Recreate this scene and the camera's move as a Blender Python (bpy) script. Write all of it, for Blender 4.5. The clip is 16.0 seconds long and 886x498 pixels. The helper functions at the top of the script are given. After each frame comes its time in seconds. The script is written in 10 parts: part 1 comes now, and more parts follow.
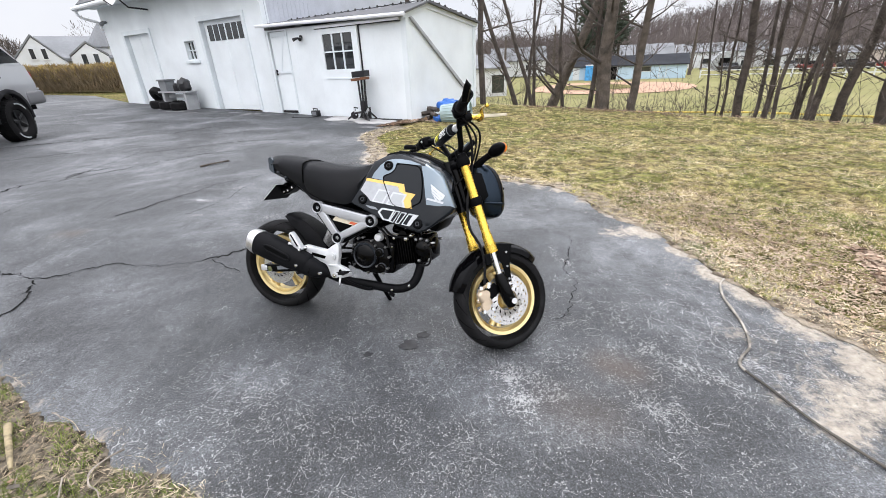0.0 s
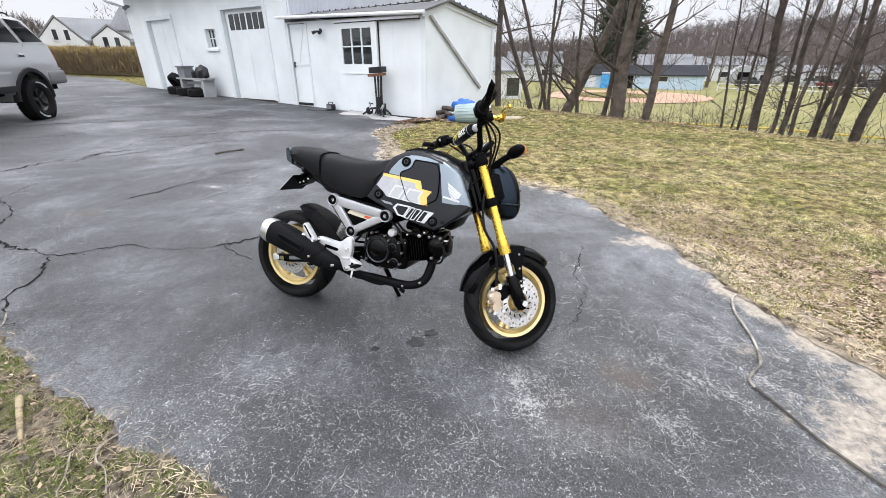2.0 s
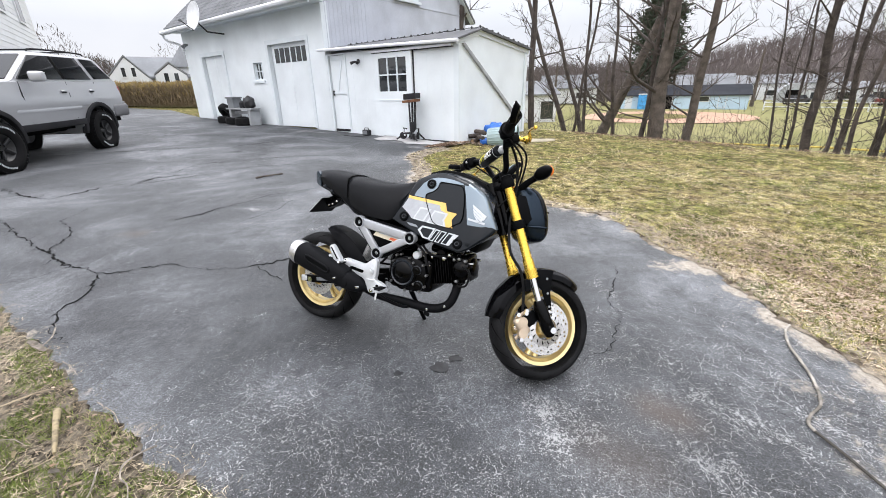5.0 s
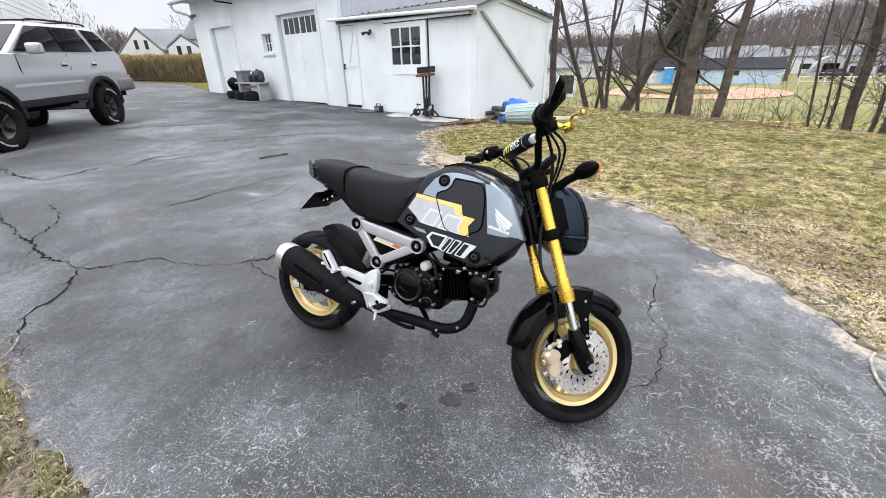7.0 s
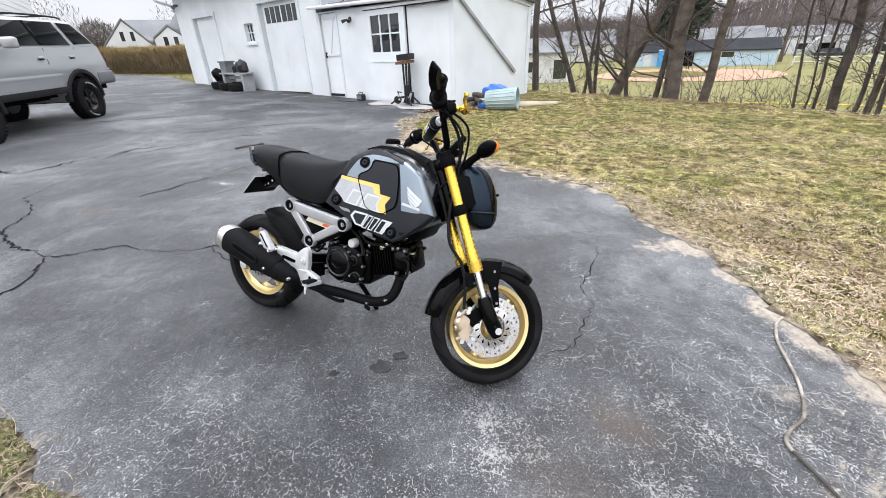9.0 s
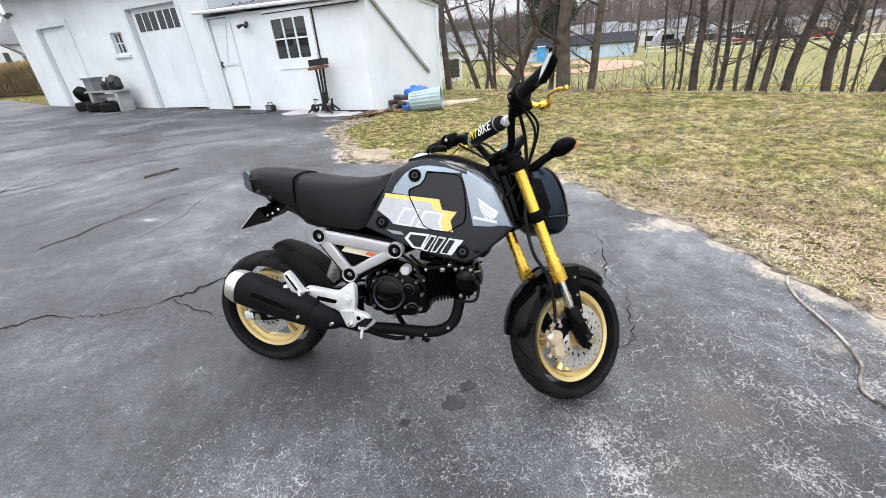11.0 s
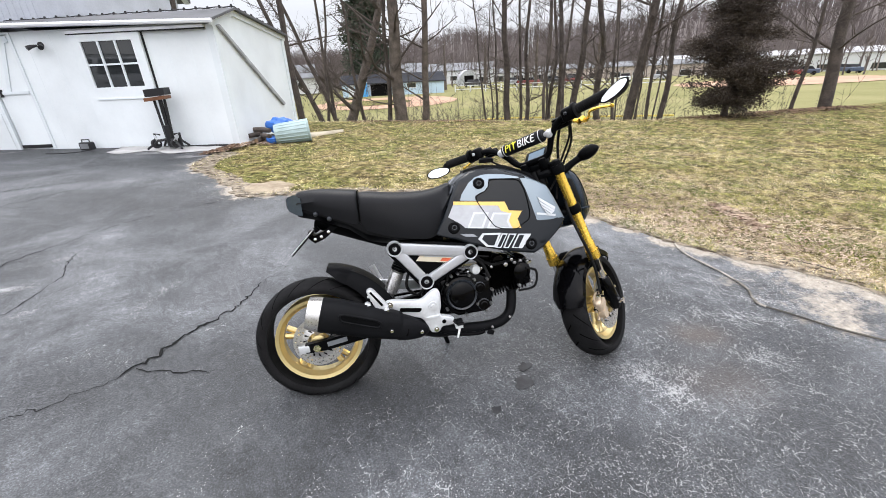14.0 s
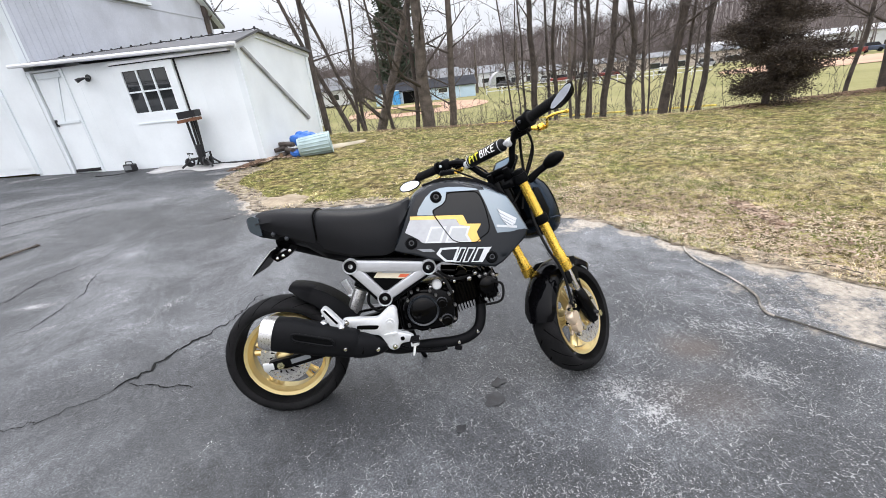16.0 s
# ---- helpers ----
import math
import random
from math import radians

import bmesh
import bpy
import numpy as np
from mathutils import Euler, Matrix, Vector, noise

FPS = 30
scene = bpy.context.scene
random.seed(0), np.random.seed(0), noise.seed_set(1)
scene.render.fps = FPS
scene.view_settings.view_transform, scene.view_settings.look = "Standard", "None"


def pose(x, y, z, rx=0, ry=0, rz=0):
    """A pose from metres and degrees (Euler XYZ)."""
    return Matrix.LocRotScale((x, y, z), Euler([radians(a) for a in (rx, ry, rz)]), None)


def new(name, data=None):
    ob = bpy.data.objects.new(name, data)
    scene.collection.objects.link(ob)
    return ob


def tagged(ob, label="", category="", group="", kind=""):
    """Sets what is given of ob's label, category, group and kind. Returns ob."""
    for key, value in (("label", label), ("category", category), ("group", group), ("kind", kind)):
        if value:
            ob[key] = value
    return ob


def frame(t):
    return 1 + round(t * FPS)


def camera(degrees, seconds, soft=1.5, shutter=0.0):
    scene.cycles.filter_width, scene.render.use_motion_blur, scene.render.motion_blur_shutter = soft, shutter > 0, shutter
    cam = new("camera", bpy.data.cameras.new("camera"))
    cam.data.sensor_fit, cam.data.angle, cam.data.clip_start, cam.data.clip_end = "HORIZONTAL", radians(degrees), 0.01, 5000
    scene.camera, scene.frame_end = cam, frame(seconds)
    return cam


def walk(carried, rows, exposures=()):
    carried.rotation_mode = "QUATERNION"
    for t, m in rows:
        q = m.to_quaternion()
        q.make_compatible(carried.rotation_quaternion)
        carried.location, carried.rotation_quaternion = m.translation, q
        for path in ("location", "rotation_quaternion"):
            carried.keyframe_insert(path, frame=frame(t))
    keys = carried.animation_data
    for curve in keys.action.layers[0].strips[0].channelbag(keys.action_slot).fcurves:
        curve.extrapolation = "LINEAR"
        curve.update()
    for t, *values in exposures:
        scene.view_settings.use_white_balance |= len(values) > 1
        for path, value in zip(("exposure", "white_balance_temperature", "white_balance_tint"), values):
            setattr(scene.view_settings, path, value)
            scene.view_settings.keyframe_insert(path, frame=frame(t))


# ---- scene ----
cam = camera(95.4, 16.0, soft=0.9)
METRES, EYE, TILT, LEAN, TURN = 3.0906, 1.23, 0.0, 0.0, 0.0
ROWS = [
    (0.0, 0.0, 0.0, 0.0, -1.07, -24.77, 2.32),
    (0.5, -0.0019, -0.0006, -0.0022, -0.33, -24.7, 1.78),
    (1.0, -0.0087, 0.0009, -0.0012, 0.58, -24.81, 0.92),
    (1.5, -0.0129, 0.0016, 0.0005, 1.05, -24.85, 0.15),
    (2.0, -0.0111, -0.0005, -0.0018, 0.96, -24.74, -0.24),
    (2.5, -0.0091, -0.0107, -0.0002, 0.78, -24.24, -0.1),
    (3.0, -0.0091, -0.0198, -0.0008, 1.17, -23.31, 0.36),
    (3.5, -0.0048, -0.0273, 0.0009, 2.65, -22.17, 0.82),
    (4.0, 0.0054, -0.0278, -0.001, 4.69, -21.07, 1.22),
    (6.5, -0.0112, 0.1114, -0.0071, 6.28, -23.82, 1.09),
    (7.0, -0.0116, 0.1242, -0.0069, 7.58, -24.74, 1.11),
    (7.5, 0.0386, 0.1146, -0.0047, 8.69, -25.44, 1.55),
    (8.0, 0.1116, 0.096, -0.0096, 9.0, -26.06, 2.18),
    (10.5, -0.0265, 0.1232, -0.0073, -2.92, -26.62, 3.04),
    (11.0, -0.0902, 0.1551, -0.0085, -7.49, -26.78, 4.15),
    (11.5, -0.1754, 0.1994, -0.007, -11.41, -26.54, 4.68),
    (12.0, -0.2383, 0.1912, -0.0129, -15.1, -25.77, 4.05),
    (12.5, -0.3003, 0.1784, -0.0023, -19.41, -24.62, 3.01),
    (13.0, -0.3154, 0.2039, -0.008, -24.19, -23.6, 1.94),
    (13.5, -0.3575, 0.1999, -0.0021, -29.0, -23.29, 1.69),
    (14.0, -0.3571, 0.1874, -0.0037, -30.85, -23.87, 2.43),
    (14.5, -0.3089, 0.1756, -0.0065, -29.67, -24.51, 3.51),
    (15.0, -0.2794, 0.1625, -0.0093, -28.12, -24.52, 4.68),
    (15.5, -0.2695, 0.1582, -0.0067, -27.14, -23.83, 5.61),
    (16.0, -0.266, 0.152, -0.0004, -26.57, -23.09, 5.93),
]
walk(cam, [(t, pose(0, 0, EYE, TILT, LEAN, TURN) @ pose(METRES * x, METRES * y, METRES * z, 90 + pitch, roll, yaw)) for t, x, y, z, yaw, pitch, roll in ROWS], exposures=[(0, 0.43), (8, 0.44), (10.5, 0.48), (12.5, 0.48), (14, 0.45), (16, 0.43)])

# ---- light ----
SUN_EL, SUN_AZ = radians(48), radians(200)
world = bpy.data.worlds.new("overcast_sky")
scene.world = world
world.use_nodes = True
wn, wl = world.node_tree.nodes, world.node_tree.links
wn.clear()
w_out, w_bg = wn.new("ShaderNodeOutputWorld"), wn.new("ShaderNodeBackground")
w_sky, w_mix, w_noise, w_ramp, w_tc = (wn.new("ShaderNodeTexSky"), wn.new("ShaderNodeMix"), wn.new("ShaderNodeTexNoise"),
                                       wn.new("ShaderNodeValToRGB"), wn.new("ShaderNodeTexCoord"))
w_sky.sky_type, w_sky.sun_disc, w_sky.sun_elevation, w_sky.sun_rotation = "NISHITA", False, SUN_EL, SUN_AZ
w_sky.air_density, w_sky.dust_density = 1.0, 4.0
w_mix.data_type = "RGBA"
w_mix.inputs[0].default_value = 0.86
w_noise.inputs["Scale"].default_value, w_noise.inputs["Detail"].default_value = 2.2, 6
w_ramp.color_ramp.elements[0].position, w_ramp.color_ramp.elements[0].color = 0.3, (8.3, 8.6, 9.5, 1)
w_ramp.color_ramp.elements[1].position, w_ramp.color_ramp.elements[1].color = 0.7, (10.6, 10.6, 11.1, 1)
wl.new(w_tc.outputs["Generated"], w_noise.inputs["Vector"])
wl.new(w_noise.outputs["Fac"], w_ramp.inputs[0])
wl.new(w_sky.outputs[0], w_mix.inputs[6])
wl.new(w_ramp.outputs[0], w_mix.inputs[7])
w_sep, w_grad, w_mul = wn.new("ShaderNodeSeparateXYZ"), wn.new("ShaderNodeMapRange"), wn.new("ShaderNodeVectorMath")
w_grad.inputs[1].default_value, w_grad.inputs[2].default_value, w_grad.inputs[3].default_value, w_grad.inputs[4].default_value = 0.12, 1.0, 0.80, 3.05
wl.new(w_tc.outputs["Generated"], w_sep.inputs[0])
wl.new(w_sep.outputs[2], w_grad.inputs[0])
w_mul.operation = "SCALE"
wl.new(w_mix.outputs[2], w_mul.inputs[0])
wl.new(w_grad.outputs[0], w_mul.inputs["Scale"])
wl.new(w_mul.outputs[0], w_bg.inputs["Color"])
wl.new(w_bg.outputs[0], w_out.inputs[0])
w_bg.inputs["Strength"].default_value = 0.1
sun = new("sun", bpy.data.lights.new("sun", "SUN"))
sun.data.energy, sun.data.angle, sun.data.color = 0.8, radians(25), (1.0, 0.96, 0.9)
sun.matrix_world = pose(0, 0, 30, 42, 0, 160)


# ---- materials ----
def mat(name, col, rough=0.6, metal=0.0, var=0.2, scale=3.0, fine=60.0, bump=0.15, col2=None, coat=0.0, spec=0.5, dist=0.004, contrast=(0.35, 0.65), rvar=0.12, island=0.0):
    """Two scales of colour variation, fine relief and uneven gloss."""
    m = bpy.data.materials.new(name)
    m.use_nodes = True
    nt = m.node_tree
    n, l = nt.nodes, nt.links
    b = n["Principled BSDF"]
    tc = n.new("ShaderNodeTexCoord")
    n1, n2, ramp, mx = n.new("ShaderNodeTexNoise"), n.new("ShaderNodeTexNoise"), n.new("ShaderNodeValToRGB"), n.new("ShaderNodeMix")
    n1.inputs["Scale"].default_value, n1.inputs["Detail"].default_value = scale, 5
    n2.inputs["Scale"].default_value, n2.inputs["Detail"].default_value = fine, 4
    for q in (n1, n2):
        l.new(tc.outputs["Object"], q.inputs["Vector"])
    c2 = col2 or tuple(min(1, c * (1 + var)) for c in col)
    c1 = col if col2 else tuple(c * (1 - var) for c in col)
    e = ramp.color_ramp.elements
    e[0].position, e[0].color, e[1].position, e[1].color = contrast[0], (*c1, 1), contrast[1], (*c2, 1)
    l.new(n1.outputs["Fac"], ramp.inputs[0])
    mx.data_type, mx.blend_type = "RGBA", "OVERLAY"
    mx.inputs[0].default_value = min(1.0, var * 1.5)
    l.new(ramp.outputs[0], mx.inputs[6])
    l.new(n2.outputs["Fac"], mx.inputs[7])
    out = mx.outputs[2]
    if island:
        geo, hsv, mr = n.new("ShaderNodeNewGeometry"), n.new("ShaderNodeHueSaturation"), n.new("ShaderNodeMapRange")
        mr.inputs[3].default_value, mr.inputs[4].default_value = 1 - island, 1 + island
        l.new(geo.outputs["Random Per Island"], mr.inputs[0])
        l.new(mr.outputs[0], hsv.inputs["Value"])
        l.new(out, hsv.inputs["Color"])
        out = hsv.outputs[0]
    l.new(out, b.inputs["Base Color"])
    rr = n.new("ShaderNodeMapRange")
    rr.inputs[3].default_value, rr.inputs[4].default_value = max(0.02, rough - rvar), min(1, rough + rvar)
    l.new(n2.outputs["Fac"], rr.inputs[0])
    l.new(rr.outputs[0], b.inputs["Roughness"])
    b.inputs["Metallic"].default_value = metal
    b.inputs["Specular IOR Level"].default_value = spec
    b.inputs["Coat Weight"].default_value = coat
    b.inputs["Coat Roughness"].default_value = 0.08
    if bump:
        bp = n.new("ShaderNodeBump")
        bp.inputs["Strength"].default_value, bp.inputs["Distance"].default_value = bump, dist
        l.new(n2.outputs["Fac"], bp.inputs["Height"])
        l.new(bp.outputs[0], b.inputs["Normal"])
    return m


def glass(name, tint=(0.02, 0.022, 0.025), rough=0.03):
    m = mat(name, tint, rough, 0, 0.1, bump=0, spec=0.8, rvar=0.01)
    return m


def ramp_node(n, stops):
    r = n.new("ShaderNodeValToRGB")
    e = r.color_ramp.elements
    while len(e) < len(stops):
        e.new(0.5)
    for q, (p, c) in zip(e, stops):
        q.position, q.color = p, (*c, 1)
    return r


def mixc(n, l, fac, a, b, kind="MIX"):
    m = n.new("ShaderNodeMix")
    m.data_type, m.blend_type = "RGBA", kind
    for s, i in ((fac, 0), (a, 6), (b, 7)):
        if isinstance(s, (int, float)):
            m.inputs[i].default_value = s
        elif isinstance(s, tuple):
            m.inputs[i].default_value = (*s, 1)
        else:
            l.new(s, m.inputs[i])
    return m.outputs[2]


def noise_node(n, l, tc, scale, detail=5, rough=0.5, dist=0.0):
    q = n.new("ShaderNodeTexNoise")
    q.inputs["Scale"].default_value, q.inputs["Detail"].default_value = scale, detail
    q.inputs["Roughness"].default_value, q.inputs["Distortion"].default_value = rough, dist
    l.new(tc.outputs["Object"], q.inputs["Vector"])
    return q.outputs["Fac"]


def asphalt_material():
    m = bpy.data.materials.new("worn_asphalt")
    m.use_nodes = True
    n, l = m.node_tree.nodes, m.node_tree.links
    b, tc = n["Principled BSDF"], n.new("ShaderNodeTexCoord")

    def calc(op, a, b_=0.0, c_=0.0, clamp=False):
        q = n.new("ShaderNodeMath")
        q.operation, q.use_clamp = op, clamp
        for k, v in enumerate((a, b_, c_)):
            if isinstance(v, (int, float)):
                q.inputs[k].default_value = v
            else:
                l.new(v, q.inputs[k])
        return q.outputs[0]

    def step(v, lo, hi):
        q = n.new("ShaderNodeMapRange")
        q.interpolation_type = "SMOOTHSTEP"
        l.new(v, q.inputs[0])
        for k, w_ in ((1, lo), (2, hi)):
            if isinstance(w_, (int, float)):
                q.inputs[k].default_value = w_
            else:
                l.new(w_, q.inputs[k])
        return q.outputs[0]

    def attr(name):
        q = n.new("ShaderNodeAttribute")
        q.attribute_name = name
        return q.outputs["Fac"]

    def cells(scale, feature, warp):
        """Voronoi cells on warped ground coordinates."""
        nz, ad, vo = n.new("ShaderNodeTexNoise"), n.new("ShaderNodeVectorMath"), n.new("ShaderNodeTexVoronoi")
        nz.inputs["Scale"].default_value, nz.inputs["Detail"].default_value = scale * 1.3, 4
        l.new(tc.outputs["Object"], nz.inputs["Vector"])
        ad.operation = "MULTIPLY_ADD"
        l.new(nz.outputs["Color"], ad.inputs[0])
        ad.inputs[1].default_value = (warp, warp, 0)
        l.new(tc.outputs["Object"], ad.inputs[2])
        vo.feature = feature
        vo.voronoi_dimensions = "2D"
        vo.inputs["Scale"].default_value = scale
        l.new(ad.outputs[0], vo.inputs["Vector"])
        return vo.outputs["Distance"]

    big, mid, fine = noise_node(n, l, tc, 0.9, 6, 0.6, 0.6), noise_node(n, l, tc, 5, 8, 0.65), noise_node(n, l, tc, 170, 3, 0.7)
    r_big = ramp_node(n, [(0.28, (0.017, 0.0183, 0.0200)), (0.48, (0.039, 0.0412, 0.0445)), (0.68, (0.112, 0.117, 0.124))])
    l.new(big, r_big.inputs[0])
    r_mid = ramp_node(n, [(0.3, (0.34, 0.34, 0.34)), (0.7, (0.66, 0.66, 0.66))])
    l.new(mid, r_mid.inputs[0])
    c = mixc(n, l, 0.75, r_big.outputs[0], r_mid.outputs[0], "OVERLAY")
    # faint strokes left by the sealer brush, and small dark pits
    mp = n.new("ShaderNodeMapping")
    mp.inputs["Rotation"].default_value, mp.inputs["Scale"].default_value = (0, 0, 0.65), (26, 3.2, 1)
    l.new(tc.outputs["Object"], mp.inputs["Vector"])
    st = n.new("ShaderNodeTexNoise")
    st.inputs["Scale"].default_value, st.inputs["Detail"].default_value, st.inputs["Roughness"].default_value = 1.0, 7, 0.7
    l.new(mp.outputs[0], st.inputs["Vector"])
    r_st = ramp_node(n, [(0.34, (0.22, 0.22, 0.22)), (0.5, (0.47, 0.47, 0.47)), (0.68, (0.85, 0.85, 0.85))])
    l.new(st.outputs["Fac"], r_st.inputs[0])
    c = mixc(n, l, 0.26, c, r_st.outputs[0], "OVERLAY")
    r_pit = ramp_node(n, [(0.30, (0.20, 0.20, 0.20)), (0.43, (0.90, 0.90, 0.90)), (0.57, (1.08, 1.08, 1.08)), (0.70, (2.5, 2.5, 2.5))])
    l.new(noise_node(n, l, tc, 34, 8, 0.72), r_pit.inputs[0])
    c = mixc(n, l, 0.75, c, r_pit.outputs[0], "MULTIPLY")
    # open grain of the stone in the binder
    r_fine = ramp_node(n, [(0.34, (0.24, 0.24, 0.24)), (0.50, (0.90, 0.90, 0.90)), (0.66, (2.6, 2.6, 2.6))])
    l.new(fine, r_fine.inputs[0])
    c = mixc(n, l, 0.9, c, r_fine.outputs[0], "MULTIPLY")
    # pale worn sealer: crazed veins between small plates, and loose specks, thick where the coat has gone
    flake = attr("flake")
    patch = calc("MULTIPLY_ADD", noise_node(n, l, tc, 7.5, 6, 0.68), 3.4, -1.78)
    much = calc("ADD", patch, calc("MULTIPLY_ADD", flake, 1.15, -0.68), 0.0, True)
    vein = calc("LESS_THAN", cells(17, "DISTANCE_TO_EDGE", 0.045), calc("MULTIPLY", much, 0.036))
    broken = step(noise_node(n, l, tc, 42, 4, 0.7), 0.49, 0.54)
    vein = calc("MULTIPLY", vein, broken)
    small = calc("LESS_THAN", cells(48, "DISTANCE_TO_EDGE", 0.02), calc("MULTIPLY", calc("SUBTRACT", much, 0.30, 0.0, True), 0.06))
    small = calc("MULTIPLY", small, step(noise_node(n, l, tc, 70, 4, 0.7), 0.49, 0.55))
    dots = calc("LESS_THAN", cells(62, "F1", 0.014), calc("MULTIPLY_ADD", much, 0.14, calc("MULTIPLY_ADD", noise_node(n, l, tc, 30, 5, 0.7), 0.55, -0.255)))
    heavy = step(calc("ADD", calc("MULTIPLY", flake, 0.26), calc("MULTIPLY_ADD", noise_node(n, l, tc, 8.5, 7, 0.7), 0.55, noise_node(n, l, tc, 105, 4, 0.62, 1.0))), 1.185, 1.215)
    worn = calc("MAXIMUM", calc("MAXIMUM", vein, small), calc("MAXIMUM", dots, heavy))
    c = mixc(n, l, calc("MULTIPLY", worn, 0.88), c, (0.345, 0.345, 0.342))
    # drifts of pale dust, with glare and sheen of the asphalt painted in
    r_du = ramp_node(n, [(0.36, (0.1, 0.1, 0.1)), (0.62, (1, 1, 1))])
    l.new(noise_node(n, l, tc, 7, 8, 0.7), r_du.inputs[0])
    drift = mixc(n, l, 1.0, attr("dust_sheen"), r_du.outputs[0], "MULTIPLY")
    c = mixc(n, l, drift, c, (2.3, 2.3, 2.32), "MULTIPLY")
    c = mixc(n, l, calc("MULTIPLY", drift, 0.42), c, (0.190, 0.196, 0.204))
    c = mixc(n, l, calc("MULTIPLY", attr("rust"), 0.6), c, (0.085, 0.062, 0.046))
    # sand and worn binder near the border
    grit = calc("MULTIPLY_ADD", noise_node(n, l, tc, 22, 9, 0.74, 0.5), 1.9, calc("MULTIPLY_ADD", noise_node(n, l, tc, 3.5, 5, 0.6), 1.1, -1.78))
    sandf = step(calc("ADD", attr("sand"), grit), 0.10, 0.62)
    r_s = ramp_node(n, [(0.3, (0.20, 0.172, 0.140)), (0.5, (0.34, 0.298, 0.245)), (0.68, (0.46, 0.41, 0.345))])
    l.new(noise_node(n, l, tc, 38, 8, 0.75), r_s.inputs[0])
    c = mixc(n, l, sandf, c, r_s.outputs[0])
    l.new(c, b.inputs["Base Color"])
    rr = n.new("ShaderNodeMapRange")
    rr.inputs[3].default_value, rr.inputs[4].default_value = 0.42, 0.74
    l.new(mid, rr.inputs[0])
    l.new(rr.outputs[0], b.inputs["Roughness"])
    b.inputs["Specular IOR Level"].default_value = 0.5
    bp = n.new("ShaderNodeBump")
    bp.inputs["Strength"].default_value, bp.inputs["Distance"].default_value = 0.9, 0.006
    l.new(calc("MULTIPLY_ADD", worn, 0.35, fine), bp.inputs["Height"])
    l.new(bp.outputs[0], b.inputs["Normal"])
    return m


def ground_material():
    m = bpy.data.materials.new("early_spring_turf")
    m.use_nodes = True
    n, l = m.node_tree.nodes, m.node_tree.links
    b, tc = n["Principled BSDF"], n.new("ShaderNodeTexCoord")
    r1 = ramp_node(n, [(0.32, (0.205, 0.158, 0.084)), (0.44, (0.262, 0.218, 0.098)), (0.56, (0.165, 0.166, 0.052))])
    l.new(noise_node(n, l, tc, 1.8, 7, 0.65), r1.inputs[0])
    # dark spots put the shade between clumps into the turf colour
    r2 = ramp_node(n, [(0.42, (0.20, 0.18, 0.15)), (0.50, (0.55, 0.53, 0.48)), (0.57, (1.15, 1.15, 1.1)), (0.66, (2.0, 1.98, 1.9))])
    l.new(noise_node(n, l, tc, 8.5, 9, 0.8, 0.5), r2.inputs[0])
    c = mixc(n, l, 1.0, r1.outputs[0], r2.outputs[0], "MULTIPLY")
    # verge soil, darkened to stand for the shade among the grass
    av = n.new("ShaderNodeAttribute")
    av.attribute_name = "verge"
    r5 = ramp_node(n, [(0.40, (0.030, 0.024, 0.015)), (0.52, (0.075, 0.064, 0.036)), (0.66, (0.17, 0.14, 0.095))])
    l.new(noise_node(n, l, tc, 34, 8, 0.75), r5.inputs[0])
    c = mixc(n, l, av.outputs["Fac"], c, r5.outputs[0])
    at = n.new("ShaderNodeAttribute")
    at.attribute_name = "field"
    r3 = ramp_node(n, [(0.35, (0.168, 0.164, 0.066)), (0.65, (0.230, 0.212, 0.100))])
    l.new(noise_node(n, l, tc, 0.12, 5, 0.6), r3.inputs[0])
    c = mixc(n, l, at.outputs["Fac"], c, r3.outputs[0])
    at2 = n.new("ShaderNodeAttribute")
    at2.attribute_name = "woods"
    r4 = ramp_node(n, [(0.35, (0.11, 0.094, 0.09)), (0.65, (0.16, 0.14, 0.13))])
    l.new(noise_node(n, l, tc, 0.05, 6, 0.7), r4.inputs[0])
    c = mixc(n, l, at2.outputs["Fac"], c, r4.outputs[0])
    l.new(c, b.inputs["Base Color"])
    b.inputs["Roughness"].default_value = 0.95
    b.inputs["Specular IOR Level"].default_value = 0.1
    bp = n.new("ShaderNodeBump")
    bp.inputs["Strength"].default_value, bp.inputs["Distance"].default_value = 0.8, 0.02
    l.new(noise_node(n, l, tc, 45, 5, 0.7), bp.inputs["Height"])
    l.new(bp.outputs[0], b.inputs["Normal"])
    return m


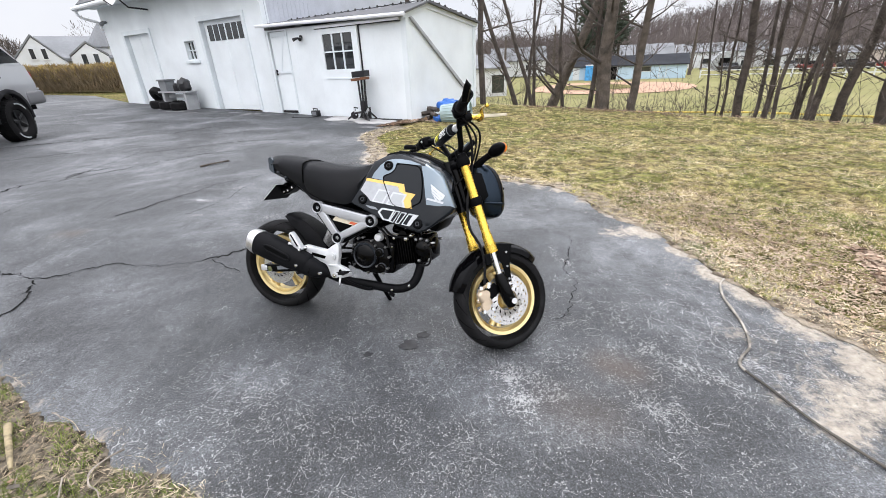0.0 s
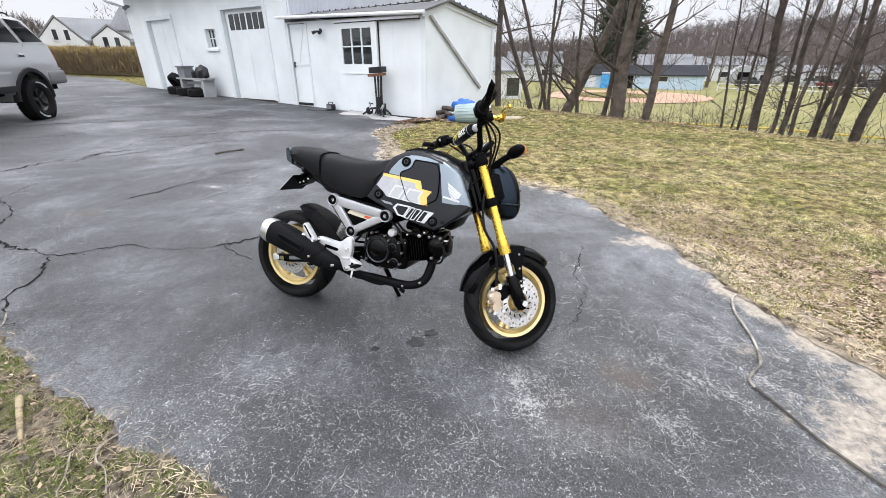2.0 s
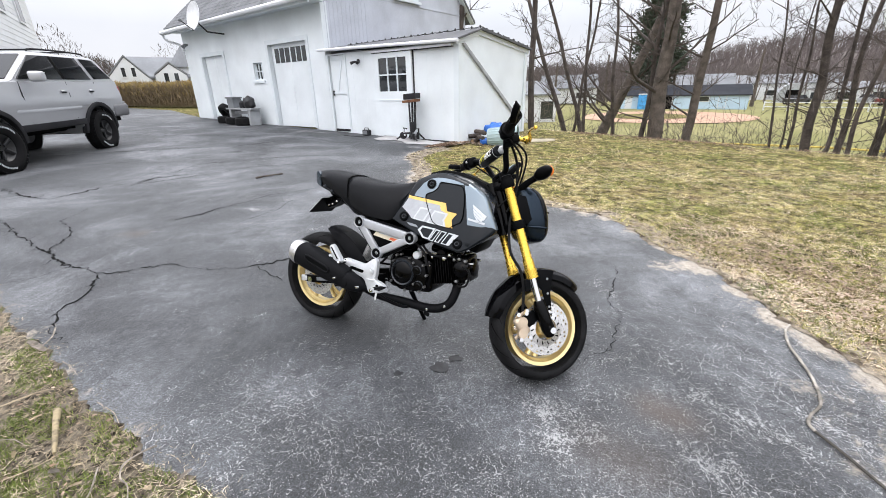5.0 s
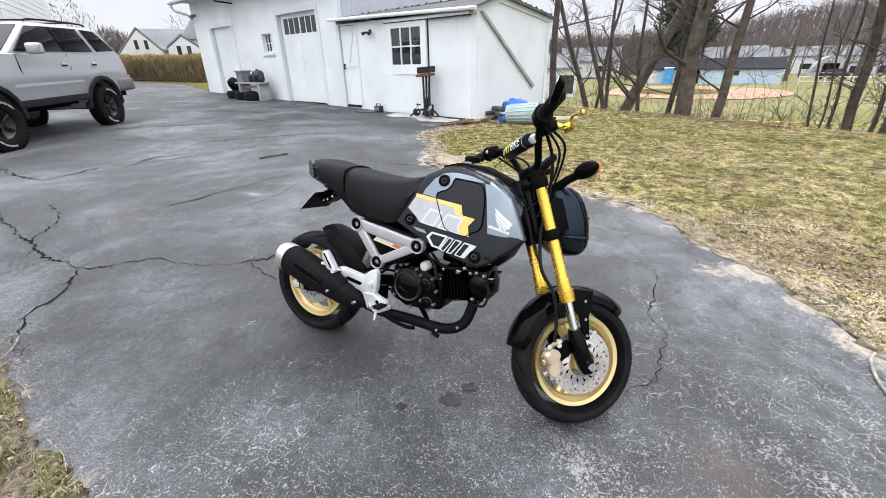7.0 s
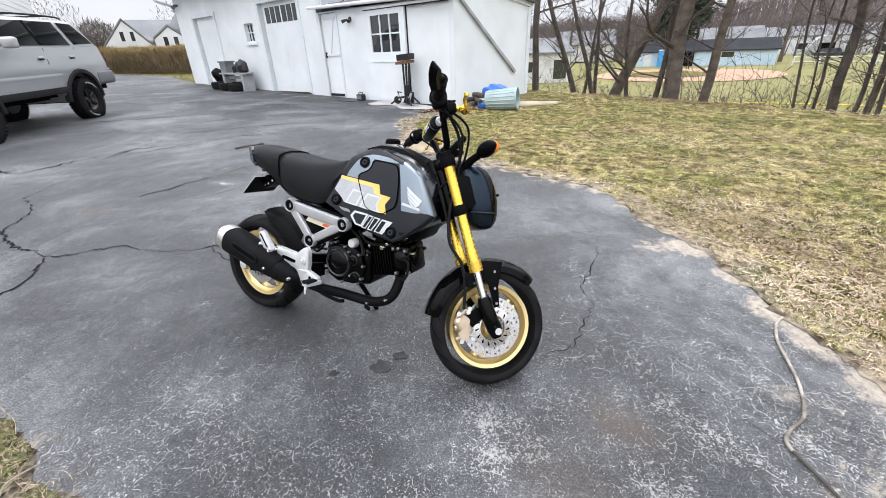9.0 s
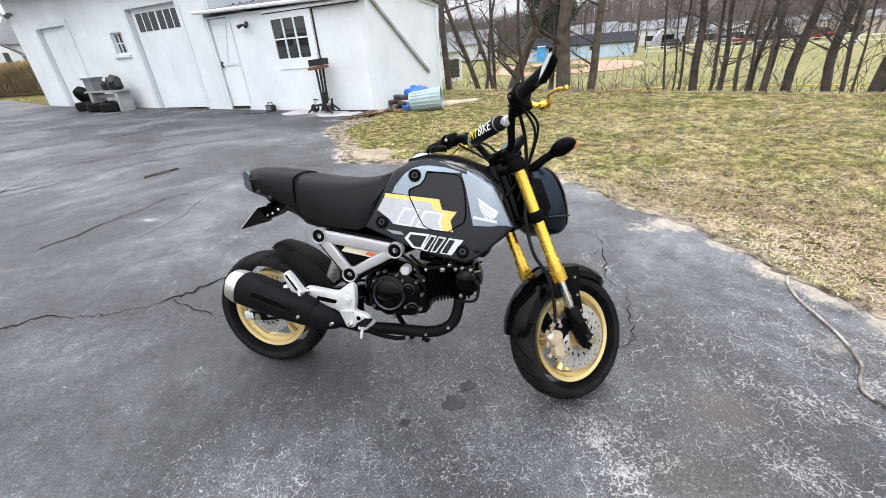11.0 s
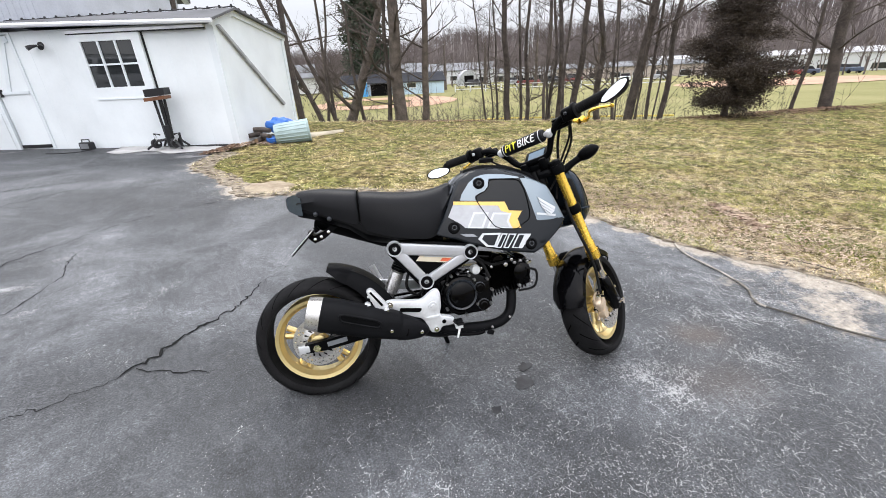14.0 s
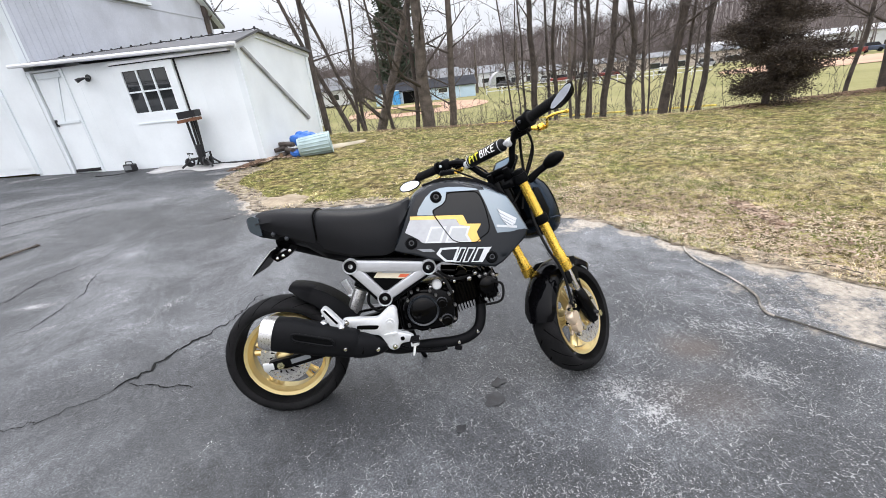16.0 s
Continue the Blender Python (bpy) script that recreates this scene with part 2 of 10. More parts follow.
def turf_mat(name, tan, green, clump=15.0, lean=0.5, island=0.45):
    """Grass whose clumps run from thatch darkened as if in shade to bleached straw, in tan and in green patches."""
    m = bpy.data.materials.new(name)
    m.use_nodes = True
    n, l = m.node_tree.nodes, m.node_tree.links
    b, tc = n["Principled BSDF"], n.new("ShaderNodeTexCoord")
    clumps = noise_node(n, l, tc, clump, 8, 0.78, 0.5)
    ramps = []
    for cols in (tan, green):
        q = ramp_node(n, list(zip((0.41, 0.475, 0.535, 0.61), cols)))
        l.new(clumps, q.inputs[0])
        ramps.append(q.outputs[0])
    patch = ramp_node(n, [(lean - 0.07, (0, 0, 0)), (lean + 0.07, (1, 1, 1))])
    l.new(noise_node(n, l, tc, 1.5, 7, 0.68, 0.5), patch.inputs[0])
    c = mixc(n, l, patch.outputs[0], ramps[0], ramps[1])
    geo, hsv, mr = n.new("ShaderNodeNewGeometry"), n.new("ShaderNodeHueSaturation"), n.new("ShaderNodeMapRange")
    mr.inputs[3].default_value, mr.inputs[4].default_value = 1 - island, 1 + island
    l.new(geo.outputs["Random Per Island"], mr.inputs[0])
    l.new(mr.outputs[0], hsv.inputs["Value"])
    l.new(c, hsv.inputs["Color"])
    l.new(hsv.outputs[0], b.inputs["Base Color"])
    b.inputs["Roughness"].default_value, b.inputs["Specular IOR Level"].default_value = 0.9, 0.2
    return m


M_ASPHALT, M_TURF = asphalt_material(), ground_material()
M_CRACK = mat("crack_filled_with_dark_dirt", (0.010, 0.010, 0.010), 0.95, bump=0.4, spec=0.12)
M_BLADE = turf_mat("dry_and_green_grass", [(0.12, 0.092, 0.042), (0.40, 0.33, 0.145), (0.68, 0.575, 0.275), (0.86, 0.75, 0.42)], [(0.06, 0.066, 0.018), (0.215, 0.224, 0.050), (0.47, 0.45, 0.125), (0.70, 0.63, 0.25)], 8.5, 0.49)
M_LEAF = mat("dead_leaf", (0.16, 0.105, 0.07), 0.85, col2=(0.45, 0.345, 0.255), scale=5, bump=0, island=0.4, spec=0.2)
M_WHITE = mat("white_painted_boards", (0.735, 0.78, 0.805), 0.55, var=0.06, scale=1.2, fine=25, bump=0.12)
M_WHITE2 = mat("weathered_white_trim", (0.69, 0.74, 0.77), 0.6, var=0.03, scale=3, fine=40, bump=0.1)
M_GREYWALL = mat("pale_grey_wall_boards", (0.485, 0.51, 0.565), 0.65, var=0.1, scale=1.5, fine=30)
M_SHINGLE = mat("grey_asphalt_shingle", (0.13, 0.135, 0.142), 0.9, var=0.25, scale=2, fine=90, bump=0.5)
M_SHEDROOF = mat("grey_roofing", (0.12, 0.122, 0.128), 0.9, var=0.15, spec=0.15, scale=2, fine=60)
M_GAPSHADOW = mat("dark_gap_and_shadow", (0.015, 0.015, 0.017), 0.9)
M_PANE = glass("dark_window_pane", (0.025, 0.028, 0.03))
M_GUTTER = mat("white_aluminium_gutter", (0.72, 0.74, 0.77), 0.35, var=0.06, bump=0.03)
M_BARKD = mat("dark_brown_bark", (0.062, 0.050, 0.043), 0.95, var=0.4, scale=4, fine=30, bump=0.9, dist=0.02)
M_BARK = mat("grey_brown_bark", (0.094, 0.077, 0.064), 0.95, var=0.35, scale=4, fine=30, bump=0.9, dist=0.02)
M_TWIG = mat("bare_twig", (0.066, 0.053, 0.046), 0.95, var=0.2, bump=0)
M_CEDAR = mat("dark_cedar_foliage", (0.036, 0.026, 0.021), 0.9, col2=(0.060, 0.045, 0.032), scale=2, bump=0, island=0.4)
M_PINE = mat("dark_pine_needles", (0.030, 0.044, 0.030), 0.9, col2=(0.05, 0.068, 0.042), scale=2, bump=0, island=0.4)
M_WOODS = mat("far_bare_woods", (0.092, 0.076, 0.073), 0.95, col2=(0.145, 0.122, 0.114), scale=0.05, bump=0, island=0.3)
M_DIRT = mat("orange_infield_dirt", (0.38, 0.235, 0.155), 0.95, var=0.12, scale=0.3, fine=3, bump=0)
M_HEDGE = mat("yellow_brown_hedge_tips", (0.27, 0.19, 0.085), 0.9, col2=(0.40, 0.30, 0.11), scale=1.2, bump=0, island=0.4)


# ---- mesh helpers ----
def part(name, bm, material, parent=None, label="", smooth=False):
    me = bpy.data.meshes.new(name)
    if isinstance(bm, tuple):
        me.from_pydata(*bm)
    else:
        bmesh.ops.recalc_face_normals(bm, faces=bm.faces)
        bm.to_mesh(me)
        bm.free()
    me.materials.append(material)
    if smooth:
        me.shade_smooth()
        me.set_sharp_from_angle(angle=radians(40))
    ob = new(name, me)
    if parent:
        ob.parent = parent
    if label:
        ob["label"] = label
    return ob


def thing(name, label, category, group="", kind="", m=None):
    e = new(name)
    e.empty_display_size = 0.1
    if m is not None:
        e.matrix_world = m
    return tagged(e, label, category, group, kind)


def box(bm, size, loc=(0, 0, 0), rot=(0, 0, 0), bevel=0.0, m=None, seg=1):
    r = bmesh.ops.create_cube(bm, size=1)
    vs = r["verts"]
    bmesh.ops.scale(bm, vec=size, verts=vs)
    if bevel:
        es = list({e for v in vs for e in v.link_edges})
        g = bmesh.ops.bevel(bm, geom=es, offset=bevel, segments=seg, profile=0.5, affect="EDGES")
        vs = list({v for f in g["faces"] for v in f.verts} | {v for v in vs if v.is_valid})
    t = pose(*loc, *rot)
    bmesh.ops.transform(bm, matrix=(m @ t) if m is not None else t, verts=vs)
    return bm


def nbox(size, loc=(0, 0, 0), rot=(0, 0, 0), bevel=0.0, m=None, seg=1):
    return box(bmesh.new(), size, loc, rot, bevel, m, seg)


def prism(bm, pts, fn, bevel=0.0, seg=2):
    """A slab over a 2D outline: fn(a, b, side) gives the place, side 0 for the outer face and 1 for the inner."""
    rings = [[bm.verts.new(fn(a, b, s)) for a, b in pts] for s in (0, 1)]
    n = len(pts)
    f0, f1 = bm.faces.new(rings[0]), bm.faces.new(rings[1][::-1])
    for i in range(n):
        j = (i + 1) % n
        bm.faces.new((rings[0][i], rings[1][i], rings[1][j], rings[0][j]))
    if bevel:
        bmesh.ops.recalc_face_normals(bm, faces=bm.faces)
        es = [e for e in f0.edges]
        bmesh.ops.bevel(bm, geom=es, offset=bevel, segments=seg, profile=0.5, affect="EDGES")
    return bm


def tube(bm, path, rad, segs=8, cap=True, squash=1.0):
    path = [Vector(p) for p in path]
    n = len(path)
    rads = rad if isinstance(rad, (list, tuple)) else [rad] * n
    rings, up = [], None
    for i, p in enumerate(path):
        d = (path[min(i + 1, n - 1)] - path[max(i - 1, 0)]).normalized()
        if up is None:
            up = d.orthogonal().normalized()
        up = (up - d * up.dot(d)).normalized()
        side = d.cross(up)
        rings.append([bm.verts.new(p + (up * math.cos(a) + side * math.sin(a) * squash) * rads[i]) for a in (2 * math.pi * k / segs for k in range(segs))])
    for a, b in zip(rings, rings[1:]):
        for k in range(segs):
            bm.faces.new((a[k], a[(k + 1) % segs], b[(k + 1) % segs], b[k]))
    if cap:
        bm.faces.new(rings[0][::-1])
        bm.faces.new(rings[-1])
    return bm


def smooth_path(pts, n=6):
    """Catmull-Rom through the points."""
    pts = [Vector(p) for p in pts]
    out = []
    for i in range(len(pts) - 1):
        p0, p1, p2, p3 = pts[max(i - 1, 0)], pts[i], pts[i + 1], pts[min(i + 2, len(pts) - 1)]
        for k in range(n):
            t = k / n
            out.append(0.5 * (2 * p1 + (p2 - p0) * t + (2 * p0 - 5 * p1 + 4 * p2 - p3) * t * t + (3 * p1 - p0 - 3 * p2 + p3) * t ** 3))
    return out + [pts[-1]]


def lathe(bm, profile, segs=24, m=Matrix(), close=False):
    """profile of (radius, height), turned round z of m."""
    rings = [[bm.verts.new(m @ Vector((r * math.cos(a), r * math.sin(a), h))) for a in (2 * math.pi * k / segs for k in range(segs))] for r, h in profile]
    pairs = list(zip(rings, rings[1:])) + ([(rings[-1], rings[0])] if close else [])
    for a, b in pairs:
        for k in range(segs):
            bm.faces.new((a[k], a[(k + 1) % segs], b[(k + 1) % segs], b[k]))
    if not close:
        if profile[0][0] > 1e-4:
            bm.faces.new(rings[0][::-1])
        if profile[-1][0] > 1e-4:
            bm.faces.new(rings[-1])
    bmesh.ops.remove_doubles(bm, verts=bm.verts, dist=1e-6)
    return bm


def loft(bm, rings, cap=True):
    rr = [[bm.verts.new(p) for p in r] for r in rings]
    n = len(rr[0])
    for a, b in zip(rr, rr[1:]):
        for k in range(n):
            bm.faces.new((a[k], a[(k + 1) % n], b[(k + 1) % n], b[k]))
    if cap:
        bm.faces.new(rr[0][::-1])
        bm.faces.new(rr[-1])
    return bm


# ---- terrain ----
def smoothstep(a, b, x):
    t = min(1.0, max(0.0, (x - a) / (b - a)))  # a may lie above b, for a falling step
    return t * t * (3 - 2 * t)


FIELD_Z = -2.2


def yard(x, y):
    cx, cy = max(-26, min(16, x)), max(-12, min(26, y))
    return -0.0029 - 0.01388 * cx + 0.01961 * cy - 0.028 * math.exp(-((x + 0.2) ** 2 + (y - 1.5) ** 2) / 2.0)


def beyond(x, y):
    """How far past the lawn's crest."""
    return 0.62 * x + 0.78 * y - 9.6 - max(0, x - 8) * 0.45 - max(0, -x) * 1.3


def hill(x, y):
    d = math.hypot(x, y)
    if d < 150:
        return 0.0
    a = math.degrees(math.atan2(x, y))
    h = 5.2 + 0.31 * max(-6, min(58, a)) + 1.0 * math.sin(a * 0.21) + 0.7 * math.sin(a * 0.77 + 1)
    h += 3.6 * math.exp(-((a - 31) / 5) ** 2)
    return h * smoothstep(150, 290, d)


def height(x, y):
    q = beyond(x, y)
    z = yard(x, y)
    if q > 0:
        fall = 0.27 * (q - 0.45 * (1 - math.exp(-q / 0.45)))
        z = max(FIELD_Z, z - fall) if z - fall > FIELD_Z + 0.3 else FIELD_Z + 0.3 * math.exp((z - fall - FIELD_Z - 0.3) / 0.3)
    return z + hill(x, y)


def axis(c, n, first, far):
    k = math.log(far / first) / n
    s = [0.0] + [first * (math.exp(k * i) - 0.0) * i / n + first * i * 0.6 for i in range(1, n + 1)]
    return [c - v for v in reversed(s[1:])] + [c + v for v in s]


gx, gy = axis(2.0, 90, 0.16, 900), axis(5.0, 90, 0.16, 900)
verts = [(x, y, height(x, y) - 0.012 + (0.018 * noise.noise((x * 1.3, y * 1.3, 0)) if abs(x) < 30 and abs(y) < 30 else 0)) for y in gy for x in gx]
w = len(gx)
faces = [(j * w + i, j * w + i + 1, (j + 1) * w + i + 1, (j + 1) * w + i) for j in range(len(gy) - 1) for i in range(w - 1)]
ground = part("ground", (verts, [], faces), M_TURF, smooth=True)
tagged(ground, "dormant lawn with tan and green grass falling to a ball field", "ground", kind="structure")
a = ground.data.attributes.new("field", "FLOAT", "POINT")
a.data.foreach_set("value", [smoothstep(2, 9, beyond(x, y)) for x, y, z in verts])

# how far the ground takes the verge's soil and painted shade
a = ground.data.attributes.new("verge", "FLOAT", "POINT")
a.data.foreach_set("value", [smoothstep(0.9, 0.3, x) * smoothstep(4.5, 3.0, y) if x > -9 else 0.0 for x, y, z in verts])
a = ground.data.attributes.new("woods", "FLOAT", "POINT")
a.data.foreach_set("value", [smoothstep(110, 160, math.hypot(x, y)) for x, y, z in verts])

# driveway outline: house corner, border with the lawn, round behind the camera, far border, garage front
RIGHT_EDGE = [(-0.55, 8.45), (-1.12, 7.6), (-1.30, 6.9), (-1.05, 6.2), (-0.93, 5.5), (-0.88, 5.1), (-0.4, 4.85), (0.2, 4.5), (0.84, 4.08), (1.15, 3.79),
              (1.29, 3.42), (1.40, 3.05), (1.53, 2.72), (1.58, 2.4), (1.63, 2.1), (1.70, 1.85), (1.76, 1.6), (1.83, 1.3), (1.92, 1.0), (2.05, 0.4), (2.2, -1.5), (2.3, -6)]
LEFT_EDGE = [(-0.3, -6), (-0.25, -1.5), (-0.3, 0.2), (-0.5, 0.66), (-0.82, 0.84), (-1.04, 0.95), (-1.29, 1.06), (-1.64, 1.23), (-2.10, 1.48), (-2.56, 1.70), (-2.98, 1.94),
             (-4, 2.5), (-6, 3.4), (-9, 4.3), (-14, 5), (-22, 5), (-25, 14), (-19.5, 20.8), (-14.4, 18.4), (-12.6, 16.7), (-10.43, 14.70), (-0.62, 8.55)]


def jitter_line(pts, step=0.12, amp=0.035, k=0.0):
    out = []
    for (x0, y0), (x1, y1) in zip(pts, pts[1:]):
        d = math.hypot(x1 - x0, y1 - y0)
        m = max(1, int(d / step))
        for i in range(m):
            t = i / m
            x, y = x0 + (x1 - x0) * t, y0 + (y1 - y0) * t
            o = amp * (noise.noise((x * 3, y * 3, k)) + 0.6 * noise.noise((x * 11, y * 11, k + 5)) + 0.45 * noise.noise((x * 29, y * 29, k + 2)))
            out.append((x - (y1 - y0) / d * o, y + (x1 - x0) / d * o))
    return out


from mathutils.geometry import delaunay_2d_cdt
BORDER = jitter_line(RIGHT_EDGE, 0.06, amp=0.06) + [RIGHT_EDGE[-1]] + jitter_line(LEFT_EDGE[:12], 0.05, amp=0.06, k=9) + jitter_line(LEFT_EDGE[11:17], 0.3, amp=0.06, k=9) + [tuple(p) for p in LEFT_EDGE[17:]]
R_LINE, L_LINE = np.array(jitter_line(RIGHT_EDGE, 0.2, 0)), np.array(jitter_line(LEFT_EDGE[:13], 0.2, 0))
inner = []
for i in range(-40, 40):
    for j in range(-30, 84):
        x, y = i * 0.12 - 0.2 + 0.03 * math.sin(j * 3.1), j * 0.12 - 0.2
        inner.append((x, y))
for i in range(50):
    for j in range(34):
        inner.append((-1.0 + i * 0.06 + 0.011 * math.sin(j * 2.3), 0.7 + j * 0.06 + 0.017))
for i in range(24):
    for j in range(36):
        inner.append((-2.52 + i * 0.06 + 0.013 * math.sin(j * 1.9), 2.42 + j * 0.06 + 0.011))
for i in range(-52, 6):
    for j in range(-12, 46):
        if not (-40 * 0.12 - 0.2 < i * 0.5 < 4.5 and -3.6 < j * 0.5 < 9.8):
            inner.append((i * 0.5, j * 0.5))


def drive_inside(P):
    """Which points lie on the driveway."""
    poly = np.array(BORDER)
    c = np.zeros(len(P), bool)
    j = len(poly) - 1
    for i in range(len(poly)):
        xi, yi = poly[i]
        xj, yj = poly[j]
        t = (yi > P[:, 1]) != (yj > P[:, 1])
        with np.errstate(divide="ignore", invalid="ignore"):
            c ^= t & (P[:, 0] < (xj - xi) * (P[:, 1] - yi) / (yj - yi) + xi)
        j = i
    return c


inner = [p for p, k in zip(inner, drive_inside(np.array(inner))) if k]
pts = [Vector(p) for p in BORDER + inner]
nb = len(BORDER)
dv, de, df, *_ = delaunay_2d_cdt(pts, [(i, (i + 1) % nb) for i in range(nb)], [], 1, 1e-5)
verts = [(p.x, p.y, yard(p.x, p.y) + 0.012 + 0.006 * noise.noise((p.x * 0.9, p.y * 0.9, 3))) for p in dv]
driveway = part("driveway", (verts, [], [tuple(f) for f in df]), M_ASPHALT, smooth=True)
tagged(driveway, "worn dark grey asphalt driveway with cracks and sandy border", "driveway", kind="structure")
pv = np.array(verts)[:, :2]
dr = np.array([np.min(np.hypot(*(R_LINE - p).T)) for p in pv])
dl = np.array([np.min(np.hypot(*(L_LINE - p).T)) for p in pv])
wide = np.where(pv[:, 1] < 2.3, 0.14, 0.10)
sand = 1.15 * np.clip(1.35 - dr / wide, 0, 1) * np.where(pv[:, 1] < 4.6, 1.0, 0.75) + 0.55 * np.clip(1 - dl / 0.10, 0, 1)
sand += 0.46 * np.clip(1.45 - dr / 0.60, 0, 1) * np.clip((1.75 - pv[:, 1]) / 0.5, 0, 1)
for sx, sy, sr, sk in ((1.44, 2.72, 0.22, 0.85), (-0.72, 5.35, 0.40, 0.6), (1.22, 2.74, 0.15, 0.28), (1.36, 1.55, 0.10, 0.36), (1.32, 1.35, 0.12, 0.30), (1.52, 1.10, 0.16, 0.55), (1.36, 0.98, 0.12, 0.5), (1.24, 1.15, 0.06, 0.4), (-2.2, 1.66, 0.10, 0.4), (-1.35, 7.25, 0.28, 0.55), (-1.2, 6.7, 0.2, 0.5)):
    sand += sk * np.exp(-((pv[:, 0] - sx) ** 2 + ((pv[:, 1] - sy) * 1.4) ** 2) / sr ** 2)
a = driveway.data.attributes.new("sand", "FLOAT", "POINT")
a.data.foreach_set("value", np.clip(sand, 0, 1.3).astype(np.float32))


flake = 0.33 + 0.62 * np.exp(-(np.maximum(0, pv[:, 1] - 1.5 - 0.25 * pv[:, 0]) / 0.55) ** 2) * np.exp(-(np.maximum(0, -pv[:, 0] - 1.0) / 0.8) ** 2)


def along(x0, y0, x1, y1, r):
    """Falls off with distance from a short stroke."""
    u = np.array((x1 - x0, y1 - y0))
    k = np.clip(((pv - (x0, y0)) @ u) / (u @ u), 0, 1)
    return np.exp(-np.sum((pv - (x0, y0) - k[:, None] * u) ** 2, 1) / r ** 2)


flake += 0.50 * along(0.88, 1.45, 1.16, 1.20, 0.045) + 0.42 * along(0.24, 1.36, 0.40, 1.29, 0.055) + 0.25 * along(0.16, 1.5, 0.24, 1.36, 0.05)
flake += 0.35 * along(1.25, 1.38, 1.36, 1.30, 0.06) + 0.15 * along(-0.9, 1.25, 0.1, 0.95, 0.15) + 0.55 * along(0.82, 2.34, 0.77, 2.10, 0.040) + 0.7 * along(0.74, 2.36, 0.80, 2.34, 0.05) + 0.5 * along(0.71, 2.44, 0.85, 2.69, 0.05)
flake += 0.4 * along(0.25, 1.28, 0.28, 1.17, 0.05) + 0.4 * along(0.28, 1.17, 0.43, 1.19, 0.05) + 0.45 * along(0.76, 1.18, 0.84, 1.03, 0.06)
flake += 0.20 * np.clip(1.5 - dr / 0.42, 0, 1) * np.clip((1.9 - pv[:, 1]) / 0.5, 0, 1)
for sx, sy, sr in ((-2.6, 4.2, 0.5), (-3.4, 6.6, 0.6), (-2.9, 3.0, 0.4)):
    flake += 0.55 * np.exp(-((pv[:, 0] - sx) ** 2 + (pv[:, 1] - sy) ** 2) / sr ** 2)
for q in ((-1.83, 2.75, -1.73, 2.75, 0.07, 0.8), (-1.66, 2.60, -1.50, 2.52, 0.05, 0.7), (-1.62, 3.03, -1.53, 3.22, 0.08, 0.75), (-1.50, 3.28, -1.40, 3.35, 0.06, 0.85), (-1.69, 3.73, -1.61, 3.65, 0.06, 0.7), (-2.23, 3.35, -2.10, 3.39, 0.08, 0.7), (-2.16, 4.17, -2.04, 4.18, 0.08, 0.6), (-2.37, 3.81, -2.22, 3.76, 0.05, 1.0), (-1.30, 2.69, -1.19, 2.64, 0.06, 0.8)):
    flake += q[5] * along(*q[:5])
# pale strokes: dust, and the asphalt's glare put in as colour
dust_sheen = 0.38 * along(-1.35, 1.25, -1.45, 1.5, 0.16) + 0.36 * along(-1.41, 1.75, -1.16, 1.87, 0.2) + 0.4 * along(-2.2, 2.2, -1.9, 2.1, 0.2) + 0.45 * along(-0.93, 1.46, -0.6, 1.36, 0.16)
dust_sheen += 0.4 * along(-1.08, 1.08, -0.9, 1.0, 0.16) + 0.55 * along(0.19, 1.22, 0.3, 1.15, 0.12) + 0.3 * along(0.65, 1.44, 0.5, 1.5, 0.16) + 0.4 * along(1.25, 2.3, 1.4, 2.15, 0.14)
dust_sheen += 0.35 * along(-2.6, 2.9, -1.9, 3.1, 0.3) + 0.35 * along(-4.6, 5.6, -2.6, 6.4, 0.4) + 0.3 * along(-1.0, 3.9, -0.2, 3.7, 0.3) + 0.3 * along(0.2, 3.3, 0.8, 3.4, 0.3)
dust_sheen += 0.5 * along(0.95, 2.9, 1.25, 2.2, 0.30) + 0.45 * along(0.55, 3.4, 1.05, 3.2, 0.30) + 0.36 * along(0.8, 2.2, 1.25, 1.75, 0.28) + 0.3 * along(1.25, 2.6, 1.5, 1.8, 0.25)
dust_sheen += 0.5 * along(-2.30, 4.72, -1.42, 4.36, 0.16) + 0.4 * along(-2.37, 3.84, -2.05, 3.78, 0.10) + 0.3 * along(-2.1, 3.2, -1.75, 3.25, 0.15)
dust_sheen += 0.42 * np.clip(1.4 - dr / 0.55, 0, 1) * np.clip((2.7 - pv[:, 1]) / 0.6, 0, 1)
dust_sheen += 0.45 * along(1.12, 1.60, 1.30, 1.12, 0.15)
dust_sheen += 0.26 * along(-6.5, 6.6, -3.4, 4.6, 0.8) + 0.2 * along(-4.5, 3.6, -3.0, 3.2, 0.4)
a = driveway.data.attributes.new("dust_sheen", "FLOAT", "POINT")
a.data.foreach_set("value", np.clip(dust_sheen, 0, 0.7).astype(np.float32))
a = driveway.data.attributes.new("rust", "FLOAT", "POINT")
a.data.foreach_set("value", (along(0.70, 1.38, 0.77, 1.33, 0.08) + 0.9 * along(-3.06, 3.0, -2.92, 3.03, 0.05) + 0.5 * along(0.45, 1.15, 0.55, 1.1, 0.12)).astype(np.float32))
a = driveway.data.attributes.new("flake", "FLOAT", "POINT")
a.data.foreach_set("value", np.clip(flake, 0, 1.7).astype(np.float32))


def drive_z(x, y):
    return yard(x, y) + 0.012 + 0.006 * noise.noise((x * 0.9, y * 0.9, 3))


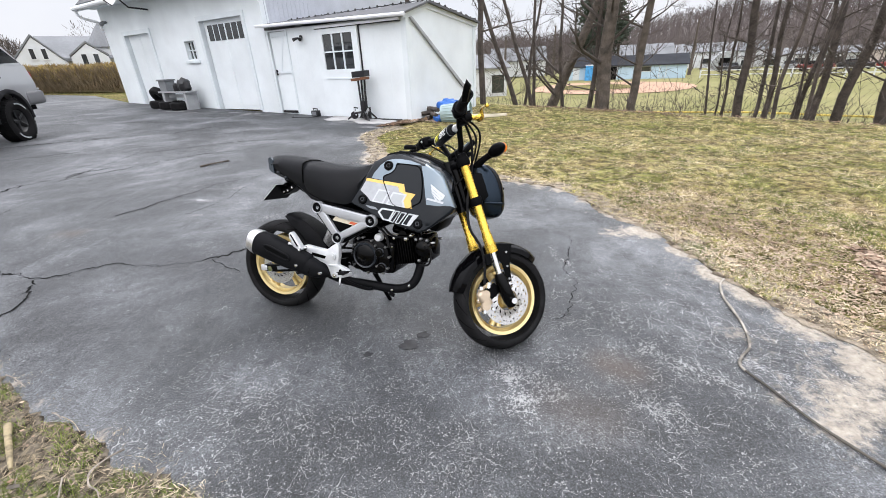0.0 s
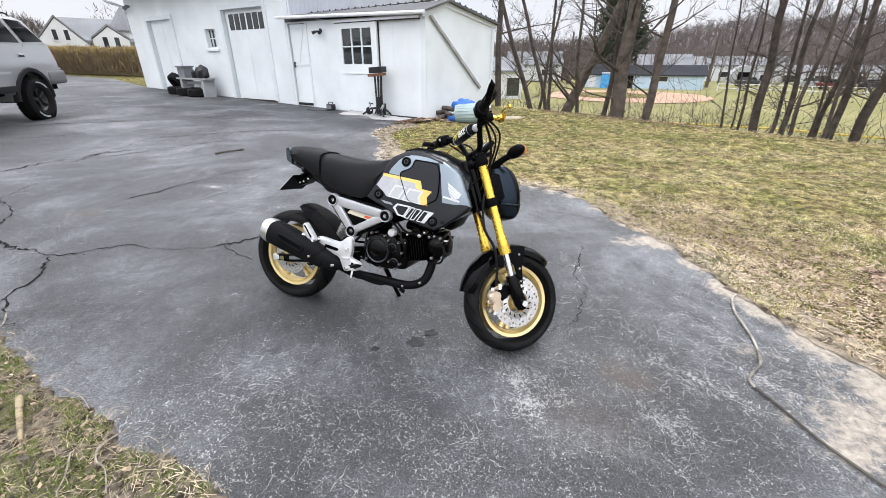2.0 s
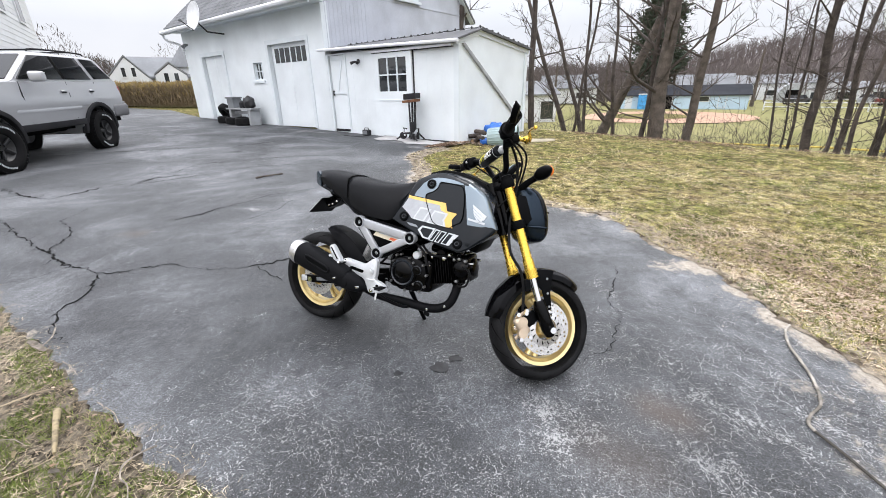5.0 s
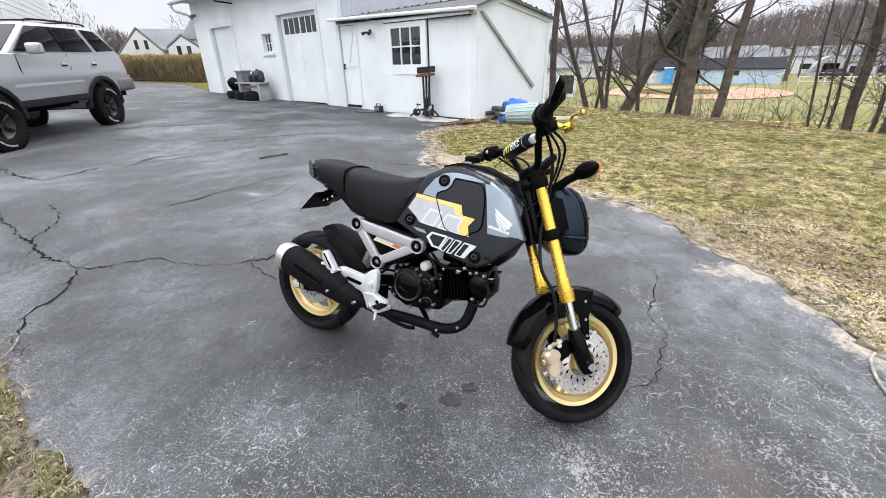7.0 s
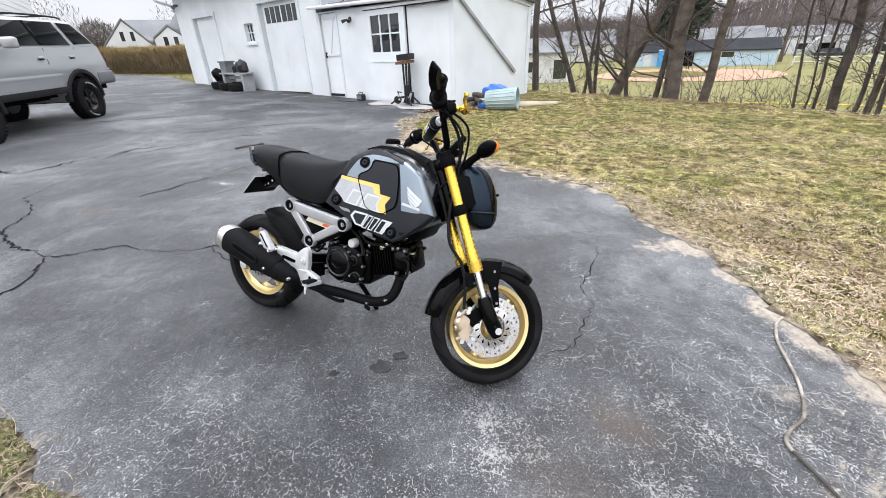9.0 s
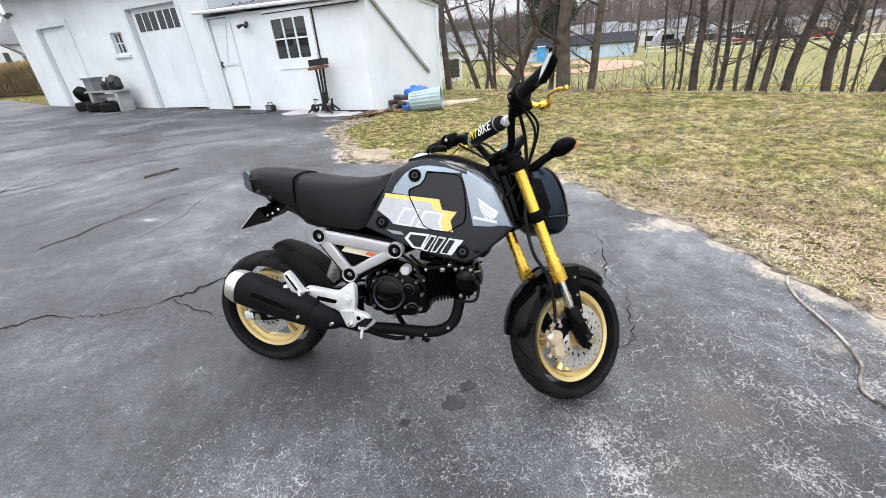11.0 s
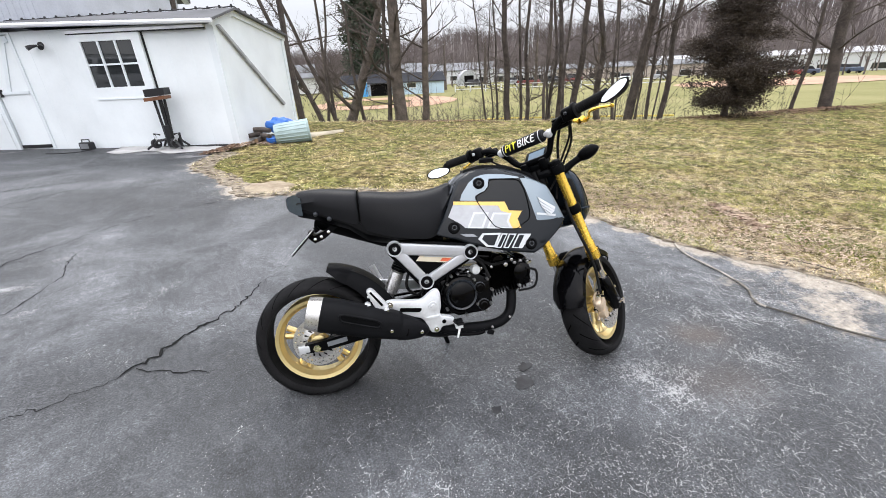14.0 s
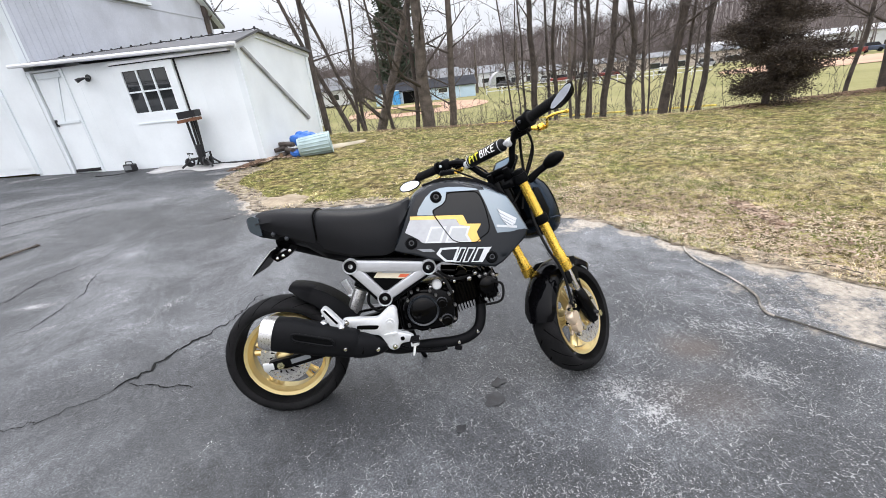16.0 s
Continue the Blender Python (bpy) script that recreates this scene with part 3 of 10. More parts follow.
def crack(pts, width, k):
    """A jagged, broken line with short spurs."""
    rng = random.Random(int(k * 10) + 1)
    line = jitter_line(pts, 0.022, 0.018 + 1.4 * width, k) + [pts[-1]]
    line = [(x + rng.gauss(0, 0.003 + 0.25 * width), y + rng.gauss(0, 0.003 + 0.25 * width)) for x, y in line]
    v, f = [], []

    def ribbon(line, width, fade):
        n = len(line)
        base = len(v)
        for i, (x, y) in enumerate(line):
            x0, y0 = line[max(i - 1, 0)]
            x1, y1 = line[min(i + 1, n - 1)]
            d = math.hypot(x1 - x0, y1 - y0) or 1
            gap = 0.6 + 1.2 * noise.noise((x * 2.3, y * 2.3, k)) + 0.9 * noise.noise((x * 14, y * 14, k + 3))
            wd = 0.36 * width * max(0.25, min(1.25, gap)) * rng.uniform(0.6, 1.3) * (1 - i / n if fade else min(1, 6 * (n - i) / n))
            for s in (-1, 1):
                px, py = x - s * wd * (y1 - y0) / d, y + s * wd * (x1 - x0) / d
                v.append((px, py, drive_z(px, py) + 0.0035))
        f.extend((base + 2 * i, base + 2 * i + 1, base + 2 * i + 3, base + 2 * i + 2) for i in range(n - 1))

    ribbon(line, width, False)
    for i in range(8, len(line) - 8, 17):
        if rng.random() < 0.6:
            x, y = line[i]
            a = math.atan2(line[i + 3][1] - y, line[i + 3][0] - x) + rng.choice((-1, 1)) * rng.uniform(0.5, 1.2)
            spur = [(x, y)]
            for q in range(rng.randint(3, 10)):
                a += rng.gauss(0, 0.5)
                spur.append((spur[-1][0] + 0.02 * math.cos(a), spur[-1][1] + 0.02 * math.sin(a)))
            ribbon(spur, width * 0.5, True)
    return part("crack", (v, [], f), M_CRACK, driveway)


# cracks beside the motorbike
CRACKS = [
    ([(-5.9, 4.1), (-4.59, 3.27), (-3.86, 2.86), (-3.33, 2.59), (-2.9, 2.36), (-2.57, 2.30), (-2.42, 2.39), (-2.2, 2.46), (-1.86, 2.44), (-1.6, 2.52), (-1.31, 2.72), (-1.11, 2.86), (-0.94, 3.09), (-0.5, 3.4)], 0.020),
    ([(-2.57, 2.28), (-2.42, 2.01), (-2.41, 1.78), (-2.23, 1.62), (-2.04, 1.50)], 0.020),
    ([(-1.6, 2.5), (-1.46, 2.4), (-1.29, 2.32)], 0.007),
    ([(-2.86, 3.4), (-2.45, 4.3), (-2.07, 4.66), (-1.67, 4.94), (-1.0, 5.05)], 0.018),
    ([(0.94, 2.70), (0.91, 2.57), (0.85, 2.43), (0.81, 2.30), (0.77, 2.22), (0.79, 2.10), (0.75, 2.00), (0.66, 1.84), (0.60, 1.74), (0.47, 1.66)], 0.0085),
    ([(-5.94, 4.39), (-4.83, 3.98), (-4.60, 4.70), (-4.28, 5.19), (-3.9, 5.5)], 0.03),
]
# and those farther up the driveway
CRACKS += [
    ([(-4.42, 4.61), (-4.46, 6.07), (-3.22, 6.88), (-2.2, 7.0)], 0.02),
    ([(-3.33, 2.59), (-3.5, 3.0), (-3.95, 3.3), (-4.1, 3.9)], 0.016),
    ([(-2.9, 2.36), (-3.0, 2.15), (-3.25, 2.05)], 0.016),
    ([(-8.5, 6.2), (-6.5, 7.3), (-5.0, 7.9), (-4.0, 9.2)], 0.028),
    ([(-9.0, 9.5), (-7.0, 9.6), (-5.2, 9.3), (-3.6, 9.0)], 0.024),
    ([(-7.6, 6.7), (-6.56, 7.31), (-5.99, 7.63), (-5.63, 8.25)], 0.018),
    ([(-6.26, 5.86), (-5.54, 6.32), (-5.16, 6.58), (-4.5, 6.7)], 0.018),
]
CRACKS += [
    ([(-4.44, 4.68), (-4.05, 5.18), (-3.77, 5.54), (-3.49, 5.9), (-2.99, 6.11), (-2.3, 6.6)], 0.020),
    ([(-6.9, 7.6), (-6.63, 7.95), (-6.5, 8.5), (-6.36, 9.04)], 0.016),
    ([(-9.53, 10.28), (-9.23, 10.95), (-8.6, 11.6)], 0.018),
    ([(-4.9, 7.0), (-4.38, 7.37), (-3.73, 7.8), (-3.1, 8.3)], 0.015),
    ([(-2.05, 4.24), (-2.08, 4.0), (-2.08, 3.83), (-2.13, 3.66), (-2.17, 3.58), (-2.23, 3.45), (-2.33, 3.39)], 0.010),
    ([(1.05, 1.55), (1.14, 1.43), (1.2, 1.35), (1.26, 1.28)], 0.004),
]
for i, (p, wd) in enumerate(CRACKS):
    crack(p, wd, i * 3.3)

# oil stains
def stain(x, y, r, k):
    v = [(x, y, drive_z(x, y) + 0.004)]
    for i in range(22):
        a = 2 * math.pi * i / 22
        q = r * (0.75 + 0.5 * noise.noise((math.cos(a) * 1.4, math.sin(a) * 1.4, k)))
        px, py = x + q * math.cos(a), y + q * math.sin(a) * 0.8
        v.append((px, py, drive_z(px, py) + 0.004))
    return part("oil_stain", (v, [], [(0, i + 1, (i + 1) % 22 + 1) for i in range(22)]), M_OIL, driveway, "dark oil stain on asphalt")


M_OIL = mat("oil_soaked_asphalt", (0.026, 0.026, 0.028), 0.7, var=0.4, scale=20, fine=160, bump=0.4)
for q in ((-0.18, 1.56, 0.060, 1), (-0.37, 1.50, 0.028, 2), (-0.12, 1.63, 0.04, 4)):
    stain(*q)

M_PALEP = mat("pale_scuffed_asphalt", (0.17, 0.17, 0.172), 0.85, var=0.4, scale=9, fine=120, bump=0.3)
for k, (x, y, r) in enumerate(((-7.6, 12.2, 0.30), (-7.0, 11.6, 0.34), (-6.3, 11.2, 0.28), (-4.6, 10.5, 0.32), (-4.0, 10.2, 0.25), (-5.2, 10.9, 0.2), (-1.7, 8.6, 0.3), (-1.35, 7.9, 0.26))):
    v = [(x, y, drive_z(x, y) + 0.004)]
    for i in range(22):
        a = 2 * math.pi * i / 22
        q = r * (0.6 + 0.9 * noise.noise((math.cos(a) * 1.8, math.sin(a) * 1.8, k * 2.7)))
        px, py = x + q * math.cos(a) * 1.5, y + q * math.sin(a) * 0.5
        v.append((px, py, drive_z(px, py) + 0.004))
    part("pale_scuff", (v, [], [(0, i + 1, (i + 1) % 22 + 1) for i in range(22)]), M_PALEP, driveway, "pale scuffed patch of asphalt")

# verge soil lapping over the asphalt edge
EDGE = np.array([p for p in jitter_line(LEFT_EDGE[1:13], 0.04, 0.06, 9) if -3.6 < p[0] < 0] + [p for p in jitter_line(RIGHT_EDGE, 0.04, 0.06) if 0 < p[1] < 8.5])
LX, LY, LS = -3.7, -0.2, 0.04
lgx, lgy = np.meshgrid(LX + LS * np.arange(180), LY + LS * np.arange(225), indexing="ij")
lift_d = np.full(lgx.shape, 9.0)
for ex, ey in EDGE:
    lift_d = np.minimum(lift_d, np.hypot(lgx - ex, lgy - ey))


def lift(P):
    """How far the verge stands above the plain ground beside the asphalt."""
    P = np.asarray(P, float).reshape(-1, 2)
    i = np.clip(np.round((P[:, 0] - LX) / LS).astype(int), 0, 179)
    j = np.clip(np.round((P[:, 1] - LY) / LS).astype(int), 0, 224)
    return 0.030 * np.clip(1.15 - lift_d[i, j] / 0.34, 0, 1)


def verge(name, pts, step, amp, k, material, reach, label, keep):
    line = [p for p in jitter_line(pts, step, amp, k) if keep(p)]
    v, f = [], []
    offs = (-1, 0.0, 0.03, 0.09, 0.18, 0.30, 0.40)
    n = len(line)
    for i, (x, y) in enumerate(line):
        a, b = line[max(i - 3, 0)], line[min(i + 3, n - 1)]
        d = math.hypot(b[0] - a[0], b[1] - a[1])
        nx, ny = (b[1] - a[1]) / d, -(b[0] - a[0]) / d
        tip = reach * max(0.1, 0.55 + 0.9 * noise.noise((x * 7, y * 7, k)) + 0.9 * noise.noise((x * 23, y * 23, k)))
        for o in offs:
            s = o if o >= 0 else -tip
            px, py = x - nx * s, y - ny * s
            up = drive_z(px, py) + 0.0035 + (0.006 if o == 0 else 0) if o <= 0 else yard(px, py) - 0.012 + 0.030 * min(1, max(0, 1.15 - o / 0.34)) + (-0.003 if o < 0.3 else -0.015)
            v.append((px, py, up + (0.006 * noise.noise((px * 30, py * 30, 1)) if o > 0 else 0)))
    m = len(offs)
    for i in range(n - 1):
        for j in range(m - 1):
            f.append((i * m + j, i * m + j + 1, (i + 1) * m + j + 1, (i + 1) * m + j))
    return tagged(part(name, (v, [], f), material, smooth=True), label, "soil", kind="structure")


M_SOIL = mat("dark_verge_soil", (0.030, 0.025, 0.018), 0.95, col2=(0.17, 0.145, 0.112), scale=34, contrast=(0.36, 0.64), fine=120, bump=0.9, dist=0.01, spec=0.1)
M_SANDY = mat("sandy_verge_soil", (0.06, 0.046, 0.033), 0.95, col2=(0.34, 0.29, 0.225), scale=14, contrast=(0.36, 0.64), fine=120, bump=0.9, dist=0.01, spec=0.1)
verge("verge", LEFT_EDGE[1:13], 0.02, 0.06, 9, M_SOIL, 0.010, "dark crumbly soil lapping over the asphalt edge", lambda p: -3.6 < p[0] < 0)
verge("border_soil", RIGHT_EDGE, 0.025, 0.06, 0, M_SANDY, 0.03, "sandy soil along the lawn edge", lambda p: 0 < p[1] < 8)

# ---- garage and lean-to shed ----
CX, CY, UX, UY = -0.508, 8.487, -0.8486, 0.5291


def B(s, w, z):
    """s along the front to the far corner, w back from the front, z up."""
    return Vector((CX + s * UX + w * UY, CY + s * UY - w * UX, z))


BM = Matrix(((UX, UY, 0, CX), (UY, -UX, 0, CY), (0, 0, 1, 0), (0, 0, 0, 1)))   # mirrored frame: faces are turned outward afterwards


def bbox(bm, s0, s1, w0, w1, z0, z1):
    vs = [bm.verts.new(B(s, w, z)) for s in (s0, s1) for w in (w0, w1) for z in (z0, z1)]
    for f in ((0, 1, 3, 2), (4, 6, 7, 5), (0, 4, 5, 1), (2, 3, 7, 6), (0, 2, 6, 4), (1, 5, 7, 3)):
        bm.faces.new([vs[i] for i in f])
    return bm


def bpoly(bm, pts, d):
    """pts: (s, w, z) outline, thickened by the vector d of (s, w, z)."""
    o = Vector((0, 0, 0))
    a = [bm.verts.new(B(*p)) for p in pts]
    b = [bm.verts.new(B(p[0] + d[0], p[1] + d[1], p[2] + d[2])) for p in pts]
    bm.faces.new(a)
    bm.faces.new(b[::-1])
    n = len(pts)
    for i in range(n):
        bm.faces.new((a[i], b[i], b[(i + 1) % n], a[(i + 1) % n]))
    return bm


def wall_with_holes(bm, s0, s1, z0, z1, w0, w1, holes):
    """Front wall from s0 to s1 with square openings (sa, sb, za, zb), as one closed shell."""
    ss = sorted({s0, s1, *[h[0] for h in holes], *[h[1] for h in holes]})
    zs = sorted({z0, z1, *[h[2] for h in holes], *[h[3] for h in holes]})
    solid = {(i, j) for i in range(len(ss) - 1) for j in range(len(zs) - 1)
             if not any(h[0] < (ss[i] + ss[i + 1]) / 2 < h[1] and h[2] < (zs[j] + zs[j + 1]) / 2 < h[3] for h in holes)}
    vs = {}

    def at(i, j, k):
        if (i, j, k) not in vs:
            vs[i, j, k] = bm.verts.new(B(ss[i], (w0, w1)[k], zs[j]))
        return vs[i, j, k]
    for i, j in solid:
        for k in (0, 1):
            bm.faces.new((at(i, j, k), at(i + 1, j, k), at(i + 1, j + 1, k), at(i, j + 1, k)))
        for (di, dj), (a, b), (c, d) in (((-1, 0), (i, j), (i, j + 1)), ((1, 0), (i + 1, j), (i + 1, j + 1)), ((0, -1), (i, j), (i + 1, j)), ((0, 1), (i, j + 1), (i + 1, j + 1))):
            if (i + di, j + dj) not in solid:
                bm.faces.new((at(a, b, 0), at(c, d, 0), at(c, d, 1), at(a, b, 1)))
    return bm


garage = thing("garage", "white painted garage with grey shingle roof and two overhead doors", "garage")
G0, G1, GD, GE = 3.97, 11.64, 6.0, 3.22
part("front_wall", wall_with_holes(bmesh.new(), G0, G1, 0.1, GE, 0, 0.18, [(4.66, 6.47, 0.2, 2.47), (6.88, 7.36, 1.58, 2.04), (9.0, 10.5, 0.2, 2.39)]), M_WHITE, garage)
bm = bmesh.new()
PEAKZ = 6.2
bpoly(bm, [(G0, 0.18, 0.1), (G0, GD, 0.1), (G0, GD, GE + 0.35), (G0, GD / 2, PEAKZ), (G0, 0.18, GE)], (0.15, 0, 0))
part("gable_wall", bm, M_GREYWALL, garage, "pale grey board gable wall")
bm = bmesh.new()
bpoly(bm, [(G1, 0.18, 0.1), (G1, GD, 0.1), (G1, GD, GE + 0.35), (G1, GD / 2, PEAKZ), (G1, 0.18, GE)], (-0.15, 0, 0))
part("far_gable_wall", bm, M_WHITE, garage)
bm = bmesh.new()
bbox(bm, G0 + 0.15, G1 - 0.15, GD - 0.15, GD, 0.1, GE + 0.3)
part("back_wall", bm, M_WHITE, garage)
SL = (PEAKZ - GE) / (GD / 2)
for nm, wa, za, wb, zb in (("front_roof", -0.42, GE - 0.02, GD / 2, PEAKZ + 0.08), ("back_roof", GD + 0.3, GE + 0.32 - 0.25, GD / 2, PEAKZ + 0.08)):
    bm = bmesh.new()
    bpoly(bm, [(G0 - 0.22, wa, za), (G1 + 0.25, wa, za), (G1 + 0.25, wb, zb), (G0 - 0.22, wb, zb)], (0, 0, 0.07))
    part(nm, bm, M_SHINGLE, garage, "grey asphalt shingle roof")
# courses of shingles on the slope that shows
bm = bmesh.new()
rl = math.hypot(GD / 2 + 0.42, PEAKZ + 0.1 - GE)
for i in range(26):
    t0, t1 = i / 26, (i + 1) / 26
    for j in range(24):
        sa = G0 - 0.22 + (G1 - G0 + 0.47) * (j + 0.5 * (i % 2)) / 24
        sb = min(G1 + 0.25, sa + (G1 - G0 + 0.47) / 24 - 0.012)
        zz = lambda t: GE + 0.052 + (PEAKZ + 0.1 - GE) * t
        ww = lambda t: -0.43 + (GD / 2 + 0.43) * t
        bpoly(bm, [(sa, ww(t0), zz(t0) + 0.008), (sb, ww(t0), zz(t0) + 0.008), (sb, ww(t1), zz(t1)), (sa, ww(t1), zz(t1))], (0, 0, 0.006 + 0.004 * random.random()))
tagged(part("shingles", bm, M_SHINGLE, garage), kind="stuff")
bm = bmesh.new()
bbox(bm, G0 - 0.2, G1 + 0.22, -0.47, -0.43, GE - 0.12, GE + 0.03)
part("fascia", bm, M_WHITE2, garage)
bm = bmesh.new()
bbox(bm, G0 - 0.15, G1 + 0.15, -0.43, 0.0, GE - 0.05, GE - 0.03)
part("soffit", bm, M_WHITE2, garage)
bm = bmesh.new()
tube(bm, [B(G0 - 0.2, -0.53, GE - 0.02), B(G1 + 0.25, -0.53, GE - 0.06)], 0.06, 8, squash=1.0)
part("gutter", bm, M_GUTTER, garage, "white eaves gutter", True)
bm = bmesh.new()
tube(bm, smooth_path([B(G1 + 0.2, -0.5, GE - 0.1), B(G1 + 0.18, -0.42, GE - 0.28), B(G1 - 0.02, -0.1, GE - 0.42), B(G1 - 0.05, -0.06, GE - 0.6)], 5), 0.04, 8)
part("downpipe", bm, M_GUTTER, garage, "", True)
# gable trim: rake board, level band, boards, small vent window
bm = bmesh.new()
bpoly(bm, [(G0 - 0.03, GD + 0.3, GE + 0.05), (G0 - 0.03, GD / 2, PEAKZ - 0.02), (G0 - 0.03, GD / 2, PEAKZ + 0.14), (G0 - 0.03, GD + 0.3, GE + 0.21)], (-0.16, 0, 0))
part("rake_board", bm, M_WHITE2, garage)
bm = bmesh.new()
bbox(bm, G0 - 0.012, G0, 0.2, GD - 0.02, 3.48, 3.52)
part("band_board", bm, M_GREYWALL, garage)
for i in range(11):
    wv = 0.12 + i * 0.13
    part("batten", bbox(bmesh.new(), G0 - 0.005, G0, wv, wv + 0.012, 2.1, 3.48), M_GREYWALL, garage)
win = part("gable_window", bbox(bmesh.new(), G0 - 0.03, G0 + 0.02, 2.5, 3.55, 3.58, 4.5), M_WHITE2, garage)
part("pane", bbox(bmesh.new(), G0 - 0.035, G0 - 0.031, 2.6, 3.45, 3.68, 4.42), M_PANE, win)
part("sill", bbox(bmesh.new(), G0 - 0.1, G0 - 0.031, 2.45, 3.6, 3.54, 3.60), M_WHITE2, win)


def overhead_door(s0, s1, z0, z1, panes):
    d = part("overhead_door", bbox(bmesh.new(), s0 + 0.02, s1 - 0.02, 0.09, 0.13, z0 - 0.1, z1), M_WHITE, garage, "white panelled overhead door")
    rows = 4
    h = (z1 - z0) / rows
    for r in range(rows):
        if r == rows - 1 and panes:
            continue
        for c in range(2):
            a = s0 + 0.06 + c * (s1 - s0 - 0.08) / 2
            part("panel", bbox(bmesh.new(), a, a + (s1 - s0 - 0.16) / 2, 0.082, 0.0905, z0 + r * h + 0.006, z0 + (r + 1) * h - 0.006), M_WHITE, d)
    if panes:
        za, zb = z1 - 0.10 - 0.36, z1 - 0.10
        for k in range(6):
            a = s0 + 0.14 + k * (s1 - s0 - 0.26) / 6 + (0.015 if k > 2 else -0.01)
            part("pane", bbox(bmesh.new(), a, a + (s1 - s0 - 0.26) / 6 - 0.05, 0.080, 0.0905, za, zb), M_PANE, d)
        part("handle", bbox(bmesh.new(), (s0 + s1) / 2 - 0.04, (s0 + s1) / 2 + 0.04, 0.055, 0.0755, z0 + 0.78, z0 + 0.82), M_GUTTER, d)
    for nm, a, b, c, e in (("jamb", s0 - 0.11, s0, z0 - 0.1, z1 + 0.11), ("jamb", s1, s1 + 0.11, z0 - 0.1, z1 + 0.11), ("lintel", s0, s1, z1, z1 + 0.11)):
        part(nm, bbox(bmesh.new(), a, b, -0.025, 0.14, c, e), M_WHITE2, d)
    return d


overhead_door(4.70, 6.43, 0.42, 2.44, True)
overhead_door(9.04, 10.46, 0.52, 2.36, False)
win = part("window", bbox(bmesh.new(), 6.89, 7.35, 0.10, 0.115, 1.59, 2.03), M_PANE, garage, "small white six-light window")
for s in (6.88, 7.03, 7.19, 7.33):
    part("muntin", bbox(bmesh.new(), s, s + 0.026, 0.07, 0.0995, 1.59, 2.03), M_WHITE2, win)
for z in (1.585, 1.80, 2.01):
    part("rail", bbox(bmesh.new(), 6.88, 7.36, 0.066, 0.0695, z, z + 0.025), M_WHITE2, win)
part("sill", bbox(bmesh.new(), 6.80, 7.44, -0.05, 0.06, 1.50, 1.56), M_WHITE2, win)

shed = thing("lean_to_shed", "white board lean-to shed with sliding door and small window", "shed")
part("front_wall", wall_with_holes(bmesh.new(), 0, G0 - 0.01, -0.1, 2.06, 0, 0.12, [(3.28, 3.88, 0.0, 2.03)]), M_WHITE, shed)
bm = bmesh.new()
bpoly(bm, [(0, 0.12, -0.1), (0, 2.8, -0.1), (0, 2.8, 2.05), (0, 0.68, 2.28), (0, 0.12, 2.10)], (0.12, 0, 0))
part("side_wall", bm, M_WHITE, shed)
part("back_wall", bbox(bmesh.new(), 0.12, G0 - 0.01, 2.68, 2.8, -0.1, 2.05), M_WHITE, shed)
for nm, pts in (("front_roof", [(-0.1, -0.12, 2.07), (G0 - 0.02, -0.12, 2.15), (G0 - 0.02, 0.7, 2.255), (-0.1, 0.7, 2.30)]), ("back_roof", [(-0.1, 0.7, 2.30), (G0 - 0.02, 0.7, 2.255), (G0 - 0.02, 2.92, 2.05), (-0.1, 2.92, 2.05)])):
    part(nm, bpoly(bmesh.new(), pts, (0, 0, 0.035)), M_SHEDROOF, shed, "pale grey low-pitched shed roof")
for nm, pts in (("rake_board", [(-0.03, -0.1, 2.00), (-0.03, 0.7, 2.21), (-0.03, 0.7, 2.30), (-0.03, -0.1, 2.09)]), ("rake_board", [(-0.03, 0.7, 2.21), (-0.03, 2.9, 1.97), (-0.03, 2.9, 2.06), (-0.03, 0.7, 2.30)])):
    part(nm, bpoly(bmesh.new(), pts, (0.028, 0, 0)), M_WHITE2, shed)
bm = bmesh.new()
tube(bm, [B(-0.1, -0.16, 2.06), B(G0 + 0.08, -0.16, 2.15)], 0.034, 8)
part("gutter", bm, M_GUTTER, shed, "white gutter along the eave", True)
part("corner_board", bbox(bmesh.new(), -0.02, 0.1, -0.02, -0.002, -0.05, 2.03), M_WHITE2, shed)
part("back_corner_board", bbox(bmesh.new(), -0.03, -0.002, 2.7, 2.82, -0.1, 1.97), M_WHITE2, shed)
for s in (0.42, 0.78, 2.62, 3.02):
    part("board_joint", bbox(bmesh.new(), s, s + 0.005, -0.002, 0.0, 0.1, 2.0), M_WHITE2, shed)
# sliding door with six-light window
sd = part("sliding_door", wall_with_holes(bmesh.new(), 1.155, 2.28, 0.24, 1.97, -0.06, -0.015, [(1.30, 2.12, 1.20, 1.87)]), M_WHITE, shed, "white sliding door with six-pane window")
for c in range(3):
    for r in range(2):
        part("pane", bbox(bmesh.new(), 1.30 + 0.279 * c, 1.30 + 0.279 * c + 0.262, -0.036, -0.03, 1.20 + 0.34 * r, 1.20 + 0.34 * r + 0.33), M_PANE, sd)
for s in (1.30 + 0.262, 1.30 + 0.541):
    part("muntin", bbox(bmesh.new(), s - 0.006, s + 0.024, -0.058, -0.022, 1.20, 1.87), M_WHITE2, sd)
part("muntin", bbox(bmesh.new(), 1.30, 2.12, -0.0565, -0.0235, 1.522, 1.548), M_WHITE2, sd)
part("ledge", bbox(bmesh.new(), 1.25, 2.14, -0.075, -0.061, 1.01, 1.03), M_WHITE2, sd)
part("door_gap", bbox(bmesh.new(), 1.125, 1.154, -0.012, -0.002, 0.2, 1.98), M_GAPSHADOW, shed, "dark gap beside the sliding door")
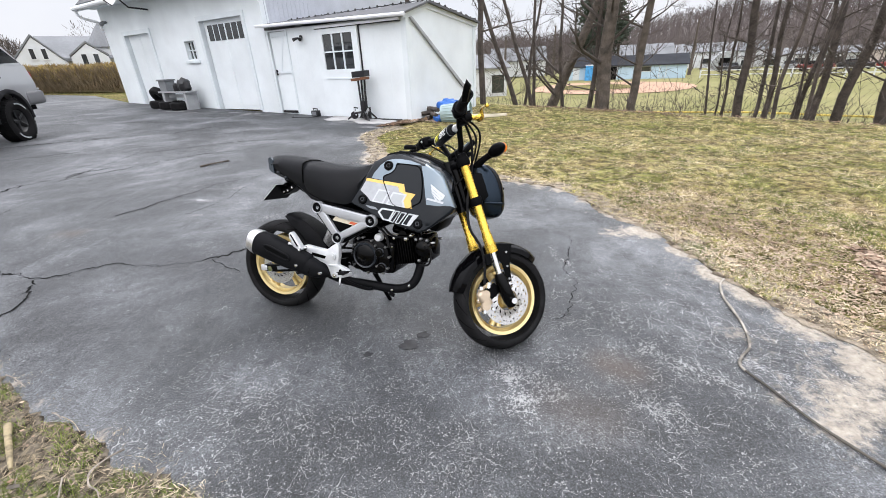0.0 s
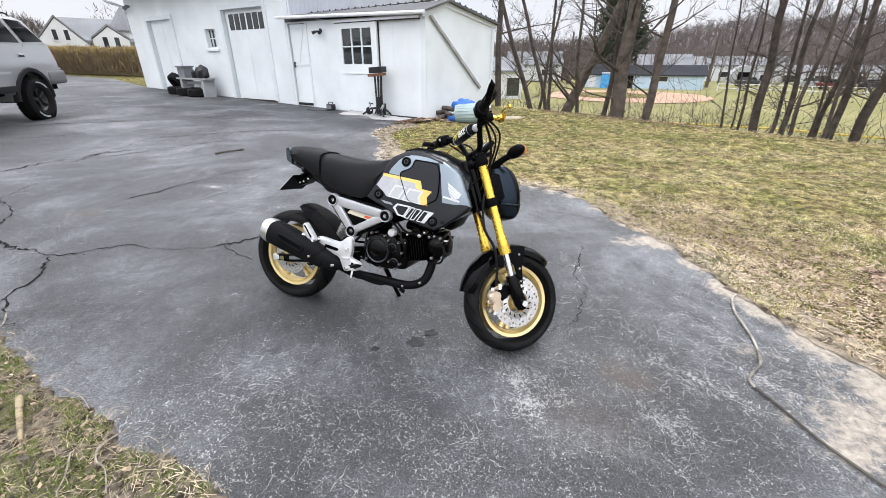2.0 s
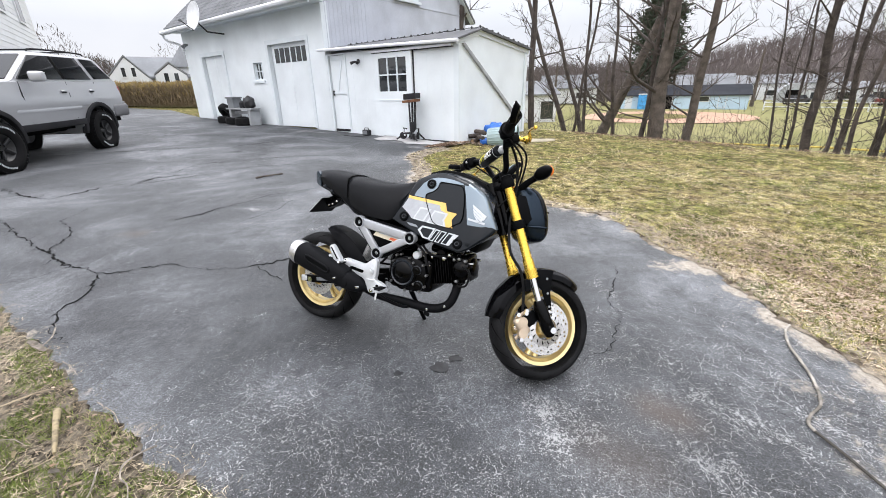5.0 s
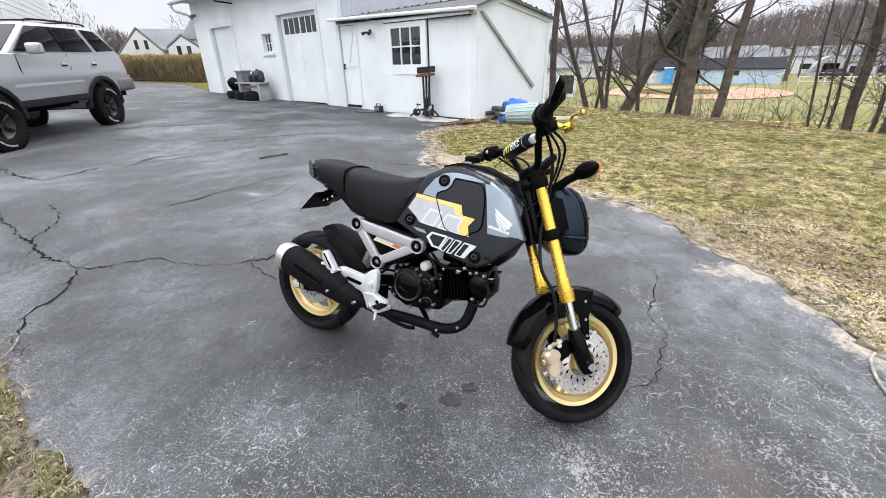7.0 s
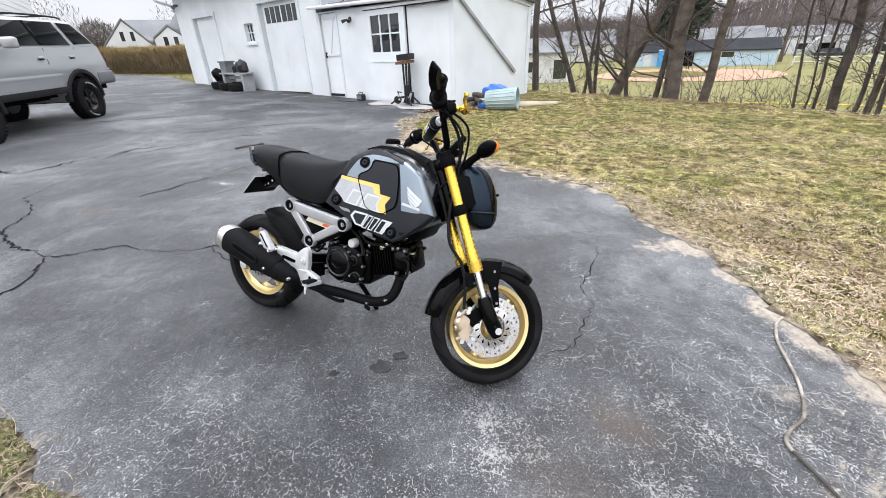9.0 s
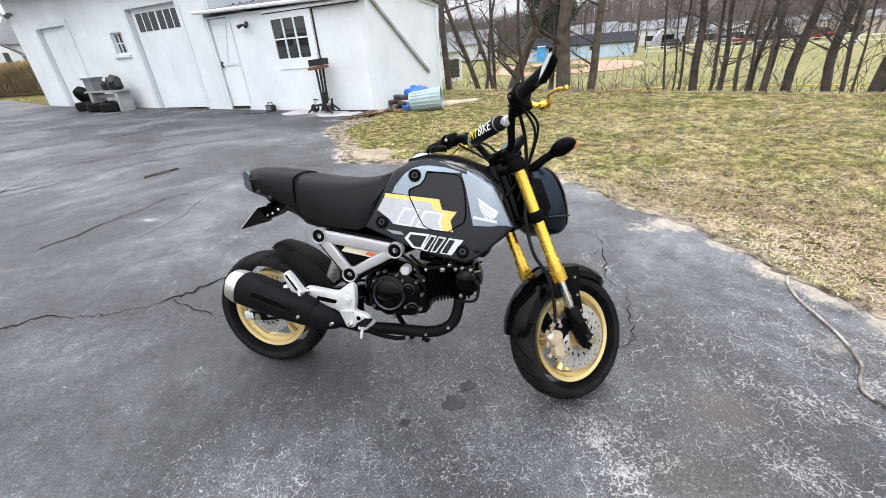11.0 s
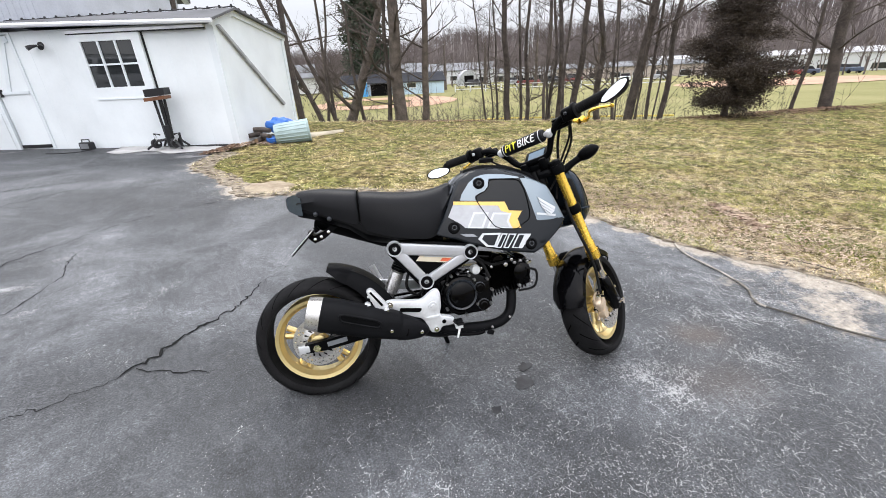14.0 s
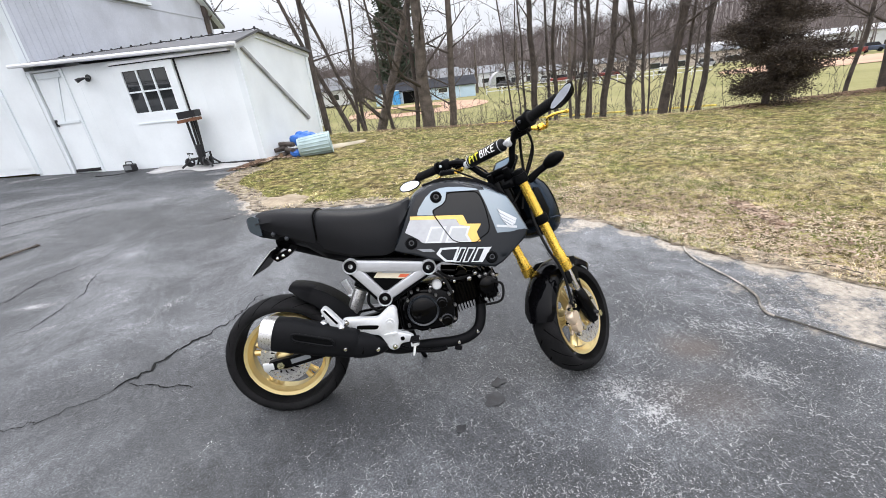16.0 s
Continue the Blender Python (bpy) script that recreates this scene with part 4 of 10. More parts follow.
# dark strip painted for the shadow line below the rail
part("rail_shadow_strip", bbox(bmesh.new(), 0.1, 2.3, -0.07, -0.002, 1.972, 1.984), M_GAPSHADOW, shed, "dark strip painted as the shadow under the rail")
part("door_rail", bbox(bmesh.new(), 0.1, 2.3, -0.09, -0.02, 1.985, 2.025), M_GUTTER, shed, "rusty white sliding-door rail")
# plank door
pd = part("plank_door", bbox(bmesh.new(), 3.30, 3.86, 0.03, 0.07, 0.22, 2.02), M_WHITE, shed, "white ledged and braced plank door")
for nm, a, b, c, d in (("ledge", 3.34, 3.82, 1.92, 2.0), ("ledge", 3.34, 3.82, 1.16, 1.20)):
    part(nm, bbox(bmesh.new(), a, b, 0.012, 0.0295, c, d), M_WHITE2, pd)
part("brace", bpoly(bmesh.new(), [(3.40, 0.016, 1.92), (3.48, 0.016, 1.92), (3.70, 0.016, 1.2), (3.64, 0.016, 1.2)], (0, 0.0135, 0)), M_WHITE2, pd)
part("latch", bbox(bmesh.new(), 3.80, 3.83, 0.0, 0.0295, 1.12, 1.24), M_GAPSHADOW, pd)
part("threshold_gap", bbox(bmesh.new(), 3.30, 3.86, 0.010, 0.028, 0.28, 0.335), M_GAPSHADOW, shed)
for s in (3.24, 3.87):
    part("door_trim", bbox(bmesh.new(), s, s + 0.05, -0.02, -0.002, 0.25, 2.05), M_WHITE2, shed)
# slanting old handrail board on the side wall
part("slanting_board", bpoly(bmesh.new(), [(-0.05, 0.10, 2.02), (-0.05, 0.16, 2.04), (-0.05, 2.22, 0.72), (-0.05, 2.16, 0.68)], (0.045, 0, 0)), mat("grey_weathered_board", (0.36, 0.37, 0.39), 0.8), shed, "grey weathered board nailed aslant")

# ---- motorcycle ----
M_RUB = mat("tyre_rubber", (0.011, 0.011, 0.0114), 0.55, var=0.25, scale=12, fine=150, bump=0.2, spec=0.05)
M_GROOVE = mat("tread_groove", (0.002, 0.002, 0.002), 0.95, bump=0, spec=0.02)
M_GOLDRIM = mat("pale_gold_rim_paint", (0.76, 0.61, 0.30), 0.30, 0.8, var=0.01, scale=10, bump=0, rvar=0.02)
M_GOLD = mat("gold_anodised_fork", (0.74, 0.485, 0.075), 0.25, 0.8, var=0.06, scale=10, bump=0.02)
M_CHROME = mat("polished_chrome", (0.75, 0.75, 0.76), 0.12, 1.0, var=0.05, bump=0)
M_DISC = mat("brushed_steel_disc", (0.62, 0.61, 0.60), 0.3, 0.9, var=0.1, scale=40, fine=200, bump=0.1)
M_SILVER = mat("cast_aluminium", (0.60, 0.615, 0.63), 0.36, 0.4, var=0.08, scale=15, fine=120, bump=0.08)
M_VSILV = mat("silver_painted_cover", (0.42, 0.43, 0.45), 0.38, 0.5, var=0.06, scale=8, bump=0.04)
M_BLK = mat("satin_black_plastic", (0.0028, 0.003, 0.0034), 0.36, var=0.2, scale=10, fine=180, bump=0.10, spec=0.038)
M_MBLK = mat("matt_black_heat_shield", (0.0058, 0.0061, 0.0069), 0.50, var=0.2, scale=10, fine=180, bump=0.12, spec=0.055)
M_GBLK = mat("gloss_black_paint", (0.0018, 0.0018, 0.0022), 0.07, var=0.1, bump=0, coat=0.0, spec=0.10, rvar=0.02)
M_ENG = mat("black_engine_casting", (0.0012, 0.0012, 0.0014), 0.11, 0.0, var=0.2, scale=14, fine=140, bump=0.06, spec=0.13, rvar=0.05)
M_SEAT = mat("black_grained_vinyl", (0.0068, 0.0072, 0.0084), 0.44, var=0.15, scale=8, fine=260, bump=0.25, dist=0.002, spec=0.11)
# metallic paint kept pale to hold the sheen of the sky
M_SHEEN = mat("steel_blue_paint_with_sheen", (0.165, 0.203, 0.235), 0.32, 0.72, var=0.015, scale=4, bump=0, coat=0.5, rvar=0.03)
M_COWL = mat("dark_slate_gloss_paint", (0.015, 0.023, 0.033), 0.20, 0.6, var=0.03, scale=5, bump=0, coat=0.0, spec=0.2, rvar=0.03)
M_GREYP = mat("dark_grey_metallic_paint", (0.020, 0.024, 0.030), 0.28, 0.4, var=0.03, scale=5, bump=0, coat=0.3, rvar=0.04)
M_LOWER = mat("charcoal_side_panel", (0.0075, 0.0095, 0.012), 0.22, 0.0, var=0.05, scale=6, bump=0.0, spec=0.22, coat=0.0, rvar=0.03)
M_WDEC = mat("white_silver_decal", (0.50, 0.52, 0.54), 0.35, 0.1, var=0.06, bump=0)
M_GDEC = mat("grey_decal", (0.20, 0.215, 0.235), 0.4, 0.1, var=0.1, bump=0)
M_LILAC = mat("silver_lilac_decal", (0.36, 0.37, 0.39), 0.4, 0.15, var=0.1, scale=9, bump=0)
M_TIP = mat("worn_white_metal", (0.80, 0.80, 0.79), 0.45, 0.2, var=0.08, bump=0)
M_BOLT = mat("dull_steel_bolt", (0.28, 0.28, 0.285), 0.3, 0.9, var=0.1, bump=0)
M_SMOKE = mat("smoked_tail_lens", (0.05, 0.065, 0.08), 0.1, 0.2, var=0.1, bump=0, spec=0.6, rvar=0.02)
M_GDEC2 = mat("pale_silver_decal", (0.36, 0.375, 0.39), 0.4, 0.15, var=0.08, bump=0)
M_YDEC = mat("amber_yellow_decal", (0.72, 0.46, 0.12), 0.4, var=0.08, bump=0)
M_RDEC = mat("red_orange_decal", (0.62, 0.12, 0.05), 0.4, var=0.08, bump=0)
M_CDEC = mat("cream_decal", (0.66, 0.60, 0.46), 0.4, var=0.08, bump=0)
M_AMBER = mat("amber_lens", (0.75, 0.19, 0.02), 0.2, bump=0)
M_LENS = mat("dark_headlight_lens", (0.002, 0.0022, 0.003), 0.06, var=0.02, bump=0, spec=0.18, rvar=0.02)
M_CAL = mat("bronze_caliper", (0.52, 0.42, 0.31), 0.38, 0.5, var=0.1, bump=0.05)
M_MIRROR = mat("mirror_glass", (0.85, 0.87, 0.9), 0.03, 1.0, var=0.02, bump=0, rvar=0.01)
M_LCD = mat("blue_grey_display", (0.10, 0.16, 0.22), 0.12, var=0.1, bump=0)

BIKE = Matrix.Translation((-0.8895, 1.9581, 0.0478)) @ Euler((0, 0, radians(-19.6))).to_matrix().to_4x4() @ Euler((radians(-12.8), 0, 0)).to_matrix().to_4x4()
bike = thing("motorcycle", "small black motorcycle with gold wheels leaning on its side stand", "motorcycle", m=BIKE)
RAKE, STEER = radians(22.5), radians(40)
SM = (Matrix.Translation((1.205, 0.025, 0.195)) @ Matrix.Rotation(-RAKE, 4, "Y") @ Matrix.Rotation(STEER, 4, "Z")
      @ Matrix(((1, 0, 0.030, -0.018), (0, 1, 0.010, -0.006), (0, 0, 1.010, -0.006), (0, 0, 0, 1))))
CY0 = 0.008    # mid plane


def bp(name, bm, material, parent=None, label="", smooth=True, steer=False):
    if steer:
        bmesh.ops.transform(bm, matrix=SM, verts=bm.verts)
    return part(name, bm, material, parent or bike, label, smooth)


def wheel(m, R, half, rim, parent_name, label, steer, disc_r, disc_y):
    """A wheel whose axle lies along y of the given frame."""
    turn = m @ Matrix.Rotation(radians(90), 4, "X")

    def put(bm):
        if steer:
            bmesh.ops.transform(bm, matrix=SM, verts=bm.verts)
        return bm
    prof = []
    for i in range(15):
        a = math.pi * (-0.62 + 1.24 * i / 14)
        prof.append((R - (R - rim - 0.006) * 0.5 + (R - rim - 0.006) * 0.5 * math.cos(a), half * math.sin(a) * (1.0 if abs(a) < 1.5 else 0.97)))
    prof = [(max(r, rim + 0.004), h) for r, h in prof]
    w = part(parent_name, put(lathe(bmesh.new(), [(rim - 0.010, -half * 0.60), (rim + 0.004, -half * 0.64), (rim + 0.002, -half * 0.50), (rim - 0.010, -half * 0.36), (rim - 0.012, 0), (rim - 0.010, half * 0.36), (rim + 0.002, half * 0.50), (rim + 0.004, half * 0.64), (rim - 0.010, half * 0.60), (rim - 0.014, half * 0.46), (rim - 0.024, half * 0.30), (rim - 0.024, -half * 0.30), (rim - 0.014, -half * 0.46)], 56, turn, close=True)), M_GOLDRIM, bike, label, True)
    part("tyre", put(lathe(bmesh.new(), prof, 64, turn, close=True)), M_RUB, w, "black road tyre", True)
    bm = bmesh.new()
    for k in range(17):
        for s in (-1, 1):
            pts = []
            for i in range(5):
                a = s * math.pi * (0.06 + 0.40 * i / 4)
                th = 2 * math.pi * (k + 0.5 * (s > 0)) / 17 + 0.34 * i / 4
                rr = R - (R - rim - 0.006) * 0.5 + (R - rim - 0.006) * 0.5 * math.cos(a) + 0.0011
                pts.append(turn @ Vector((rr * math.cos(th), rr * math.sin(th), half * math.sin(a) * 1.012)))
            c = turn @ Vector((0, 0, 0))
            ax = (turn.to_3x3() @ Vector((0, 0, 1)))
            vs = []
            for i, p in enumerate(pts):
                tng = ax.cross(p - c).normalized() * (0.0040 * (1 - 0.6 * i / 4))
                vs.append((bm.verts.new(p - tng), bm.verts.new(p + tng)))
            for (a0, b0), (a1, b1) in zip(vs, vs[1:]):
                bm.faces.new((a0, b0, b1, a1))
    tagged(part("tread_grooves", put(bm), M_GROOVE, w), kind="stuff")
    part("hub", put(lathe(bmesh.new(), [(0.012, -0.075), (0.03, -0.07), (0.034, -0.04), (0.045, -0.03), (0.045, 0.03), (0.034, 0.045), (0.03, 0.07), (0.012, 0.075)], 24, turn)), M_GOLDRIM, w, "", True)
    for k in range(5):
        for dlt in (-0.13, 0.13):
            th = 2 * math.pi * k / 5 + 0.35
            p0, p1 = Vector((0.038 * math.cos(th), 0.038 * math.sin(th), 0)), Vector(((rim - 0.03) * math.cos(th + dlt), (rim - 0.03) * math.sin(th + dlt), 0))
            bm = bmesh.new()
            tube(bm, [turn @ p0, turn @ ((p0 + p1) / 2 + Vector((0, 0, 0.004))), turn @ p1], [0.014, 0.010, 0.012], 8, squash=1.5)
            part("spoke", put(bm), M_GOLDRIM, w, "", True)
    # drilled disc: a ring of cells with gaps
    bm = bmesh.new()
    n, rows = 72, 6
    r0 = disc_r * 0.62
    grid = [[[bm.verts.new(turn @ Vector(((r0 + (disc_r - r0) * j / rows) * math.cos(2 * math.pi * i / n), (r0 + (disc_r - r0) * j / rows) * math.sin(2 * math.pi * i / n), -disc_y + s * 0.004))) for j in range(rows + 1)] for i in range(n)] for s in (0, 1)]
    hole = {(i, j) for i in range(n) for j in (1, 3, 4) if (i + 2 * j) % 6 == 0}
    for i in range(n):
        k = (i + 1) % n
        for j in range(rows):
            if (i, j) in hole:
                a, b = grid[0], grid[1]
                for (p, q), (r, t) in (((i, j), (k, j)), ((k, j), (k, j + 1)), ((k, j + 1), (i, j + 1)), ((i, j + 1), (i, j))):
                    bm.faces.new((a[p][q], a[r][t], b[r][t], b[p][q]))
                continue
            bm.faces.new((grid[0][i][j], grid[0][k][j], grid[0][k][j + 1], grid[0][i][j + 1]))
            bm.faces.new((grid[1][i][j + 1], grid[1][k][j + 1], grid[1][k][j], grid[1][i][j]))
        bm.faces.new((grid[0][i][rows], grid[0][k][rows], grid[1][k][rows], grid[1][i][rows]))
        bm.faces.new((grid[0][k][0], grid[0][i][0], grid[1][i][0], grid[1][k][0]))
    part("brake_disc", put(bm), M_DISC, w, "drilled steel brake disc")
    part("disc_carrier", put(lathe(bmesh.new(), [(r0 * 0.70, -disc_y - 0.002), (r0 + 0.006, -disc_y - 0.003), (r0 + 0.006, -disc_y + 0.007), (r0 * 0.70, -disc_y + 0.012)], 30, turn, close=True)), M_DISC, w, "slotted silver disc carrier")
    bm = bmesh.new()
    for k in range(15):
        th = 2 * math.pi * k / 15
        box(bm, (0.021, 0.0095, 0.0175), bevel=0.004, m=turn @ Matrix.Rotation(th, 4, "Z") @ pose(r0 * 0.86, 0, -disc_y + 0.003, 0, 0, 28))
    tagged(part("carrier_slots", put(bm), M_GROOVE, w), kind="stuff")
    for k in range(5):
        th = 2 * math.pi * k / 5
        part("disc_bolt", put(lathe(bmesh.new(), [(0.006, -0.004), (0.006, 0.002), (0.003, 0.004)], 8, turn @ pose((r0 - 0.004) * math.cos(th), (r0 - 0.004) * math.sin(th), -disc_y - 0.006 if disc_y < 0 else -disc_y - 0.006))), M_CHROME, w)
    return w


rear_wheel = wheel(pose(0, CY0, 0.219), 0.2435, 0.065, 0.163, "rear_wheel", "gold five-spoke rear wheel", False, 0.098, -0.052)
front_wheel = wheel(pose(0, 0, 0), 0.2275, 0.060, 0.156, "front_wheel", "gold five-spoke front wheel", True, 0.112, -0.058)

# --- fork and steering ---
for s in (-1, 1):
    y, x = s * 0.094, -0.012
    up = lambda z: (x, y, z)
    leg = bp("fork_leg", tube(bmesh.new(), [up(0.236), up(0.30), up(0.31), up(0.60), up(0.628)], [0.0235, 0.0225, 0.0195, 0.0195, 0.0195], 20), M_GOLD, None, "gold anodised fork leg", True, True)
    bp("collar", tube(bmesh.new(), [up(0.225), up(0.262)], 0.0265, 20), M_GOLD, leg, "", True, True)
    bp("fork_cap", tube(bmesh.new(), [up(0.62), up(0.665), up(0.668)], [0.0225, 0.0225, 0.015], 16), M_BLK, leg, "", True, True)
    bp("stanchion", tube(bmesh.new(), [up(0.10), up(0.226)], 0.0150, 16), M_CHROME, leg, "chrome fork stanchion", True, True)
    bp("axle_clamp", tube(bmesh.new(), [(x, y, 0.128), (x, y, 0.10), (x + 0.004, y, 0.05), (0, y * 0.99, 0.0), (0, y * 0.98, -0.030)], [0.0215, 0.0275, 0.0285, 0.029, 0.018], 16), M_ENG, leg, "", True, True)
    bp("axle_nut", lathe(bmesh.new(), [(0.0, -0.016), (0.009, -0.016), (0.013, -0.008), (0.013, 0.02)], 12, pose(0, y * 1.24, 0, -90 * s, 0, 0)), M_CHROME, leg, "", True, True)
    bp("pinch_bolt", lathe(bmesh.new(), [(0.0, -0.010), (0.007, -0.008), (0.007, 0.012)], 10, pose(0.03, y * 1.05, 0.055, -90 * s, 0, 0)), M_CHROME, leg, "", True, True)
for z, nm in ((0.455, "lower_clamp"), (0.632, "upper_clamp")):
    bm = bmesh.new()
    box(bm, (0.062, 0.15, 0.028), (-0.018, 0, z), bevel=0.008)
    for s in (-1, 1):
        lathe(bm, [(0.026, -0.018), (0.028, -0.010), (0.028, 0.010), (0.026, 0.018)], 18, pose(-0.012, s * 0.094, z))
    bp(nm, bm, M_BLK, None, "black fork clamp", True, True)
bp("steering_stem", tube(bmesh.new(), [(-0.045, 0, 0.43), (-0.045, 0, 0.66)], 0.026, 14), M_ENG, None, "", True, True)
def smooth_outline(pts, n=4, keep=0.25):
    """A closed outline with its corners rounded."""
    out, k = [], len(pts)
    for i in range(k):
        p, q, r = (Vector(pts[(i + d) % k]) for d in (-1, 0, 1))
        a, b = q.lerp(p, keep), q.lerp(r, keep)
        for j in range(n + 1):
            t = j / n
            out.append(tuple(a.lerp(q, t).lerp(q.lerp(b, t), t)))
    return out


def smooth_rings(rings, n=4):
    """More sections between the given ones, so that the skin flows."""
    cols = [smooth_path([r[k] for r in rings], n) for k in range(len(rings[0]))]
    return [list(r) for r in zip(*cols)]


bar_path = smooth_path([(-0.045, 0.385, 0.825), (-0.03, 0.25, 0.815), (-0.004, 0.17, 0.80), (0.004, 0.115, 0.755), (0.008, 0.07, 0.695), (0.008, 0, 0.688), (0.008, -0.07, 0.695), (0.004, -0.115, 0.755), (-0.004, -0.17, 0.80), (-0.03, -0.25, 0.815), (-0.045, -0.385, 0.825)], 6)
bars = bp("handlebar", tube(bmesh.new(), bar_path, 0.0125, 12), M_BLK, None, "black tubular handlebar", True, True)
for s in (-1, 1):
    bp("bar_riser", nbox((0.036, 0.034, 0.05), (0.004, s * 0.045, 0.668), bevel=0.008, seg=2), M_BLK, bars, "", True, True)
    ax = Vector((-0.015, 0.14, 0.01)).normalized()
    q = [Vector((-0.031, s * 0.255, 0.8155)).lerp(Vector((-0.044, s * 0.378, 0.8245)), t) for t in (0, 0.02, 0.06, 0.94, 1)]
    grip = bp("grip", tube(bmesh.new(), q, [0.024, 0.024, 0.0172, 0.0172, 0.019], 18), M_RUB, bars, "black rubber grip", True, True)
    for k in range(14):
        p = Vector((-0.032, s * 0.268, 0.816)).lerp(Vector((-0.0438, s * 0.374, 0.8242)), k / 13)
        bp("grip_ring", tube(bmesh.new(), [p - Vector((0, 0.002, 0)), p + Vector((0, 0.002, 0))], 0.0186, 14), M_RUB, grip, "", True, True)
    sw = bp("switch_housing", nbox((0.048, 0.05, 0.050), (-0.022, s * 0.222, 0.812), (0, 0, -6 * s), 0.014, seg=3), M_BLK, bars, "black switch housing", True, True)
    bp("switch_button", nbox((0.008, 0.014, 0.012), (-0.049, s * 0.222, 0.820), bevel=0.003), M_WDEC if s > 0 else M_GREYP, sw, "", True, True)
    bp("throttle_flange" if s < 0 else "grip_flange", tube(bmesh.new(), [Vector((-0.030, s * 0.247, 0.8145)), Vector((-0.031, s * 0.258, 0.8152))], 0.029, 18), M_BLK, bars, "", True, True)
    perch = bp("lever_perch", nbox((0.045, 0.032, 0.032), (0.008, s * 0.185, 0.80), bevel=0.010, seg=2), M_BLK, bars, "", True, True)
    lp = smooth_path([(0.030, s * 0.188, 0.790), (0.050, s * 0.215, 0.768), (0.056, s * 0.242, 0.757), (0.051, s * 0.258, 0.764), (0.047, s * 0.270, 0.782), (0.041, s * 0.30, 0.784), (0.033, s * 0.33, 0.779), (0.026, s * 0.357, 0.773)], 5)
    bp("lever", tube(bmesh.new(), lp, [0.0105 - 0.0045 * i / (len(lp) - 1) for i in range(len(lp))], 10, squash=0.6), M_GOLD, bars, "gold anodised folding lever", True, True)
    bp("lever_adjuster", nbox((0.026, 0.036, 0.020), (0.053, s * 0.226, 0.764), (20 * s, 0, 40 * s), 0.006, seg=2), M_GOLD, bars, "", True, True)
    bp("lever_ball", lathe(bmesh.new(), [(0, -0.008), (0.006, -0.006), (0.008, 0), (0.006, 0.006), (0, 0.008)], 10, pose(0.026, s * 0.357, 0.773)), M_GOLD, bars, "", True, True)
    # bar-end mirror: a pointed oval dish with the glass towards the rider
    mc = (-0.085, 0.415, 0.808) if s > 0 else (-0.070, -0.412, 0.820)
    mm = pose(*mc) @ Matrix.Rotation(radians(19 if s > 0 else -12), 4, "Z") @ Matrix.Rotation(radians(8 if s > 0 else -16), 4, "X") @ Matrix.Rotation(radians(26 if s > 0 else 40), 4, "Y")
    rim_pts = smooth_outline([(-0.062, -0.003), (-0.050, 0.013), (-0.010, 0.024), (0.034, 0.024), (0.060, 0.010), (0.062, -0.004), (0.046, -0.018), (0.006, -0.025), (-0.042, -0.019)])
    fn = lambda a, b, side, mm=mm, s=s: mm @ Vector((-0.009 + 0.020 * side, s * a * (1 - 0.3 * side), b * (1 - 0.3 * side)))
    mir = bp("mirror", prism(bmesh.new(), rim_pts, fn), M_BLK, bars, "small bar-end mirror", True, True)
    fn2 = lambda a, b, side, mm=mm, s=s: mm @ Vector((-0.0105 + 0.0015 * side, s * a * 0.88, b * 0.82))
    bp("mirror_glass", prism(bmesh.new(), rim_pts, fn2), M_MIRROR, mir, "mirror glass", False, True)
    bp("mirror_stem", tube(bmesh.new(), [(-0.044, s * 0.378, 0.8245), (-0.050, s * 0.388, 0.828), (mc[0] + 0.012, s * 0.404, mc[2] + 0.002)], [0.013, 0.010, 0.008], 10), M_BLK, mir, "", True, True)
mcyl = bp("brake_master_cylinder", nbox((0.040, 0.075, 0.036), (0.016, -0.170, 0.786), (0, 0, 8), 0.010, seg=2), M_BLK, bars, "black brake master cylinder", True, True)
bp("reservoir_lid", nbox((0.044, 0.060, 0.008), (0.018, -0.168, 0.808), (0, 0, 8), 0.003), M_BLK, mcyl, "", True, True)
bp("clutch_perch", nbox((0.036, 0.060, 0.032), (0.012, 0.172, 0.788), (0, 0, -8), 0.010, seg=2), M_BLK, bars, "", True, True)
# padded crossbar with its lettering
bp("crossbar", tube(bmesh.new(), [(-0.012, -0.128, 0.775), (-0.012, 0.128, 0.775)], 0.008, 8), M_SILVER, bars, "", True, True)
for s in (-1, 1):
    bp("crossbar_clamp", nbox((0.034, 0.026, 0.03), (-0.004, s * 0.116, 0.772), bevel=0.006), M_SILVER, bars, "silver crossbar clamp", True, True)
pad = bp("bar_pad", tube(bmesh.new(), [(-0.014, -0.098, 0.776), (-0.014, -0.092, 0.776), (-0.014, 0.092, 0.776), (-0.014, 0.098, 0.776)], [0.020, 0.0245, 0.0245, 0.020], 24), M_SEAT, bars, "black foam bar pad with printed words", True, True)


